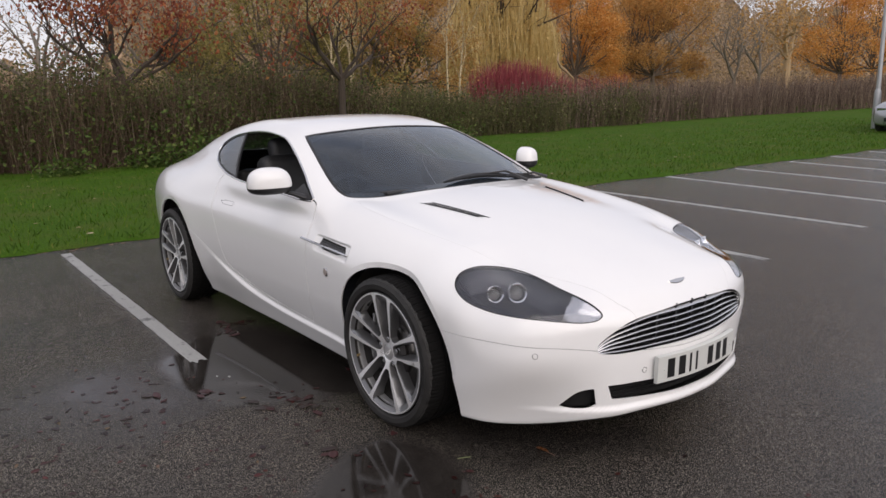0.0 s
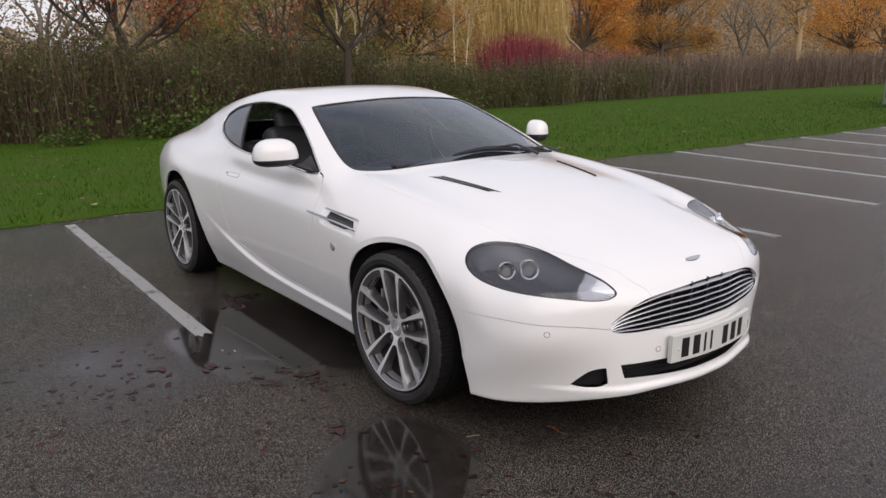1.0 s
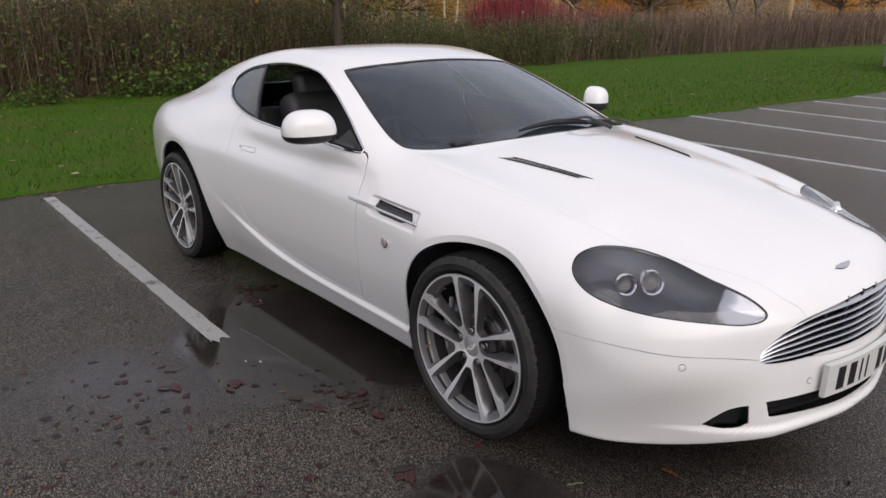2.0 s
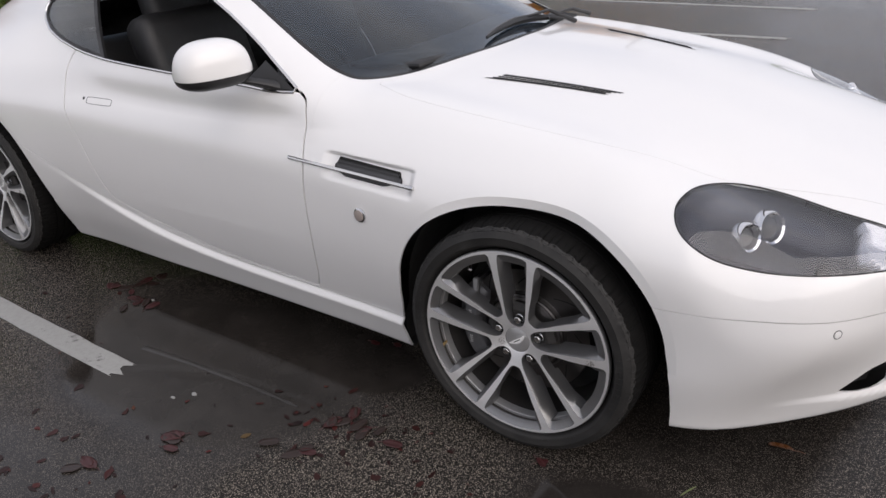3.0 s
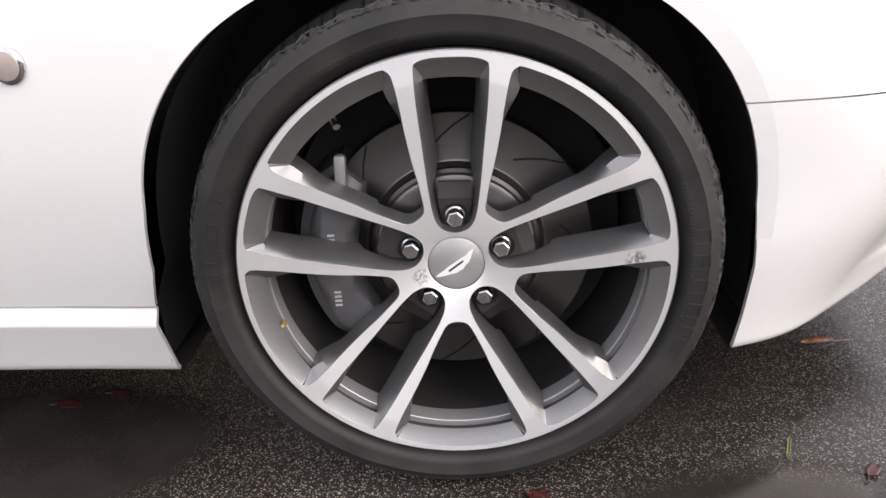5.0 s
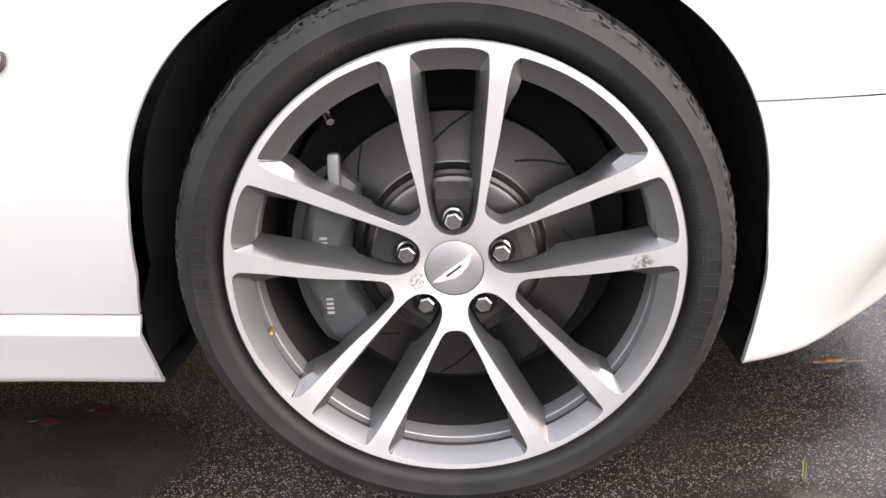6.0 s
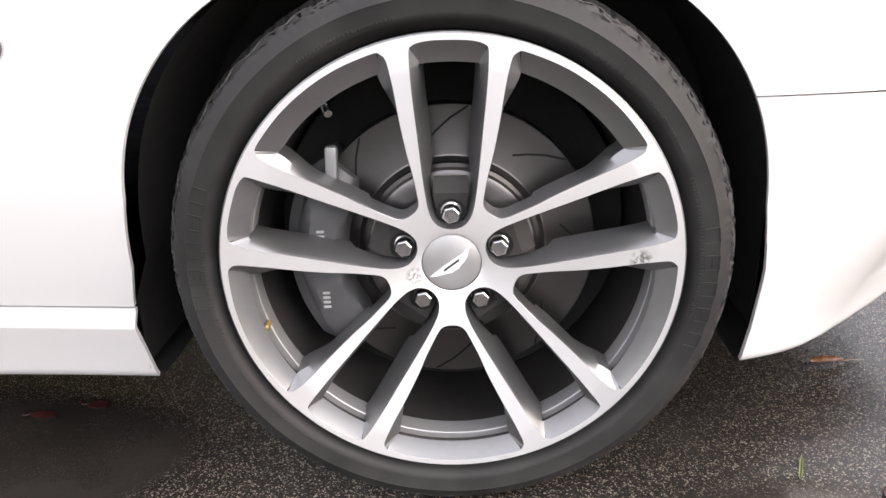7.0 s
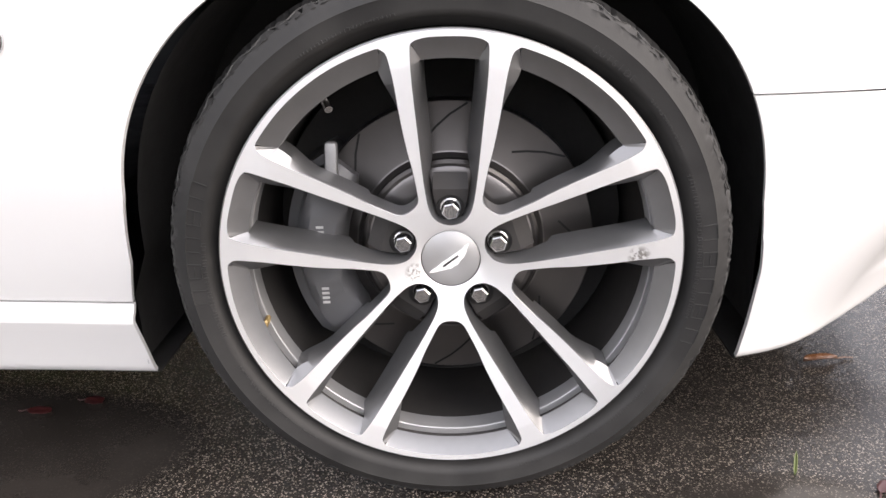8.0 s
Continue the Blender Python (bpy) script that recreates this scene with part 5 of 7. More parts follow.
    # moulded marks on the sidewall, as plain raised bars
    bm = bmesh.new()

    def mark(r, a, high, wide, lift=0.0011):
        y, y1 = (float(np.interp(q, [p[0] for p in side], [p[1] for p in side])) for q in (r, r + 0.004))
        slope = -math.degrees(math.atan2(y1 - y, 0.004))
        box(bm, (high, 0.0014, wide), pose(0, 0, 0, 0, -a, 0) @ pose(r, y - lift + 0.0004, 0, 0, 0, -slope), 0.0003, 1)
    for a0, n, r in ((-20, 5, 0.2985), (158, 5, 0.2985)):
        for i in range(n):
            a = a0 + i * 6.4
            mark(r, a, 0.017, 0.0011, 0.0006), mark(r, a + 3.4, 0.017, 0.0011, 0.0006)
            mark(r + 0.008, a + 1.7, 0.0011, 0.017, 0.0006)
            if i % 2:
                mark(r, a + 1.7, 0.0011, 0.012, 0.0006), mark(r - 0.008, a + 1.7, 0.0011, 0.017, 0.0006)
    for a0, a1, r, high in ((-14, 22, 0.2865, 0.0058), (172, 196, 0.2865, 0.0055), (28, 41, 0.2890, 0.0035), (205, 232, 0.2890, 0.0035), (286, 326, 0.2880, 0.0040), (100, 122, 0.2890, 0.0040)):
        a = a0
        while a < a1:
            mark(r, a, high * random.uniform(0.6, 1.0), 0.0013, 0.0005)
            if random.random() < 0.5:
                mark(r + random.choice((-0.4, 0.0, 0.4)) * high, a + 0.25, 0.0010, 0.0026, 0.0005)
            a += 0.55 + 0.5 * random.random()
    me = bpy.data.meshes.new("sidewall_lettering")
    bm.to_mesh(me), bm.free()
    made["sidewall_lettering"] = (me, RUBBER, "raised marks moulded in the rubber")
    # a zigzag rib round the shoulder, and thin rings
    bm = bmesh.new()
    zig = []
    for i in range(180):
        a, r, y = 2 * i, (0.3262, 0.3262, 0.3292, 0.3292)[i % 4], (-0.1262, -0.1262, -0.1212, -0.1212)[i % 4]
        if math.sin(radians(a)) * 0.33 > -AXLE + 0.012:
            zig.append((r * math.cos(radians(a)), y, r * math.sin(radians(a))))
        elif len(zig) > 1:
            tube(bm, zig, 0.0009, 5)
            zig = []
    tube(bm, zig, 0.0009, 5)
    me = bpy.data.meshes.new("shoulder_rib")
    bm.to_mesh(me), bm.free()
    made["shoulder_rib"] = (me, DUSTY_RUBBER, "dusty zigzag rib on the tyre shoulder")
    return made


def caliper_mesh():
    bm = bmesh.new()
    rows = []
    for a in np.linspace(140, 224, 24):
        e = min(1, min(a - 140, 224 - a) / 12 + 0.2)
        c, s = math.cos(radians(a)), math.sin(radians(a))
        ridge = 0.004 if 160 < a < 176 or 188 < a < 204 else 0.0
        prof = [(0.130, 0.03), (0.130, -0.062), (0.136, -0.076), (0.144, -0.0795 - ridge), (0.176, -0.0795 - ridge), (0.188, -0.074), (0.193, -0.062), (0.206, -0.056), (0.208, 0.05)]
        mid = 0.166
        rows.append([bm.verts.new(((mid + (r - mid) * (0.5 + 0.5 * e)) * c, y * (0.75 + 0.25 * e), (mid + (r - mid) * (0.5 + 0.5 * e)) * s)) for r, y in prof])
    for p, q in zip(rows, rows[1:]):
        for i in range(len(p) - 1):
            bm.faces.new((p[i], p[i + 1], q[i + 1], q[i]))
    bm.faces.new(rows[0]), bm.faces.new(rows[-1][::-1])
    bmesh.ops.recalc_face_normals(bm, faces=bm.faces)
    return bm


WHEEL_PARTS = wheel_meshes()
GROW = Matrix.Diagonal((GROWN, 1.0, GROWN, 1.0))


def new_text(base):
    """The word on the sidewall, letter by letter along the curve."""
    verts, faces = [], []
    for i, letter in enumerate("OUTSIDE"):
        cu = bpy.data.curves.new("letter", "FONT")
        cu.body, cu.size, cu.extrude, cu.align_x, cu.align_y = letter, 0.0105, 0.0005, "CENTER", "CENTER"
        ob = bpy.data.objects.new("letter", cu)
        me = bpy.data.meshes.new_from_object(ob)
        a = 57.0 - 1.6 * i - (0.3 if i > 4 else 0)
        m = pose(0, 0, 0, 0, -a, 0) @ pose(0.2900, -0.1412, 0, 0, 0, 0) @ pose(0, 0, 0, 90, 90, 0)
        o = len(verts)
        verts += [tuple(m @ v.co) for v in me.vertices]
        faces += [tuple(o + k for k in p.vertices) for p in me.polygons]
        bpy.data.objects.remove(ob)
        bpy.data.meshes.remove(me)
        bpy.data.curves.remove(cu)
    me = bpy.data.meshes.new("sidewall_word")
    me.from_pydata(verts, [], faces)
    me.materials.append(RUBBER)
    ob = new("sidewall_word", me)
    ob.parent = base
    return ob


def wheel(place, turn):
    """One wheel with its brake, under the car."""
    m = Matrix.Translation(place) @ pose(0, 0, 0, 0, 0, turn)
    base = None
    for name in ("tyre", "rim_barrel", "inner_barrel", "brake_shield", "spoke_face", "spoke_sides", "rim_step", "centre_cap", "brake_disc", "disc_bell", "valve", "balance_weight", "sidewall_lettering", "shoulder_rib", "cap_badge", "badge_bar"):
        me, mat, label = WHEEL_PARTS[name]
        if not me.materials:
            me.materials.append(mat)
        ob = new(name, me)
        if base is None:
            base = new("wheel")
            base.parent, base.matrix_local = car, m
            tagged(base, "ten-spoke bright alloy wheel with a low tyre")
        ob.parent = base
        if name not in ("tyre", "sidewall_lettering", "shoulder_rib"):
            ob.matrix_local = GROW
        tagged(ob, label, kind="stuff" if name == "sidewall_lettering" else "")
    me, mat, label = WHEEL_PARTS["wheel_bolt"]
    if not me.materials:
        me.materials.append(mat)
    for c in LUGS:
        ob = new("wheel_bolt", me)
        ob.parent = base
        ob.matrix_local = GROW @ pose(0.0575 * math.cos(radians(c)), -0.1020, 0.0575 * math.sin(radians(c)))
        tagged(ob, label)
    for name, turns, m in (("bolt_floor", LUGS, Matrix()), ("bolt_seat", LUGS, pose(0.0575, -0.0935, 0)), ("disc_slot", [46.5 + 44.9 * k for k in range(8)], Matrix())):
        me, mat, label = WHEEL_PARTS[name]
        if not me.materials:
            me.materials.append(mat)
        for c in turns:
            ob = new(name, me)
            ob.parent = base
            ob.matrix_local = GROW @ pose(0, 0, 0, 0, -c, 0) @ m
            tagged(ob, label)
    tagged(new_text(base), "raised word moulded in the rubber")
    part("brake_caliper", caliper_mesh(), CALIPER, base, "grey brake caliper")
    bm = bmesh.new()
    box(bm, (0.015, 0.014, 0.050), pose(-0.1385, -0.078, 0.116, 0, 3, 0), 0.004, 2)
    box(bm, (0.026, 0.012, 0.012), pose(-0.146, -0.077, 0.095, 0, 20, 0), 0.004, 2)
    part("caliper_finger", bm, plain("pale_cast_metal", (0.34, 0.34, 0.34), 0.5, 0.6, 0.2, 60, 0.1) if "pale_cast_metal" not in bpy.data.materials else bpy.data.materials["pale_cast_metal"], base, "pale cast end of the caliper")
    bm = bmesh.new()
    for z0, n in ((0.0175, 4), (-0.064, 4)):
        for i in range(n):
            box(bm, (0.0090, 0.0012, 0.0030), pose(-0.1590, -0.0838, z0 + 0.0063 * i), 0.0, 1)
    tagged(part("caliper_print", bm, LETTER, base, "pale bars printed on the caliper", smooth=False), kind="stuff")


wheel((-0.0154, -0.780, AXLE), 1.35)
wheel((-2.745, -0.780, AXLE), 0)
wheel((-0.0154, 0.780, AXLE), 181.35)
wheel((-2.745, 0.780, AXLE), 180)

# ---- the ground: asphalt, the grass verge, painted bay lines ----
def plane_mesh(name, corners, mat, parent=None):
    bm = bmesh.new()
    bm.faces.new([bm.verts.new(c) for c in corners])
    return part(name, bm, mat, parent, smooth=False)


ground = tagged(plane_mesh("ground", [(-600, -600, 0), (600, -600, 0), (600, 600, 0), (-600, 600, 0)], ASPHALT), "dark wet asphalt of a car park", "ground", kind="structure")
rng = np.random.RandomState(7)


def verge_edge(y):
    """Where the asphalt gives way to the grass, at y."""
    return -5.33 + 0.072 * (y + 1.5) + 0.05 * math.sin(1.7 * y) + 0.035 * math.sin(4.3 * y + 1) + 0.02 * math.sin(11 * y)


bm = bmesh.new()
rows = []
for y in np.concatenate([np.arange(-60, -6, 3.0), np.arange(-6, 24, 0.15), np.arange(24, 200, 6.0)]):
    e = verge_edge(y)
    xs = (e, e - 0.05, e - 0.25, e - 1.0, e - 3, e - 8, -40, -300)
    zs = (0.004, 0.025, 0.04, 0.05, 0.05, 0.06, 0.10, 0.5)
    rows.append([bm.verts.new((x, y, z)) for x, z in zip(xs, zs)])
for a, b in zip(rows, rows[1:]):
    for i in range(len(a) - 1):
        bm.faces.new((a[i], a[i + 1], b[i + 1], b[i]))
verge = tagged(part("grass_verge", bm, TURF, None), "green mown grass verge beside the asphalt", "grass", kind="structure")


def shards(name, base, tip, width, mat, label, category, sides=None):
    """Thin blades or leaves from base to tip points, joined as one."""
    d = tip - base
    up = np.where(np.abs(d[:, 2:3]) > 0.7 * np.linalg.norm(d, axis=1, keepdims=True), np.array([[1.0, 0, 0]]), np.array([[0, 0, 1.0]]))
    side = np.cross(d, up)
    ang = rng.uniform(0, 2 * np.pi, len(d))[:, None]
    other = np.cross(d, side)
    unit = lambda q: q / np.maximum(np.linalg.norm(q, axis=1, keepdims=True), 1e-9)
    w = (unit(side) * np.cos(ang) + unit(other) * np.sin(ang)) * np.reshape(width, (-1, 1)) / 2
    mid = base + d * 0.45
    n = len(base)
    if sides:
        v = np.concatenate([base - w, base + w, tip + w * 0.3, tip - w * 0.3])
        f = np.stack([np.arange(n), np.arange(n) + n, np.arange(n) + 2 * n, np.arange(n) + 3 * n], 1)
    else:
        v = np.concatenate([base, mid - w, tip, mid + w])
        f = np.stack([np.arange(n), np.arange(n) + n, np.arange(n) + 2 * n, np.arange(n) + 3 * n], 1)
    me = bpy.data.meshes.new(name)
    me.from_pydata(v.tolist(), [], f.tolist())
    ob = new(name, me)
    me.materials.append(mat)
    if category:
        tagged(ob, label, category, kind="stuff")
    return ob


def foliage(name, *stops, rough=0.6, thin=0.0):
    """Leaves or stems whose colour varies from piece to piece."""
    n = Nodes(name, stops[0][1], rough)
    pick = n.add("ShaderNodeNewGeometry", "Random Per Island" if False else 8)
    c = n.ramp(pick, *stops)
    n.colour(n.mix(n.ramp(n.noise(1.3, 3), (0.35, 0.0), (0.7, 0.4)), c, tuple(q * 0.7 for q in stops[0][1])))
    n.set(n.p, "Specular IOR Level", 0.2)
    if thin:
        lit = n.add("ShaderNodeBsdfTranslucent", None)
        n.t.links.new(n.p.inputs["Base Color"].links[0].from_socket, lit.inputs["Color"])
        both, out = n.t.nodes.new("ShaderNodeMixShader"), n.t.nodes["Material Output"]
        both.inputs[0].default_value = thin
        n.t.links.new(n.p.outputs[0], both.inputs[1])
        n.t.links.new(lit.outputs[0], both.inputs[2])
        n.t.links.new(both.outputs[0], out.inputs["Surface"])
    return n.m


GRASS = foliage("grass_blades", (0.0, (0.030, 0.072, 0.004)), (0.5, (0.064, 0.138, 0.008)), (0.85, (0.110, 0.205, 0.014)), (1.0, (0.20, 0.19, 0.05)), thin=0.3)
k = 42000
gy = rng.uniform(-7, 27, k) 
gx = np.array([verge_edge(q) for q in gy]) - 0.01 - rng.beta(1.0, 1.6, k) * 9.5
base = np.stack([gx, gy, np.full(k, 0.03)], 1)
tip = base + np.stack([rng.normal(0, 0.025, k), rng.normal(0, 0.025, k), rng.uniform(0.03, 0.085, k)], 1)
shards("grass", base, tip, rng.uniform(0.008, 0.02, k), GRASS, "short green grass blades on the verge", "grass", True)

# painted bay lines, set out from the verge
BAY = [((-1.365, -1.265), (-5.11, -1.20)), ((-0.55, 3.24), (-4.6, 3.42)), ((-0.62, 5.24), (-4.5, 5.50)), ((-0.70, 7.02), (-4.67, 7.56)), ((-1.0, 8.68), (-4.45, 9.24)), ((-1.2, 10.2), (-4.33, 10.88)), ((-1.5, 11.75), (-4.25, 12.30)), ((-1.8, 13.2), (-4.15, 13.75))]
for (x0, y0), (x1, y1) in BAY:
    bm = bmesh.new()
    a, b = Vector((x0, y0, 0)), Vector((x1, y1, 0))
    d = (b - a).normalized()
    n = Vector((-d.y, d.x, 0))
    rows = []
    for i in range(31):
        p = a.lerp(b, i / 30)
        wob = [0.045 + random.uniform(-0.003, 0.003) for _ in range(2)]
        across = [(-wob[0], 0.0005), (-wob[0] + 0.003, 0.004), *((o, 0.004) for o in np.linspace(-0.034, 0.034, 5)), (wob[1] - 0.003, 0.004), (wob[1], 0.0005)]
        # the end by the bay's mouth is broken off unevenly
        rows.append([bm.verts.new(p + d * (random.triangular(-0.03, 0.05, 0.0) if i == 0 else 0.0) + n * o + Vector((0, 0, h if i else h * 0.3))) for o, h in across])
    for r0, r1 in zip(rows, rows[1:]):
        for i in range(len(r0) - 1):
            bm.faces.new((r0[i], r0[i + 1], r1[i + 1], r1[i]))
    tagged(part("bay_line", bm, LINE, None), "worn white painted parking bay line on asphalt", "road marking", group="bay lines", kind="structure")

# what is left of an older line, worn almost away
bm = bmesh.new()
rows = []
for i in range(19):
    f = i / 18
    p = Vector((-1.427, -1.138, 0)).lerp(Vector((-0.68, -1.104, 0)), f) + Vector((0, 0.012 * math.sin(math.pi * f), 0))
    w = 0.013 * (1 - 0.7 * f) + random.uniform(-0.002, 0.002)
    rows.append([bm.verts.new(p + Vector((0.1 * o, o, h))) for o, h in ((-w, 0.0005), (-w * 0.6, 0.003), (w * 0.6, 0.003), (w, 0.0005))])
for r0, r1 in zip(rows, rows[1:]):
    for i in range(3):
        bm.faces.new((r0[i], r0[i + 1], r1[i + 1], r1[i]))
tagged(part("worn_line", bm, plain("worn_grey_paint", (0.032, 0.0295, 0.0275), 0.4, 0, 0.4, 60, 0.4), None), "thin grey remains of an old painted line", "road marking", kind="structure")

# flakes of paint broken off the near bay line
chip = plain("paint_flake", (0.27, 0.27, 0.26), 0.6, 0, 0.2, 90, 0.2)
for x, y, size in ((-1.027, -1.228, 0.015), (-1.074, -1.277, 0.012), (-1.711, -0.898, 0.013)):
    bm = bmesh.new()
    edge = [(size * random.uniform(0.5, 1.0) * math.cos(a), 0.6 * size * random.uniform(0.5, 1.0) * math.sin(a)) for a in np.linspace(0, 2 * math.pi, 8)[:-1]]
    low, high = ([bm.verts.new((x + u * k, y + v * k, z)) for u, v in edge] for k, z in ((1.0, 0.0004), (0.9, 0.0035)))
    bm.faces.new(high)
    for i in range(7):
        bm.faces.new((low[i], low[(i + 1) % 7], high[(i + 1) % 7], high[i]))
    tagged(part("paint_flake", bm, chip, None), "broken white flake of road paint lying on asphalt", "paint flake", group="paint flakes")

# ---- fallen leaves ----
LEAF_RED = foliage("wet_fallen_leaves", (0.0, (0.011, 0.005, 0.005)), (0.5, (0.022, 0.007, 0.006)), (0.8, (0.042, 0.010, 0.008)), (0.95, (0.085, 0.014, 0.012)), (1.0, (0.12, 0.08, 0.03)), rough=0.35)


RED_LEAF = plain("wet_crimson_leaf", (0.046, 0.010, 0.010), 0.45, 0, 0.5, 90, 0.3)


def leaf_mesh(points, size, name, label, mat):
    """Lobed leaves lying almost flat, joined as one."""
    verts, faces = [], []
    shape = [(-0.5, 0), (-0.3, 0.28), (-0.05, 0.33), (0.2, 0.24), (0.55, 0), (0.2, -0.26), (-0.05, -0.30), (-0.3, -0.25)]
    for (x, y), s in zip(points, size):
        a, curl = rng.uniform(0, 2 * np.pi), rng.uniform(0.0, 0.005)
        ca, sa, o = math.cos(a), math.sin(a), len(verts)
        thin = rng.uniform(0.45, 1.15)
        for u, w in shape:
            u, w = u * rng.uniform(0.75, 1.2), w * thin * rng.uniform(0.6, 1.3)
            verts.append((x + s * (u * ca - w * sa), y + s * (u * sa + w * ca), 0.0012 + 0.4 * curl * (abs(w) * 2.2) + rng.uniform(0, 0.0012)))
        verts.append((x, y, 0.0015))
        faces += [(o + i, o + (i + 1) % 8, o + 8) for i in range(8)]
    me = bpy.data.meshes.new(name)
    me.from_pydata(verts, [], faces)
    me.materials.append(mat)
    return tagged(new(name, me), label, "fallen leaves", kind="stuff")


spots = []
for cx, cy, sx, sy, n in ((-0.55, -2.35, 0.55, 0.28, 150), (-0.9, -1.75, 0.35, 0.22, 90), (0.25, -1.55, 0.5, 0.22, 110), (0.85, -1.25, 0.35, 0.2, 60), (1.35, -0.55, 0.4, 0.4, 60), (1.2, -1.7, 0.5, 0.3, 70), (-0.45, -1.12, 0.22, 0.08, 55), (-2.2, -1.75, 0.9, 0.5, 50)):
    spots += list(np.stack([rng.normal(cx, sx, n), rng.normal(cy, sy, n)], 1))
spots += list(np.stack([rng.uniform(-5, 3, 90), rng.uniform(-5, 0.5, 90)], 1))
spots = [p for p in spots if not (p[0] > -3.6 and p[0] < 0.9 and p[1] > -0.92)]
leaf_mesh(spots, rng.uniform(0.012, 0.042, len(spots)), "fallen_leaves", "wet dark red leaves flattened on the asphalt", LEAF_RED)
far = np.stack([np.array([verge_edge(q) for q in np.linspace(-7, 16, 420)]) + rng.normal(0.02, 0.14, 420), np.linspace(-7, 16, 420)], 1)
leaf_mesh(far, rng.uniform(0.03, 0.08, len(far)), "leaf_litter", "brown leaves blown along the verge edge", foliage("brown_litter", (0.0, (0.10, 0.05, 0.02)), (0.6, (0.20, 0.11, 0.04)), (1.0, (0.30, 0.20, 0.08))))
litter = leaf_mesh(np.stack([rng.uniform(-13, -5.6, 260), rng.uniform(-4, 27, 260)], 1), rng.uniform(0.05, 0.10, 260), "lawn_leaves", "pale dry leaves scattered on the grass", foliage("pale_litter", (0.0, (0.22, 0.14, 0.06)), (1.0, (0.42, 0.36, 0.24))))
litter.location.z = 0.075


# single leaves and a grass blade by the front wheel
def single_leaf(name, place, turn, long, wide, curl, mat, label, stalk=0.0):
    """One leaf, creased along its middle and curled at the edge, lying on the ground."""
    bm = bmesh.new()
    rows = []
    for i in range(13):
        f = i / 12
        w = wide / 2 * math.sin(math.pi * f ** 0.8) ** 0.7 * (1 + 0.12 * math.sin(9 * f + 1)) if 0 < i < 12 else 0.0004
        z = 0.003 + curl * math.sin(math.pi * f) * 0.35
        rows.append([bm.verts.new(((f - 0.5) * long, o * w, z + curl * abs(o) ** 1.5)) for o in (-1, -0.5, 0, 0.5, 1)])
    for a, b in zip(rows, rows[1:]):
        for i in range(4):
            bm.faces.new((a[i], a[i + 1], b[i + 1], b[i]))
    if stalk:
        tube(bm, [(long * 0.5, 0, 0.004), (long * 0.5 + stalk * 0.5, 0.003, 0.003), (long * 0.5 + stalk, 0.001, 0.002)], 0.0011, 6)
    ob = part(name, bm, mat, None)
    ob.matrix_world = pose(place[0], place[1], 0, 0, 0, turn)
    mod = ob.modifiers.new("thickness", "SOLIDIFY")
    mod.thickness = 0.0006
    return tagged(ob, label, "leaf")


single_leaf("brown_leaf", (0.612, -0.566), 8, 0.062, 0.020, 0.006, plain("wet_brown_leaf", (0.11, 0.045, 0.018), 0.3, 0, 0.5, 120, 0.3), "curled wet brown leaf on the asphalt", 0.03)
single_leaf("grass_blade", (0.455, -0.850), 66, 0.056, 0.0055, 0.003, plain("cut_grass_green", (0.13, 0.16, 0.055), 0.5, 0, 0.3, 150, 0.2), "short cut green grass blade on wet asphalt")
DARK_LEAF = plain("rotted_brown_leaf", (0.024, 0.013, 0.010), 0.35, 0, 0.5, 90, 0.3)
pick = random.Random(5)
for cx, cy, n in ((-1.88, -0.80, 6), (-1.76, -0.95, 6), (-1.95, -0.92, 5), (-0.66, -0.71, 2), (0.55, -0.90, 1), (-0.50, -1.075, 5), (-0.40, -1.085, 5), (0.05, -0.945, 2), (-0.55, -1.25, 4), (-0.88, -1.40, 4), (-1.02, -1.62, 3), (0.06, -1.24, 3)):
    for k in range(n):
        size = pick.uniform(0.045, 0.075) if n > 2 else pick.uniform(0.03, 0.045)
        at = (cx + pick.gauss(0, 0.035) * (n > 1), cy + pick.gauss(0, 0.022) * (n > 1))
        red = pick.random() < 0.6 or n < 3
        single_leaf("red_leaf" if red else "rotted_leaf", at, pick.uniform(0, 360), size, size * pick.uniform(0.45, 0.7), pick.uniform(0.0008, 0.003), RED_LEAF if red else DARK_LEAF, "wet crimson leaf lying on the asphalt" if red else "dark rotted leaf lying on wet asphalt", 0.015)

# ---- the hedge, scrub and trees beyond the verge ----
def stems(name, n, place, height, lean, width, mat, label, bend=0.0):
    """Upright stalks as thin three-sided rods, joined as one."""
    base = place(n)
    h = height(base)
    tip = base + np.stack([rng.normal(0, lean, n) * h, rng.normal(0, lean, n) * h, h], 1)
    w = rng.uniform(0.6, 1.3, n) * width
    ang = rng.uniform(0, 2 * np.pi, n)
    ring = []
    for end, f in ((base, 1.0), ((base + tip) / 2 + np.stack([rng.normal(0, bend, n), rng.normal(0, bend, n), np.zeros(n)], 1), 0.8), (tip, 0.35)):
        for k in range(3):
            a = ang + k * 2 * np.pi / 3
            ring.append(end + np.stack([np.cos(a) * w * f, np.sin(a) * w * f, np.zeros(n)], 1))
    v = np.concatenate(ring)
    i = np.arange(n)
    f = [np.stack([i + (3 * r + k) * n, i + (3 * r + (k + 1) % 3) * n, i + (3 * r + 3 + (k + 1) % 3) * n, i + (3 * r + 3 + k) * n], 1) for r in (0, 1) for k in range(3)]
    me = bpy.data.meshes.new(name)
    me.from_pydata(v.tolist(), [], np.concatenate(f).tolist())
    me.materials.append(mat)
    tagged(new(name, me), label, "hedge", kind="stuff")
    return base, tip


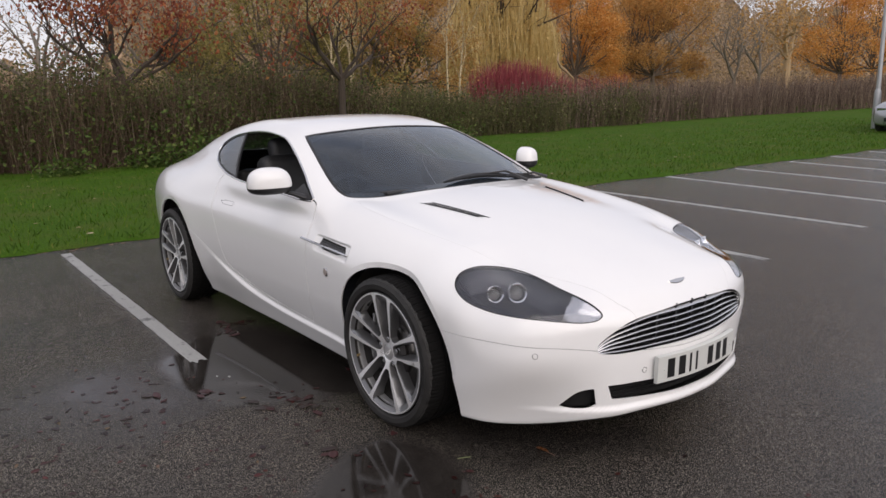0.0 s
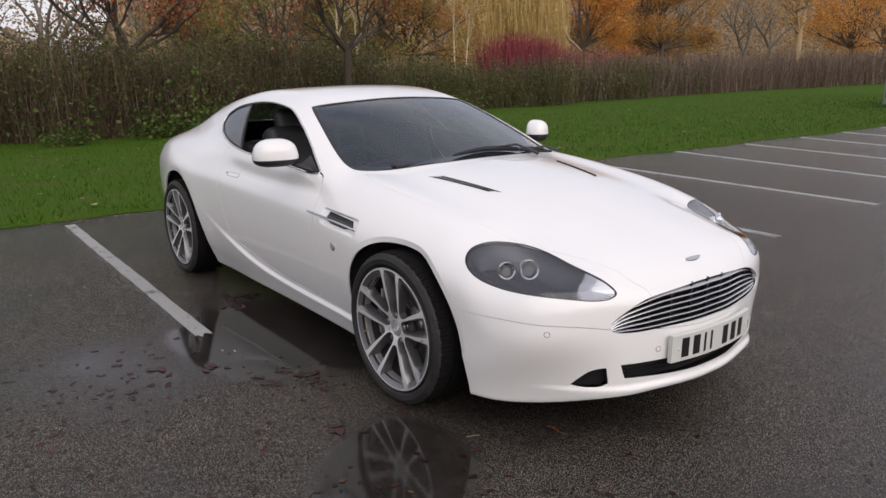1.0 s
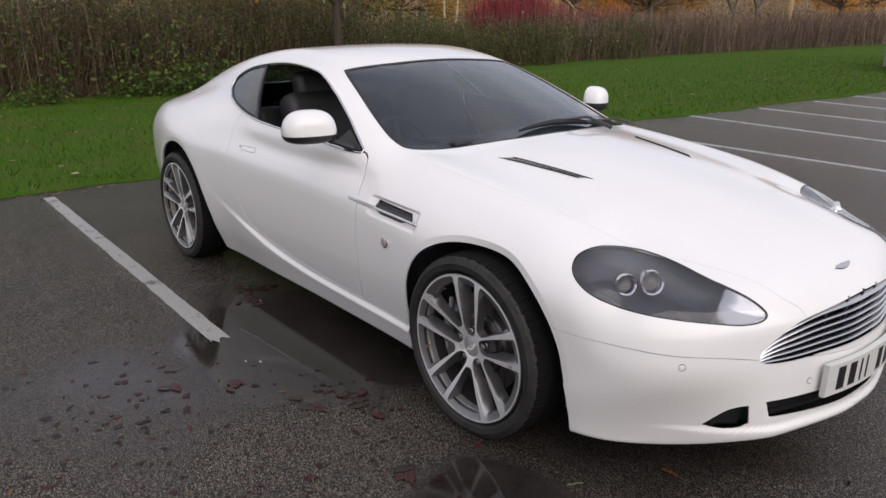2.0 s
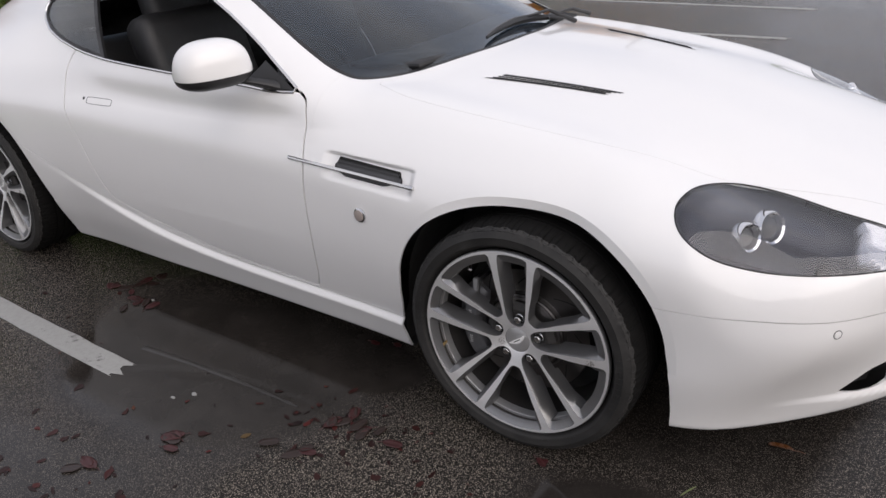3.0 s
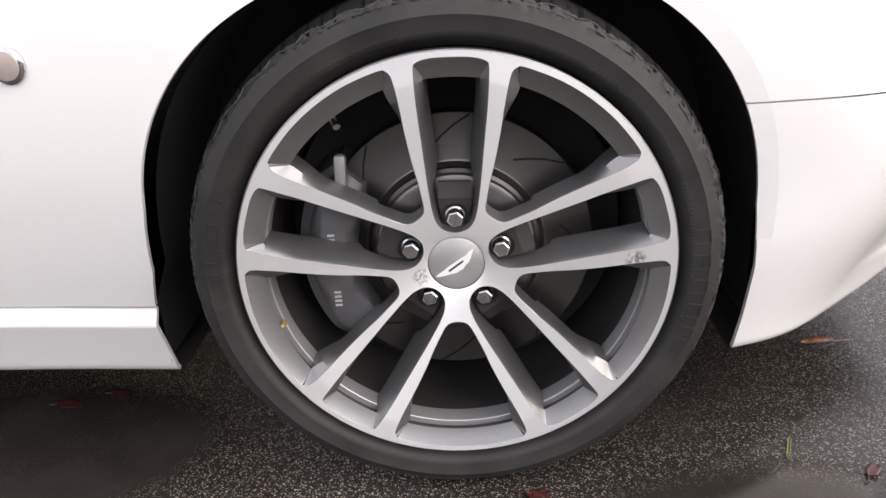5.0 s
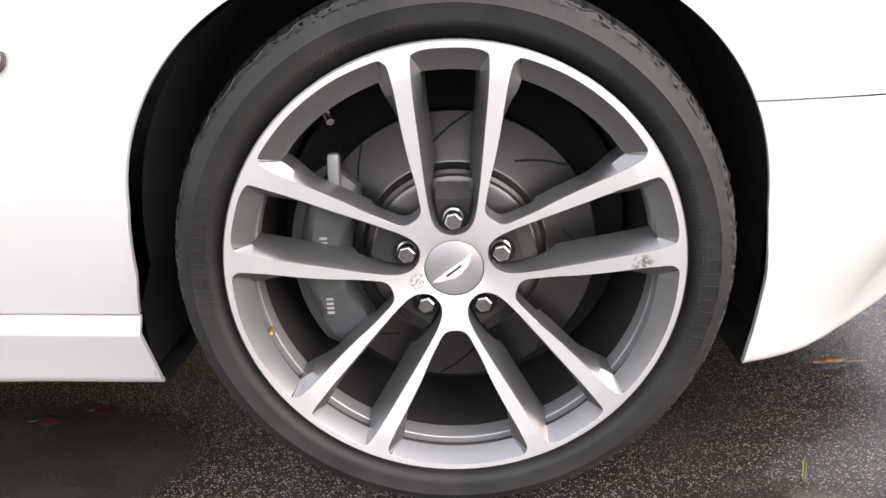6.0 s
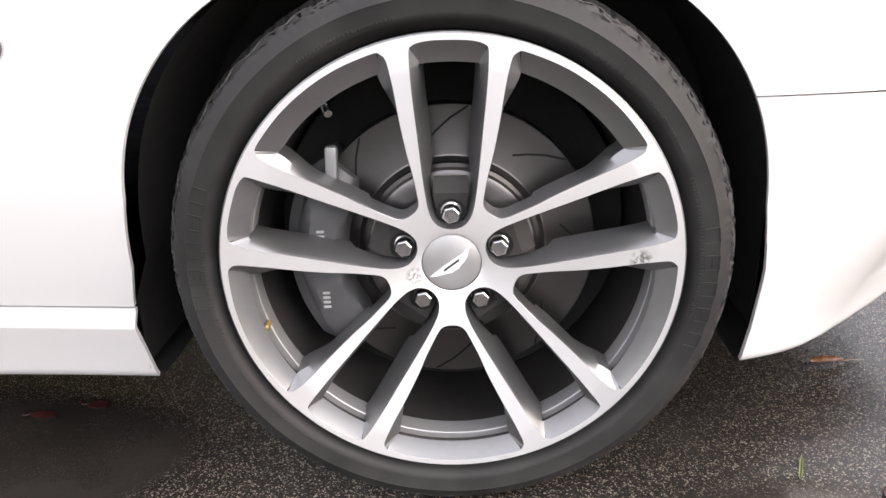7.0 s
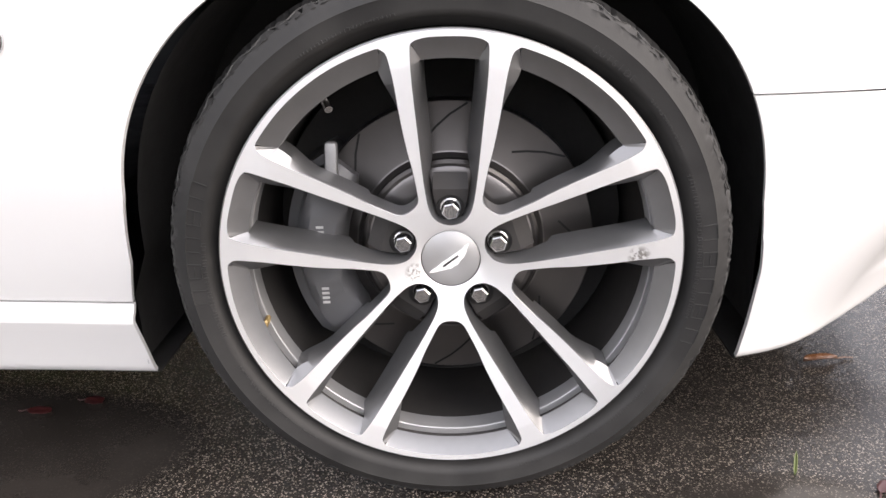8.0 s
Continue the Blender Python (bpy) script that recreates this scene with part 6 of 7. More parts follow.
def leaves(name, centres, size, mat, label, droop=0.0, parent=None, category="foliage"):
    n = len(centres)
    d = rng.normal(0, 1, (n, 3))
    d[:, 2] = d[:, 2] * 0.6 - droop
    d /= np.linalg.norm(d, axis=1, keepdims=True)
    s = rng.uniform(0.6, 1.4, n)[:, None] * size
    ob = shards(name, centres - d * s / 2, centres + d * s / 2, s[:, 0] * 0.62, mat, label, "" if parent is not None else category)
    if parent is not None:
        ob.parent = parent
        tagged(ob, label, kind="stuff")
    return ob


def hedge_front(y):
    return -13.6 - 0.035 * y + 0.02 * np.maximum(y - 18, 0) * 2.0 + 0.35 * np.sin(0.9 * y) + 0.2 * np.sin(2.3 * y + 1)


def bumpy(y, x):
    return 0.5 + 0.28 * np.sin(1.3 * y + 0.7) + 0.2 * np.sin(3.1 * y + x) + 0.15 * np.sin(5.7 * y)


DRY = foliage("dry_stalks", (0.0, (0.054, 0.034, 0.022)), (0.5, (0.120, 0.078, 0.050)), (0.85, (0.204, 0.150, 0.102)), (1.0, (0.360, 0.300, 0.216)))
PURPLE = foliage("purple_brown_stalks", (0.0, (0.075, 0.048, 0.040)), (0.5, (0.165, 0.115, 0.088)), (0.9, (0.29, 0.215, 0.160)), (1.0, (0.46, 0.37, 0.26)))
DULL_GREEN = foliage("dull_hedge_leaves", (0.0, (0.046, 0.062, 0.020)), (0.5, (0.105, 0.130, 0.040)), (0.85, (0.18, 0.195, 0.066)), (1.0, (0.27, 0.24, 0.11)), thin=0.4)
FRESH_GREEN = foliage("bramble_leaves", (0.0, (0.040, 0.075, 0.014)), (0.6, (0.085, 0.135, 0.026)), (1.0, (0.16, 0.19, 0.05)), thin=0.3)
CRIMSON = foliage("dogwood_stems", (0.0, (0.16, 0.022, 0.032)), (0.5, (0.27, 0.045, 0.060)), (1.0, (0.40, 0.12, 0.12)))
STRAW = foliage("straw_strands", (0.0, (0.50, 0.36, 0.14)), (0.5, (0.72, 0.54, 0.22)), (1.0, (0.82, 0.67, 0.36)), thin=0.5)
RUSSET = foliage("russet_leaves", (0.0, (0.20, 0.050, 0.030)), (0.5, (0.33, 0.095, 0.048)), (0.85, (0.44, 0.155, 0.060)), (1.0, (0.50, 0.27, 0.09)), thin=0.4)
ORANGE = foliage("orange_leaves", (0.0, (0.52, 0.22, 0.050)), (0.5, (0.72, 0.34, 0.085)), (0.85, (0.80, 0.43, 0.12)), (1.0, (0.82, 0.56, 0.22)), thin=0.5)
BROWN_LEAF = foliage("brown_autumn_leaves", (0.0, (0.34, 0.18, 0.060)), (0.5, (0.54, 0.30, 0.095)), (1.0, (0.68, 0.42, 0.15)), thin=0.5)
BARK = plain("brown_bark", (0.050, 0.036, 0.026), 0.9, 0, 0.5, 22, 0.8)
MID_BARK = plain("brown_limb_bark", (0.115, 0.085, 0.058), 0.9, 0, 0.4, 22, 0.7)
GREY_BARK = plain("grey_twig_bark", (0.17, 0.145, 0.115), 0.9, 0, 0.4, 22, 0.6)
# bark with the low sun's light put into its pale colour
PALE_BARK = plain("bark_pale_for_sunlight", (0.40, 0.28, 0.15), 0.85, 0, 0.4, 16, 0.6)


def birch_bark():
    n = Nodes("birch_bark", (0.55, 0.52, 0.46), 0.75)
    bands = n.noise(6, 5, at=n.stretched((1.5, 1.5, 7)))
    n.colour(n.mix(n.ramp(bands, (0.56, 0.0), (0.64, 1.0)), (0.50, 0.40, 0.24), (0.09, 0.07, 0.04))).bump(bands, 0.3, 0.01)
    return n.m


BIRCH = birch_bark()

# left stretch: tall dry stalks under dull green tops
left = lambda n: np.stack([hedge_front(q := rng.uniform(-9, 8.0, n)) - rng.beta(1, 1.3, n) * 2.6, q, np.zeros(n)], 1)
tall = lambda b: (1.70 + 0.75 * bumpy(b[:, 1], b[:, 0])) * rng.uniform(0.55, 1.0, len(b)) * (1 - 0.25 * sstep(7, 13, b[:, 1]))
b, t = stems("hedge_stalks", 15500, left, tall, 0.17, 0.0052, DRY, "tall dry brown stalks of an overgrown hedge", 0.05)
f = rng.beta(2.6, 1.2, 68000)[:, None] * 1.06
i = rng.randint(0, len(b), 68000)
leaves("hedge_leaves", b[i] + (t[i] - b[i]) * f + rng.normal(0, 0.11, (68000, 3)), 0.066, DULL_GREEN, "dull green leaves in the top of the hedge")
i = rng.randint(0, len(b), 22000)
leaves("hedge_dead_leaves", b[i] + (t[i] - b[i]) * rng.uniform(0.1, 0.9, (22000, 1)) + rng.normal(0, 0.06, (22000, 3)), 0.055, foliage("withered_leaves", (0.0, (0.05, 0.030, 0.018)), (0.7, (0.12, 0.075, 0.045)), (1.0, (0.24, 0.17, 0.10))), "withered brown leaves among the stalks")
b2, t2 = stems("tangled_stalks", 3500, left, lambda b: rng.uniform(0.5, 1.7, len(b)), 0.55, 0.0045, DRY, "leaning tangled stalks through the hedge", 0.12)
i = rng.randint(0, len(b2), 16000)
leaves("hedge_shoots", b2[i] + (t2[i] - b2[i]) * rng.uniform(0.2, 1.05, (16000, 1)) + rng.normal(0, 0.13, (16000, 3)), 0.08, FRESH_GREEN, "scattered green shoots through the hedge")
# bramble clumps at the foot of the hedge
clump = [(-12.6, 0.3, 0.5), (-12.7, 2.9, 0.9), (-12.5, 3.6, 0.7), (-12.9, 2.0, 0.6), (-12.9, 4.6, 0.6), (-12.8, -2.0, 0.5), (-13.0, 7.5, 0.7), (-13.2, 10.0, 0.8)]
pts = []
for x, y, s in clump:
    n = int(900 * s)
    p = rng.normal(0, 1, (n, 3)) * np.array([0.35, 0.55, 0.28]) * s + np.array([x, y, 0.32 * s])
    pts.append(p[p[:, 2] > 0.03])
n = 1400
streak = np.stack([hedge_front(q := rng.uniform(-4, 6, n)) + 0.1, q, rng.uniform(0.1, 1.5, n)], 1)
keep = np.sin(streak[:, 1] * 2.7) + np.sin(streak[:, 1] * 6.1 + 2) > 0.75
leaves("bramble_leaves", np.concatenate(pts + [streak[keep]]), 0.085, FRESH_GREEN, "fresh green bramble leaves at the hedge foot")
# middle stretch: low green scrub and grasses
mid = lambda n: np.stack([-13.75 - 0.07 * ((q := 6.6 + 17 * rng.beta(1.0, 1.25, n)) - 6.6) - rng.beta(1, 1.2, n) * 2.6 + 0.3 * np.sin(q * 1.4), q, np.zeros(n)], 1)
b, t = stems("scrub_stalks", 7000, mid, lambda b: (1.42 - 0.30 * sstep(8, 13, b[:, 1]) + 0.50 * bumpy(b[:, 1], b[:, 0])) * rng.uniform(0.5, 1.0, len(b)), 0.22, 0.007, foliage("scrub_stalks", (0.0, (0.05, 0.045, 0.02)), (1.0, (0.17, 0.15, 0.07))), "low tangled scrub stalks", 0.06)
i = rng.randint(0, len(b), 34000)
leaves("scrub_leaves", b[i] + (t[i] - b[i]) * rng.uniform(0.15, 1.08, (34000, 1)) + rng.normal(0, 0.09, (34000, 3)), 0.07, DULL_GREEN, "dark green scrub leaves")
# right stretch: purple-brown willowherb
right = lambda n: np.stack([-14.7 + 0.09 * np.maximum((q := 13.0 + 34 * rng.beta(1.25, 1.15, n)) - 26, 0) - rng.beta(1, 1.2, n) * 3.0, q, np.zeros(n)], 1)
b, t = stems("willowherb", 16000, right, lambda b: (1.40 + 0.55 * bumpy(b[:, 1], b[:, 0])) * rng.uniform(0.45, 1.0, len(b)), 0.15, 0.0075, PURPLE, "dead purple-brown willowherb stalks", 0.04)
i = rng.randint(0, len(b), 12000)
leaves("willowherb_fluff", b[i] + (t[i] - b[i]) * rng.uniform(0.4, 1.03, (12000, 1)) + rng.normal(0, 0.06, (12000, 3)), 0.075, PURPLE, "withered leaves on the willowherb")
i = rng.randint(0, len(b), 2500)
p = b[i] + np.array([0.5, 0, 0]) * rng.uniform(0, 1, (2500, 1))
p[:, 2] = rng.uniform(0.03, 0.35, 2500)
leaves("verge_weeds", p, 0.08, FRESH_GREEN, "green weeds at the foot of the stalks")

# red dogwood thicket
def thicket(n):
    a, r = rng.uniform(0, 2 * np.pi, n), np.sqrt(rng.uniform(0, 1, n))
    return np.stack([-16.8 + 0.9 * r * np.cos(a), 15.9 + 2.2 * r * np.sin(a), np.full(n, 0.2)], 1)


b, t = stems("dogwood_thicket", 2600, thicket, lambda b: 2.25 * (1 - 0.28 * ((b[:, 1] - 15.6) / 2.2) ** 2) * rng.uniform(0.6, 1.0, len(b)), 0.10, 0.009, CRIMSON, "crimson-stemmed dogwood thicket", 0.03)
b2, t2 = stems("dogwood_outlier", 500, lambda n: np.stack([-17 + rng.normal(0, 0.4, n), rng.uniform(18.3, 22, n), np.full(n, 0.2)], 1), lambda b: rng.uniform(1.0, 1.75, len(b)), 0.12, 0.009, CRIMSON, "low red dogwood shoots", 0.03)


class Growth:
    """A tree grown from its foot: tapered limbs in one mesh, and the ends from which leaves hang."""

    def __init__(self, seed):
        self.r = random.Random(seed)
        self.bm, self.ends = bmesh.new(), []

    def limb(self, p, d, length, radius, depth, spread, rise, bend, kids, shrink, sides=6):
        r = self.r
        steps = 5 if depth > 1 else 3
        path, radii = [Vector(p)], [radius]
        q, way = Vector(p), Vector(d).normalized()
        for i in range(steps):
            way = (way + Vector((r.gauss(0, bend), r.gauss(0, bend), r.gauss(0, bend) + rise))).normalized()
            q = q + way * (length / steps)
            path.append(q.copy()), radii.append(radius * (1 - 0.42 * (i + 1) / steps) if depth else radius * (1 - 0.8 * (i + 1) / steps))
        tube(self.bm, path, radii, sides if depth > 1 else (4 if depth else 3))
        if depth <= 1:
            self.ends += [path[-1], path[-2], path[len(path) // 2]]
        if depth == 0:
            return
        for k in range(kids):
            f = 0.35 + 0.65 * (k + 1) / kids
            i = min(int(f * steps), steps)
            a = r.uniform(0, 2 * math.pi)
            turn = Vector((math.cos(a), math.sin(a), r.uniform(-0.2, 0.6)))
            self.limb(path[i], way * (1 - spread) + turn * spread, length * shrink * r.uniform(0.75, 1.2), radii[i] * r.uniform(0.5, 0.7), depth - 1, spread, rise, bend * 1.15, kids, shrink, sides)


def tree(name, label, place, height, radius, bark, seed, forks, depth=4, spread=0.5, rise=0.03, bend=0.14, kids=3, shrink=0.62, leaf=None, leaf_n=0, leaf_size=0.1, scatter=0.35, droop=0.4, first=None, group=""):
    """A tree with a trunk of its own height, main limbs along forks, twigs, and a loose crown."""
    whole = thing(name, label, "tree", place, group)
    g = Growth(seed)
    trunk_top = Vector((0, 0, height))
    mid = Vector((g.r.gauss(0, 0.04), g.r.gauss(0, 0.04), height * 0.5))
    tube(g.bm, [Vector((0, 0, -0.05)), Vector((0, 0, 0.15)), mid, trunk_top], [radius * 1.35, radius * 1.08, radius, radius * 0.9], 9)
    for d, length, f in forks:
        g.limb(trunk_top - Vector((0, 0, 0.05)), d, length, radius * f, depth, spread, rise, bend, kids, shrink)
    ends = np.array([list(e) for e in g.ends])
    part("trunk", g.bm, bark, whole)
    if leaf:
        i = rng.randint(0, len(ends), leaf_n)
        leaves("crown", ends[i] + rng.normal(0, scatter, (leaf_n, 3)), leaf_size, leaf, "loose autumn leaves", droop, whole)
    return whole


# the red-leaved cherry trees in and behind the hedge
tree("cherry_tree", "small cherry tree with hanging dark red leaves behind the hedge", (-14.6, 2.05, 0), 1.75, 0.10, BARK, 3,
     [((-0.2, -0.5, 0.9), 1.5, 0.7), ((0.1, 0.9, 0.75), 1.5, 0.7), ((0.2, -0.9, 0.35), 1.5, 0.5), ((-0.3, 0.15, 1.0), 1.5, 0.6), ((0.1, -1.0, 0.65), 1.8, 0.5), ((0.2, 1.0, 0.4), 1.5, 0.45)], 4, 0.5, 0.02, 0.16, 3, 0.66, RUSSET, 3600, 0.085, 0.22, 1.6)
tree("cherry_tree", "bare-limbed young cherry tree with few red leaves by the hedge", (-12.6, 6.28, 0), 1.78, 0.085, BARK, 11,
     [((0.1, -0.75, 0.85), 1.5, 0.75), ((0.0, 0.95, 0.62), 1.6, 0.6), ((-0.2, 0.1, 1.0), 1.5, 0.6), ((0.3, 0.35, 0.95), 1.3, 0.5), ((0.0, -0.9, 0.6), 1.2, 0.4)], 4, 0.42, 0.035, 0.13, 3, 0.66, RUSSET, 1100, 0.085, 0.18, 1.4)
# birches: slim white stems
for y, x, h, lean, seed in ((8.05, -16.2, 3.2, 0.02, 21), (8.85, -16.3, 2.6, -0.05, 22), (12.18, -16.2, 3.4, 0.01, 23), (12.55, -16.25, 2.9, 0.12, 24)):
    whole = thing("birch_tree", "slim white-barked birch with bare twigs", "tree", (x, y, 0), "birches")
    g = Growth(seed)
    top = Vector((0, lean * h, h))
    tube(g.bm, [Vector((0, 0, -0.05)), Vector((0.02, lean * h * 0.35, h * 0.4)), Vector((-0.02, lean * h * 0.7, h * 0.7)), top], [0.036, 0.032, 0.028, 0.022], 8)
    for k in range(6):
        a = g.r.uniform(0, 6.28)
        g.limb(top * (0.6 + 0.08 * k), (0.35 * math.cos(a), 0.35 * math.sin(a), 1.0), 1.5, 0.011, 3, 0.4, -0.02, 0.12, 3, 0.6, 5)
    part("trunk", g.bm, BIRCH, whole)
    e = np.array([list(q) for q in g.ends])
    i = rng.randint(0, len(e), 500)
    leaves("crown", e[i] + rng.normal(0, 0.15, (500, 3)), 0.06, BROWN_LEAF, "sparse brown leaves", 0.5, whole)

# yellow weeping willow
willow = thing("weeping_willow", "tall weeping willow with straw-yellow hanging strands", "tree", (-22.5, 20.2, 0))
g = Growth(31)
tube(g.bm, [(0, 0, -0.05), (0.05, 0.02, 1.5), (0, 0.1, 3.0)], [0.34, 0.28, 0.24], 10)
for k in range(9):
    a = k * 0.7
    g.limb((0, 0.1, 2.8), (0.6 * math.cos(a), 0.75 * math.sin(a), 1.0), 2.6, 0.12, 2, 0.4, 0.02, 0.12, 3, 0.7, 6)
part("trunk", g.bm, BARK, willow)
n = 3400
a, r = rng.uniform(0, 2 * np.pi, n), np.sqrt(rng.uniform(0.02, 1, n))
topz = 7.2 * np.sqrt(1.02 - 0.75 * r * r) * rng.uniform(0.62, 1.0, n)
base = np.stack([2.3 * r * np.cos(a), 2.9 * r * np.sin(a), topz], 1)
drop = rng.uniform(0.9, 2.6, n)
tipv = base + np.stack([rng.normal(0, 0.12, n), rng.normal(0, 0.12, n), -np.minimum(drop, topz - 1.6)], 1)
ob = shards("hanging_foliage", base, tipv, rng.uniform(0.018, 0.035, n), STRAW, "", "", True)
ob.parent = willow
tagged(ob, "hanging yellow strands", kind="stuff")
i = rng.randint(0, n, 8000)
leaves("crown", base[i] + (tipv[i] - base[i]) * rng.uniform(0, 1, (8000, 1)) + rng.normal(0, 0.03, (8000, 3)), 0.11, STRAW, "narrow straw-yellow leaves", 2.5, willow)


def round_tree(label, place, half, height, leaf, seed, n_leaf, leaf_size=0.16, low=0.6, bark=MID_BARK, lobes=26):
    """A broad tree: limbs, and leaves in many uneven lobes with gaps between them."""
    whole = thing("autumn_tree", label, "tree", place, "autumn trees")
    g = Growth(seed)
    tube(g.bm, [(0, 0, -0.05), (0.03, 0, height * 0.18), (0, 0.05, height * 0.34)], [0.17, 0.13, 0.11], 8)
    centres = []
    for k in range(lobes):
        a, u = g.r.uniform(0, 6.28), g.r.uniform(0.15, 1.0)
        rr = half * math.sqrt(max(0.05, 1 - (2 * u - 0.9) ** 2 * 0.8)) * g.r.uniform(0.45, 0.95)
        c = Vector((rr * math.cos(a), rr * math.sin(a), low + (height - low) * u))
        centres.append(c)
        start = Vector((0, 0, height * 0.3))
        g.limb(start, (c - start), (c - start).length, 0.042, 1, 0.5, 0.02, 0.12, 5, 0.4, 5)
    part("trunk", g.bm, bark, whole)
    cs = np.array([list(c) for c in centres])
    i = rng.randint(0, lobes, n_leaf)
    q = rng.normal(0, 1, (n_leaf, 3))
    q /= np.linalg.norm(q, axis=1, keepdims=True)
    p = cs[i] + q * (rng.uniform(0.25, 1.0, n_leaf)[:, None] ** 0.6) * np.array([0.40, 0.40, 0.30]) * half * (0.6 + 0.5 * np.sin(i * 1.7)[:, None] ** 2)
    gap = np.sin(p[:, 0] * 3.1 + seed) + np.sin(p[:, 1] * 3.7) + np.sin(p[:, 2] * 4.3 + 1)
    p = p[(gap > -1.1) & (p[:, 2] > 0.35)]
    leaves("crown", p, leaf_size, leaf, "uneven crown of small leaves", 0.5, whole)
    return whole


round_tree("broad oak with orange-brown leaves beyond the scrub", (-24, 26.6, 0), 3.0, 6.6, ORANGE, 41, 30000, 0.095)
round_tree("dense rust-brown hornbeam with a round crown", (-24, 33.0, 0), 3.6, 6.4, BROWN_LEAF, 42, 38000, 0.10)
round_tree("orange-topped beech behind the brown hornbeam", (-26, 33.6, 0), 3.6, 7.6, ORANGE, 43, 26000, 0.10, 3.0)
round_tree("orange-leaved maple at the far end of the verge", (-17.5, 41.2, 0), 2.9, 6.0, ORANGE, 44, 15000, 0.10, 1.0)
round_tree("sparse orange maple at the end of the car park", (-18, 46.5, 0), 3.0, 6.5, ORANGE, 45, 15000, 0.10, 0.8)
round_tree("olive-brown thicket tree behind the hedge", (-19, 12.5, 0), 2.6, 5.6, BROWN_LEAF, 46, 15000, 0.09, 0.8)
round_tree("olive-green sallow behind the hedge", (-18.5, 7.4, 0), 2.7, 4.6, foliage("sallow_leaves", (0.0, (0.17, 0.155, 0.050)), (0.5, (0.31, 0.265, 0.085)), (1.0, (0.50, 0.39, 0.14)), thin=0.5), 47, 22000, 0.075, 0.7)
round_tree("olive-green sallow behind the hedge", (-18.5, 10.4, 0), 2.4, 4.0, bpy.data.materials["sallow_leaves"], 48, 20000, 0.075, 0.6)
round_tree("olive-green sallow behind the hedge", (-17.5, 4.4, 0), 1.9, 3.2, bpy.data.materials["sallow_leaves"], 49, 9000, 0.075, 0.6)

# the gnarled tree, its bark coloured pale for the sun on the trunk
tree("ivy_tree", "gnarled tree with bare limbs, its bark coloured pale for sunlight", (-16, 32.6, 0), 2.5, 0.19, PALE_BARK, 61,
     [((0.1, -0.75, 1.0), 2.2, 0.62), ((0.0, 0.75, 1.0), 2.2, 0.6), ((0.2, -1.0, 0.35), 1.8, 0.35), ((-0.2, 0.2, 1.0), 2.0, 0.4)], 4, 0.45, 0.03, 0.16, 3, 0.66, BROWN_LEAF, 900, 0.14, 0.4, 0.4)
# a curved branch standing out of the dogwood, coloured pale for sunlight
bm = bmesh.new()
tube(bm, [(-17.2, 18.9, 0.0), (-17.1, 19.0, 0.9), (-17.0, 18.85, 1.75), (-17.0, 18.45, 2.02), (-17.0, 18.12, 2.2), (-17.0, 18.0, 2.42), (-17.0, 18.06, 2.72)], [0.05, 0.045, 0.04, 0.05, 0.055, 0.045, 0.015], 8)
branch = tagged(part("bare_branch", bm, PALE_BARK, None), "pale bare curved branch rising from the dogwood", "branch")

# bare grey-brown trees filling the distance
k = 0
for x, y, h, s in ((-20, -2.5, 2.4, 1.0), (-21, 1.5, 2.6, 1.0), (-19.5, 4.8, 2.2, 0.9), (-22, 6.5, 3.0, 1.1), (-24, 11, 3, 1.1), (-26, 15, 3.2, 1.2), (-30, 22, 3.4, 1.3), (-32, 29, 3.4, 1.3), (-27, 39, 3.2, 1.2), (-22, 38, 2.8, 1.1), (-25, 46, 3.2, 1.2), (-22, 52, 3.2, 1.2)):
    k += 1
    tree("bare_tree", "bare grey-brown tree with fine twigs", (x, y, 0), h * 0.6, 0.11 * s, GREY_BARK, 70 + k,
         [((0.1, -0.6, 1.0), 2.2 * s, 0.7), ((0.0, 0.65, 1.0), 2.2 * s, 0.7), ((-0.3, 0.0, 1.0), 2.4 * s, 0.7), ((0.4, 0.3, 0.9), 2.0 * s, 0.6)], 4, 0.42, 0.02, 0.13, 3, 0.68,
         BROWN_LEAF if k % 3 else RUSSET, 260, 0.11, 0.3, 0.5, group="bare trees")

# far woods behind everything: thin on the open side, tall and close-grown further along
n = 170000
y = rng.uniform(-45, 110, n)
x = -33 - rng.uniform(0, 12, n) - 0.04 * y
h = 3.6 + 10.5 * sstep(8.5, 13.0, y + rng.normal(0, 0.6, n)) + 1.5 * np.sin(y * 0.31) + 0.9 * np.sin(y * 0.83)
z = rng.beta(1.0, 1.25, n) * h
keep = (y > 8.5) | (rng.uniform(0, 1, n) < 0.45)
x, y, z, n = x[keep], y[keep], z[keep], int(keep.sum())
leaves("far_woods", np.stack([x, y, z], 1), 0.19, foliage("far_twigs", (0.0, (0.23, 0.17, 0.115)), (0.6, (0.42, 0.29, 0.17)), (1.0, (0.60, 0.40, 0.18)), thin=0.45), "distant brown autumn woodland")

# the wooded skyline behind it
bm = bmesh.new()
rows = []
for y in np.arange(-60, 170, 0.5):
    top = 2.2 + 9.5 * float(sstep(9, 14, y)) + 0.9 * math.sin(y * 0.37) + 0.7 * math.sin(y * 1.13 + 1) + 0.5 * math.sin(y * 2.9) + random.uniform(-0.4, 0.4)
    rows.append([bm.verts.new((-50 - 0.04 * y + 0.9 * math.sin(0.9 * y + 1.7 * z) - 0.15 * z, y, z)) for z in (0, top * 0.3, top * 0.6, top * 0.85, top)])
for p, q in zip(rows, rows[1:]):
    for k in range(4):
        bm.faces.new((p[k], p[k + 1], q[k + 1], q[k]))
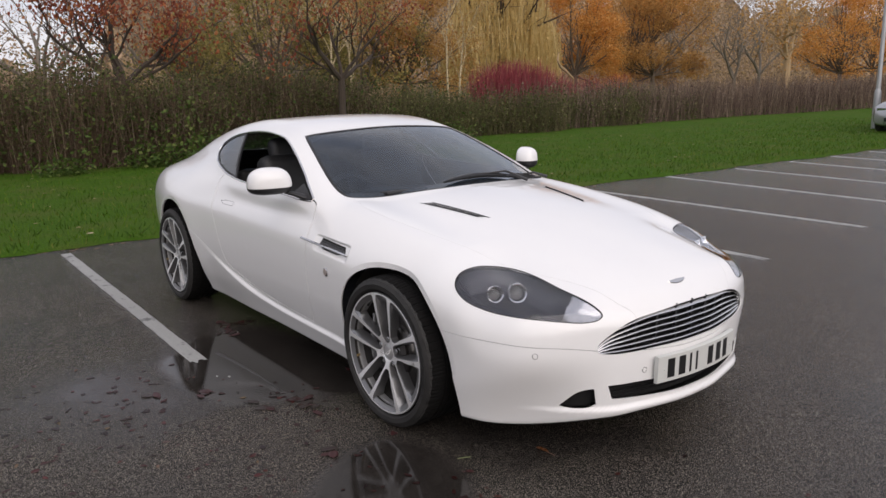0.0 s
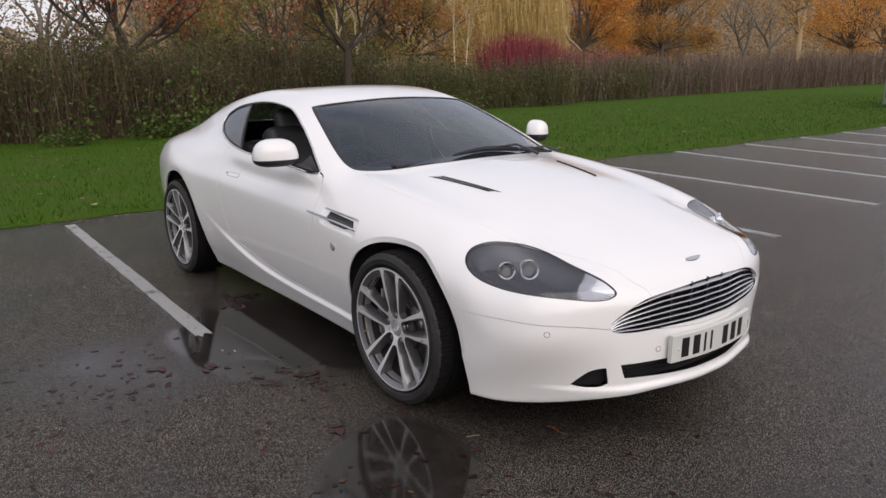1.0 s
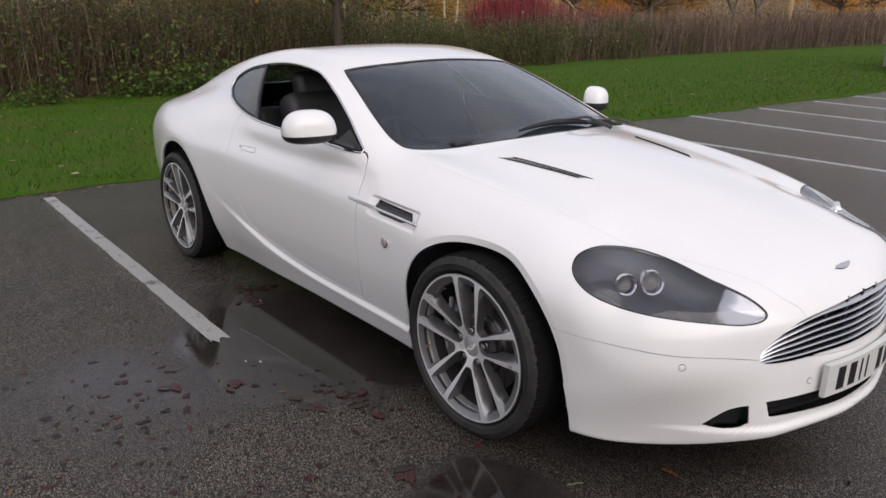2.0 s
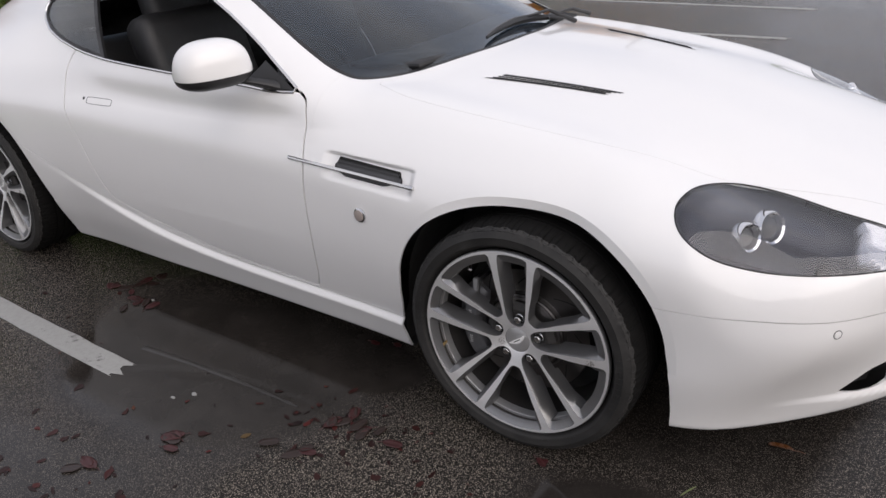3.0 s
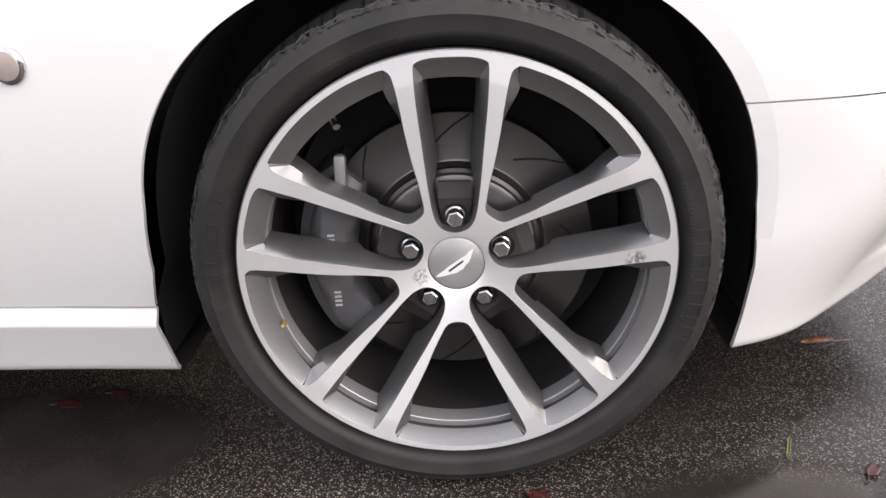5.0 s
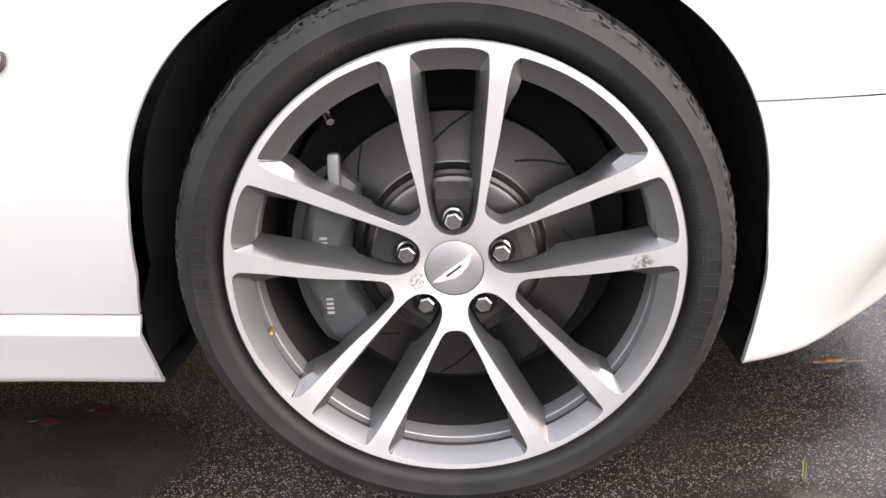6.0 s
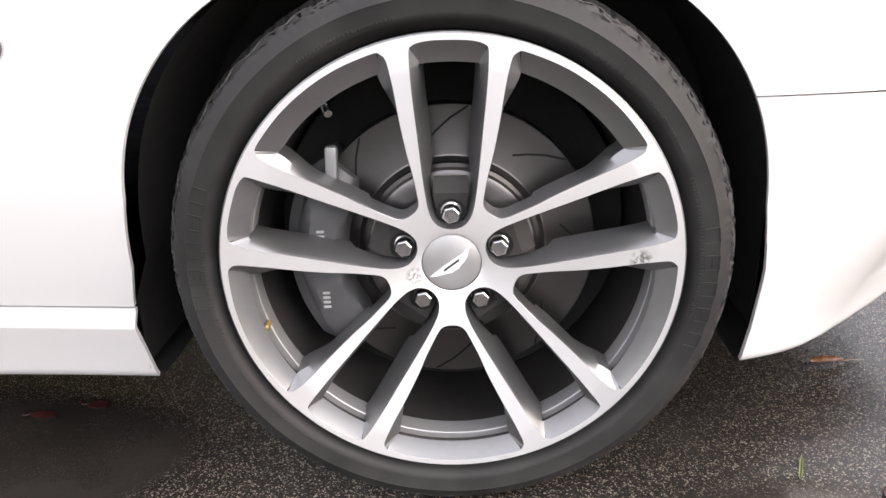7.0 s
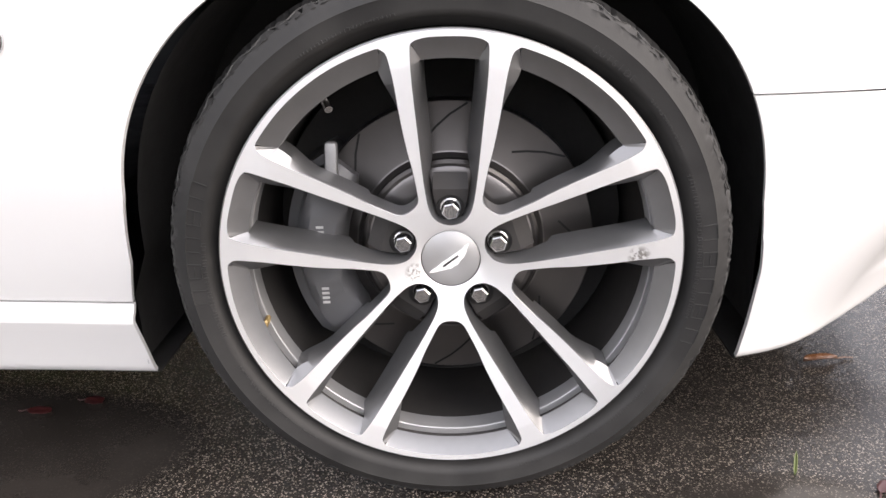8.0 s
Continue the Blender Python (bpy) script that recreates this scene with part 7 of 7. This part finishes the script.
n = Nodes("distant_woodland", (0.17, 0.12, 0.08), 1.0, Specular_IOR_Level=0.0)
n.colour(n.mix(n.ramp(n.noise(1.6, 8, 0.7, at=n.stretched((1, 1, 0.45))), (0.38, 0.0), (0.62, 1.0)), (0.20, 0.15, 0.11), (0.50, 0.36, 0.24)))
tagged(part("backdrop_woodland", bm, n.m, None), "distant brown woodland skyline", "woodland", kind="structure")
# woods on the open side of the car park, behind the camera
n = 14000
a = rng.uniform(-2.2, 0.75, n)
d = rng.uniform(62, 72, n)
z = rng.beta(1.2, 1.5, n) * (8.5 + 2.5 * np.sin(a * 17) + 1.5 * np.sin(a * 41))
leaves("tree_belt", np.stack([d * np.cos(a), d * np.sin(a), z], 1), 1.5, foliage("bare_belt_twigs", (0.0, (0.045, 0.036, 0.028)), (0.6, (0.085, 0.066, 0.048)), (1.0, (0.15, 0.11, 0.07))), "belt of bare brown trees round the car park")

# ---- lamp post and the other parked car ----
GALV = plain("galvanised_steel", (0.42, 0.43, 0.44), 0.5, 0.6, 0.15, 30, 0.1)
post = thing("lamp_post", "tall slim galvanised steel lamp post on the verge", "lamp post", (-6.95, 20.66, 0))
bm = bmesh.new()
lathe(bm, [(0.095, 0.0), (0.095, 1.05), (0.085, 1.12), (0.062, 1.18)], 20, pose(0, 0, 0, 90, 0, 0))
part("base_sleeve", bm, GALV, post)
bm = bmesh.new()
lathe(bm, [(0.062, 1.12), (0.055, 3.0), (0.045, 6.0)], 20, pose(0, 0, 0, 90, 0, 0))
part("pole", bm, GALV, post)
bm = bmesh.new()
box(bm, (0.62, 0.24, 0.12), pose(0.28, 0, 6.05), 0.04)
part("lantern", bm, GALV, post)

SILVER = plain("silver_car_paint", (0.40, 0.41, 0.43), 0.3, 0.6, 0.08, 20, 0.02, Coat_Weight=1.0)
other = thing("hatchback", "silver hatchback parked at the end of the bays", "car", (-5.55, 19.75, 0))
bm = bmesh.new()
rows = []
for y, w, z0, z1 in ((-0.88, 0.55, 0.34, 0.52), (-0.84, 0.72, 0.26, 0.68), (-0.70, 0.80, 0.20, 0.82), (-0.2, 0.85, 0.18, 0.92), (0.6, 0.86, 0.18, 0.95), (1.6, 0.86, 0.18, 0.97), (2.6, 0.84, 0.2, 0.97), (2.95, 0.78, 0.25, 0.92), (3.05, 0.6, 0.4, 0.8)):
    ring = []
    for a in np.linspace(0, 2 * math.pi, 25)[:-1]:
        c, s = math.cos(a), math.sin(a)
        ring.append(bm.verts.new((math.copysign(abs(c) ** 0.45, c) * w, y, (z0 + z1) / 2 + math.copysign(abs(s) ** 0.45, s) * (z1 - z0) / 2)))
    rows.append(ring)
for p, q in zip(rows, rows[1:]):
    for i in range(24):
        bm.faces.new((p[i], p[(i + 1) % 24], q[(i + 1) % 24], q[i]))
bm.faces.new(rows[0]), bm.faces.new(rows[-1][::-1])
part("body", bm, SILVER, other)
bm = bmesh.new()
rows = []
for y, w, z1 in ((0.0, 0.74, 0.90), (0.5, 0.70, 1.22), (0.9, 0.64, 1.42), (1.8, 0.63, 1.46), (2.5, 0.62, 1.38), (2.9, 0.70, 0.95)):
    rows.append([bm.verts.new((x, y, z)) for x, z in ((-w - 0.06, 0.86), (-w, z1 - 0.08), (-w * 0.8, z1), (w * 0.8, z1), (w, z1 - 0.08), (w + 0.06, 0.86))])
for p, q in zip(rows, rows[1:]):
    for i in range(5):
        bm.faces.new((p[i], p[i + 1], q[i + 1], q[i]))
part("cabin", bm, plain("dark_car_glass", (0.03, 0.035, 0.04), 0.08, 0, 0.1, 20, 0.0), other, "dark glazed cabin")
for x in (-0.78, 0.78):
    for y in (-0.10, 2.35):
        bm = bmesh.new()
        lathe(bm, [(0.17, -0.09), (0.29, -0.10), (0.315, -0.07), (0.315, 0.07), (0.29, 0.10), (0.17, 0.09)], 32, pose(x, y, 0.315, 0, 0, 90), True)
        w = part("wheel", bm, RUBBER, other, "black tyre")
        bm = bmesh.new()
        lathe(bm, [(0.0004, -0.06), (0.10, -0.075), (0.185, -0.085), (0.185, 0.085), (0.10, 0.075), (0.0004, 0.06)], 32, pose(x, y, 0.315, 0, 0, 90))
        part("rim", bm, GALV, w, "silver rim")
for x in (-0.55, 0.55):
    bm = bmesh.new()
    box(bm, (0.26, 0.10, 0.13), pose(x, -0.80, 0.66, 20, 0, 0), 0.04)
    part("headlight", bm, LAMP_CLEAR, other, "clear headlight")
bm = bmesh.new()
box(bm, (0.9, 0.03, 0.10), pose(0, -0.885, 0.40), 0.01)
part("bumper_grille", bm, BLACK_TRIM, other, "black grille")
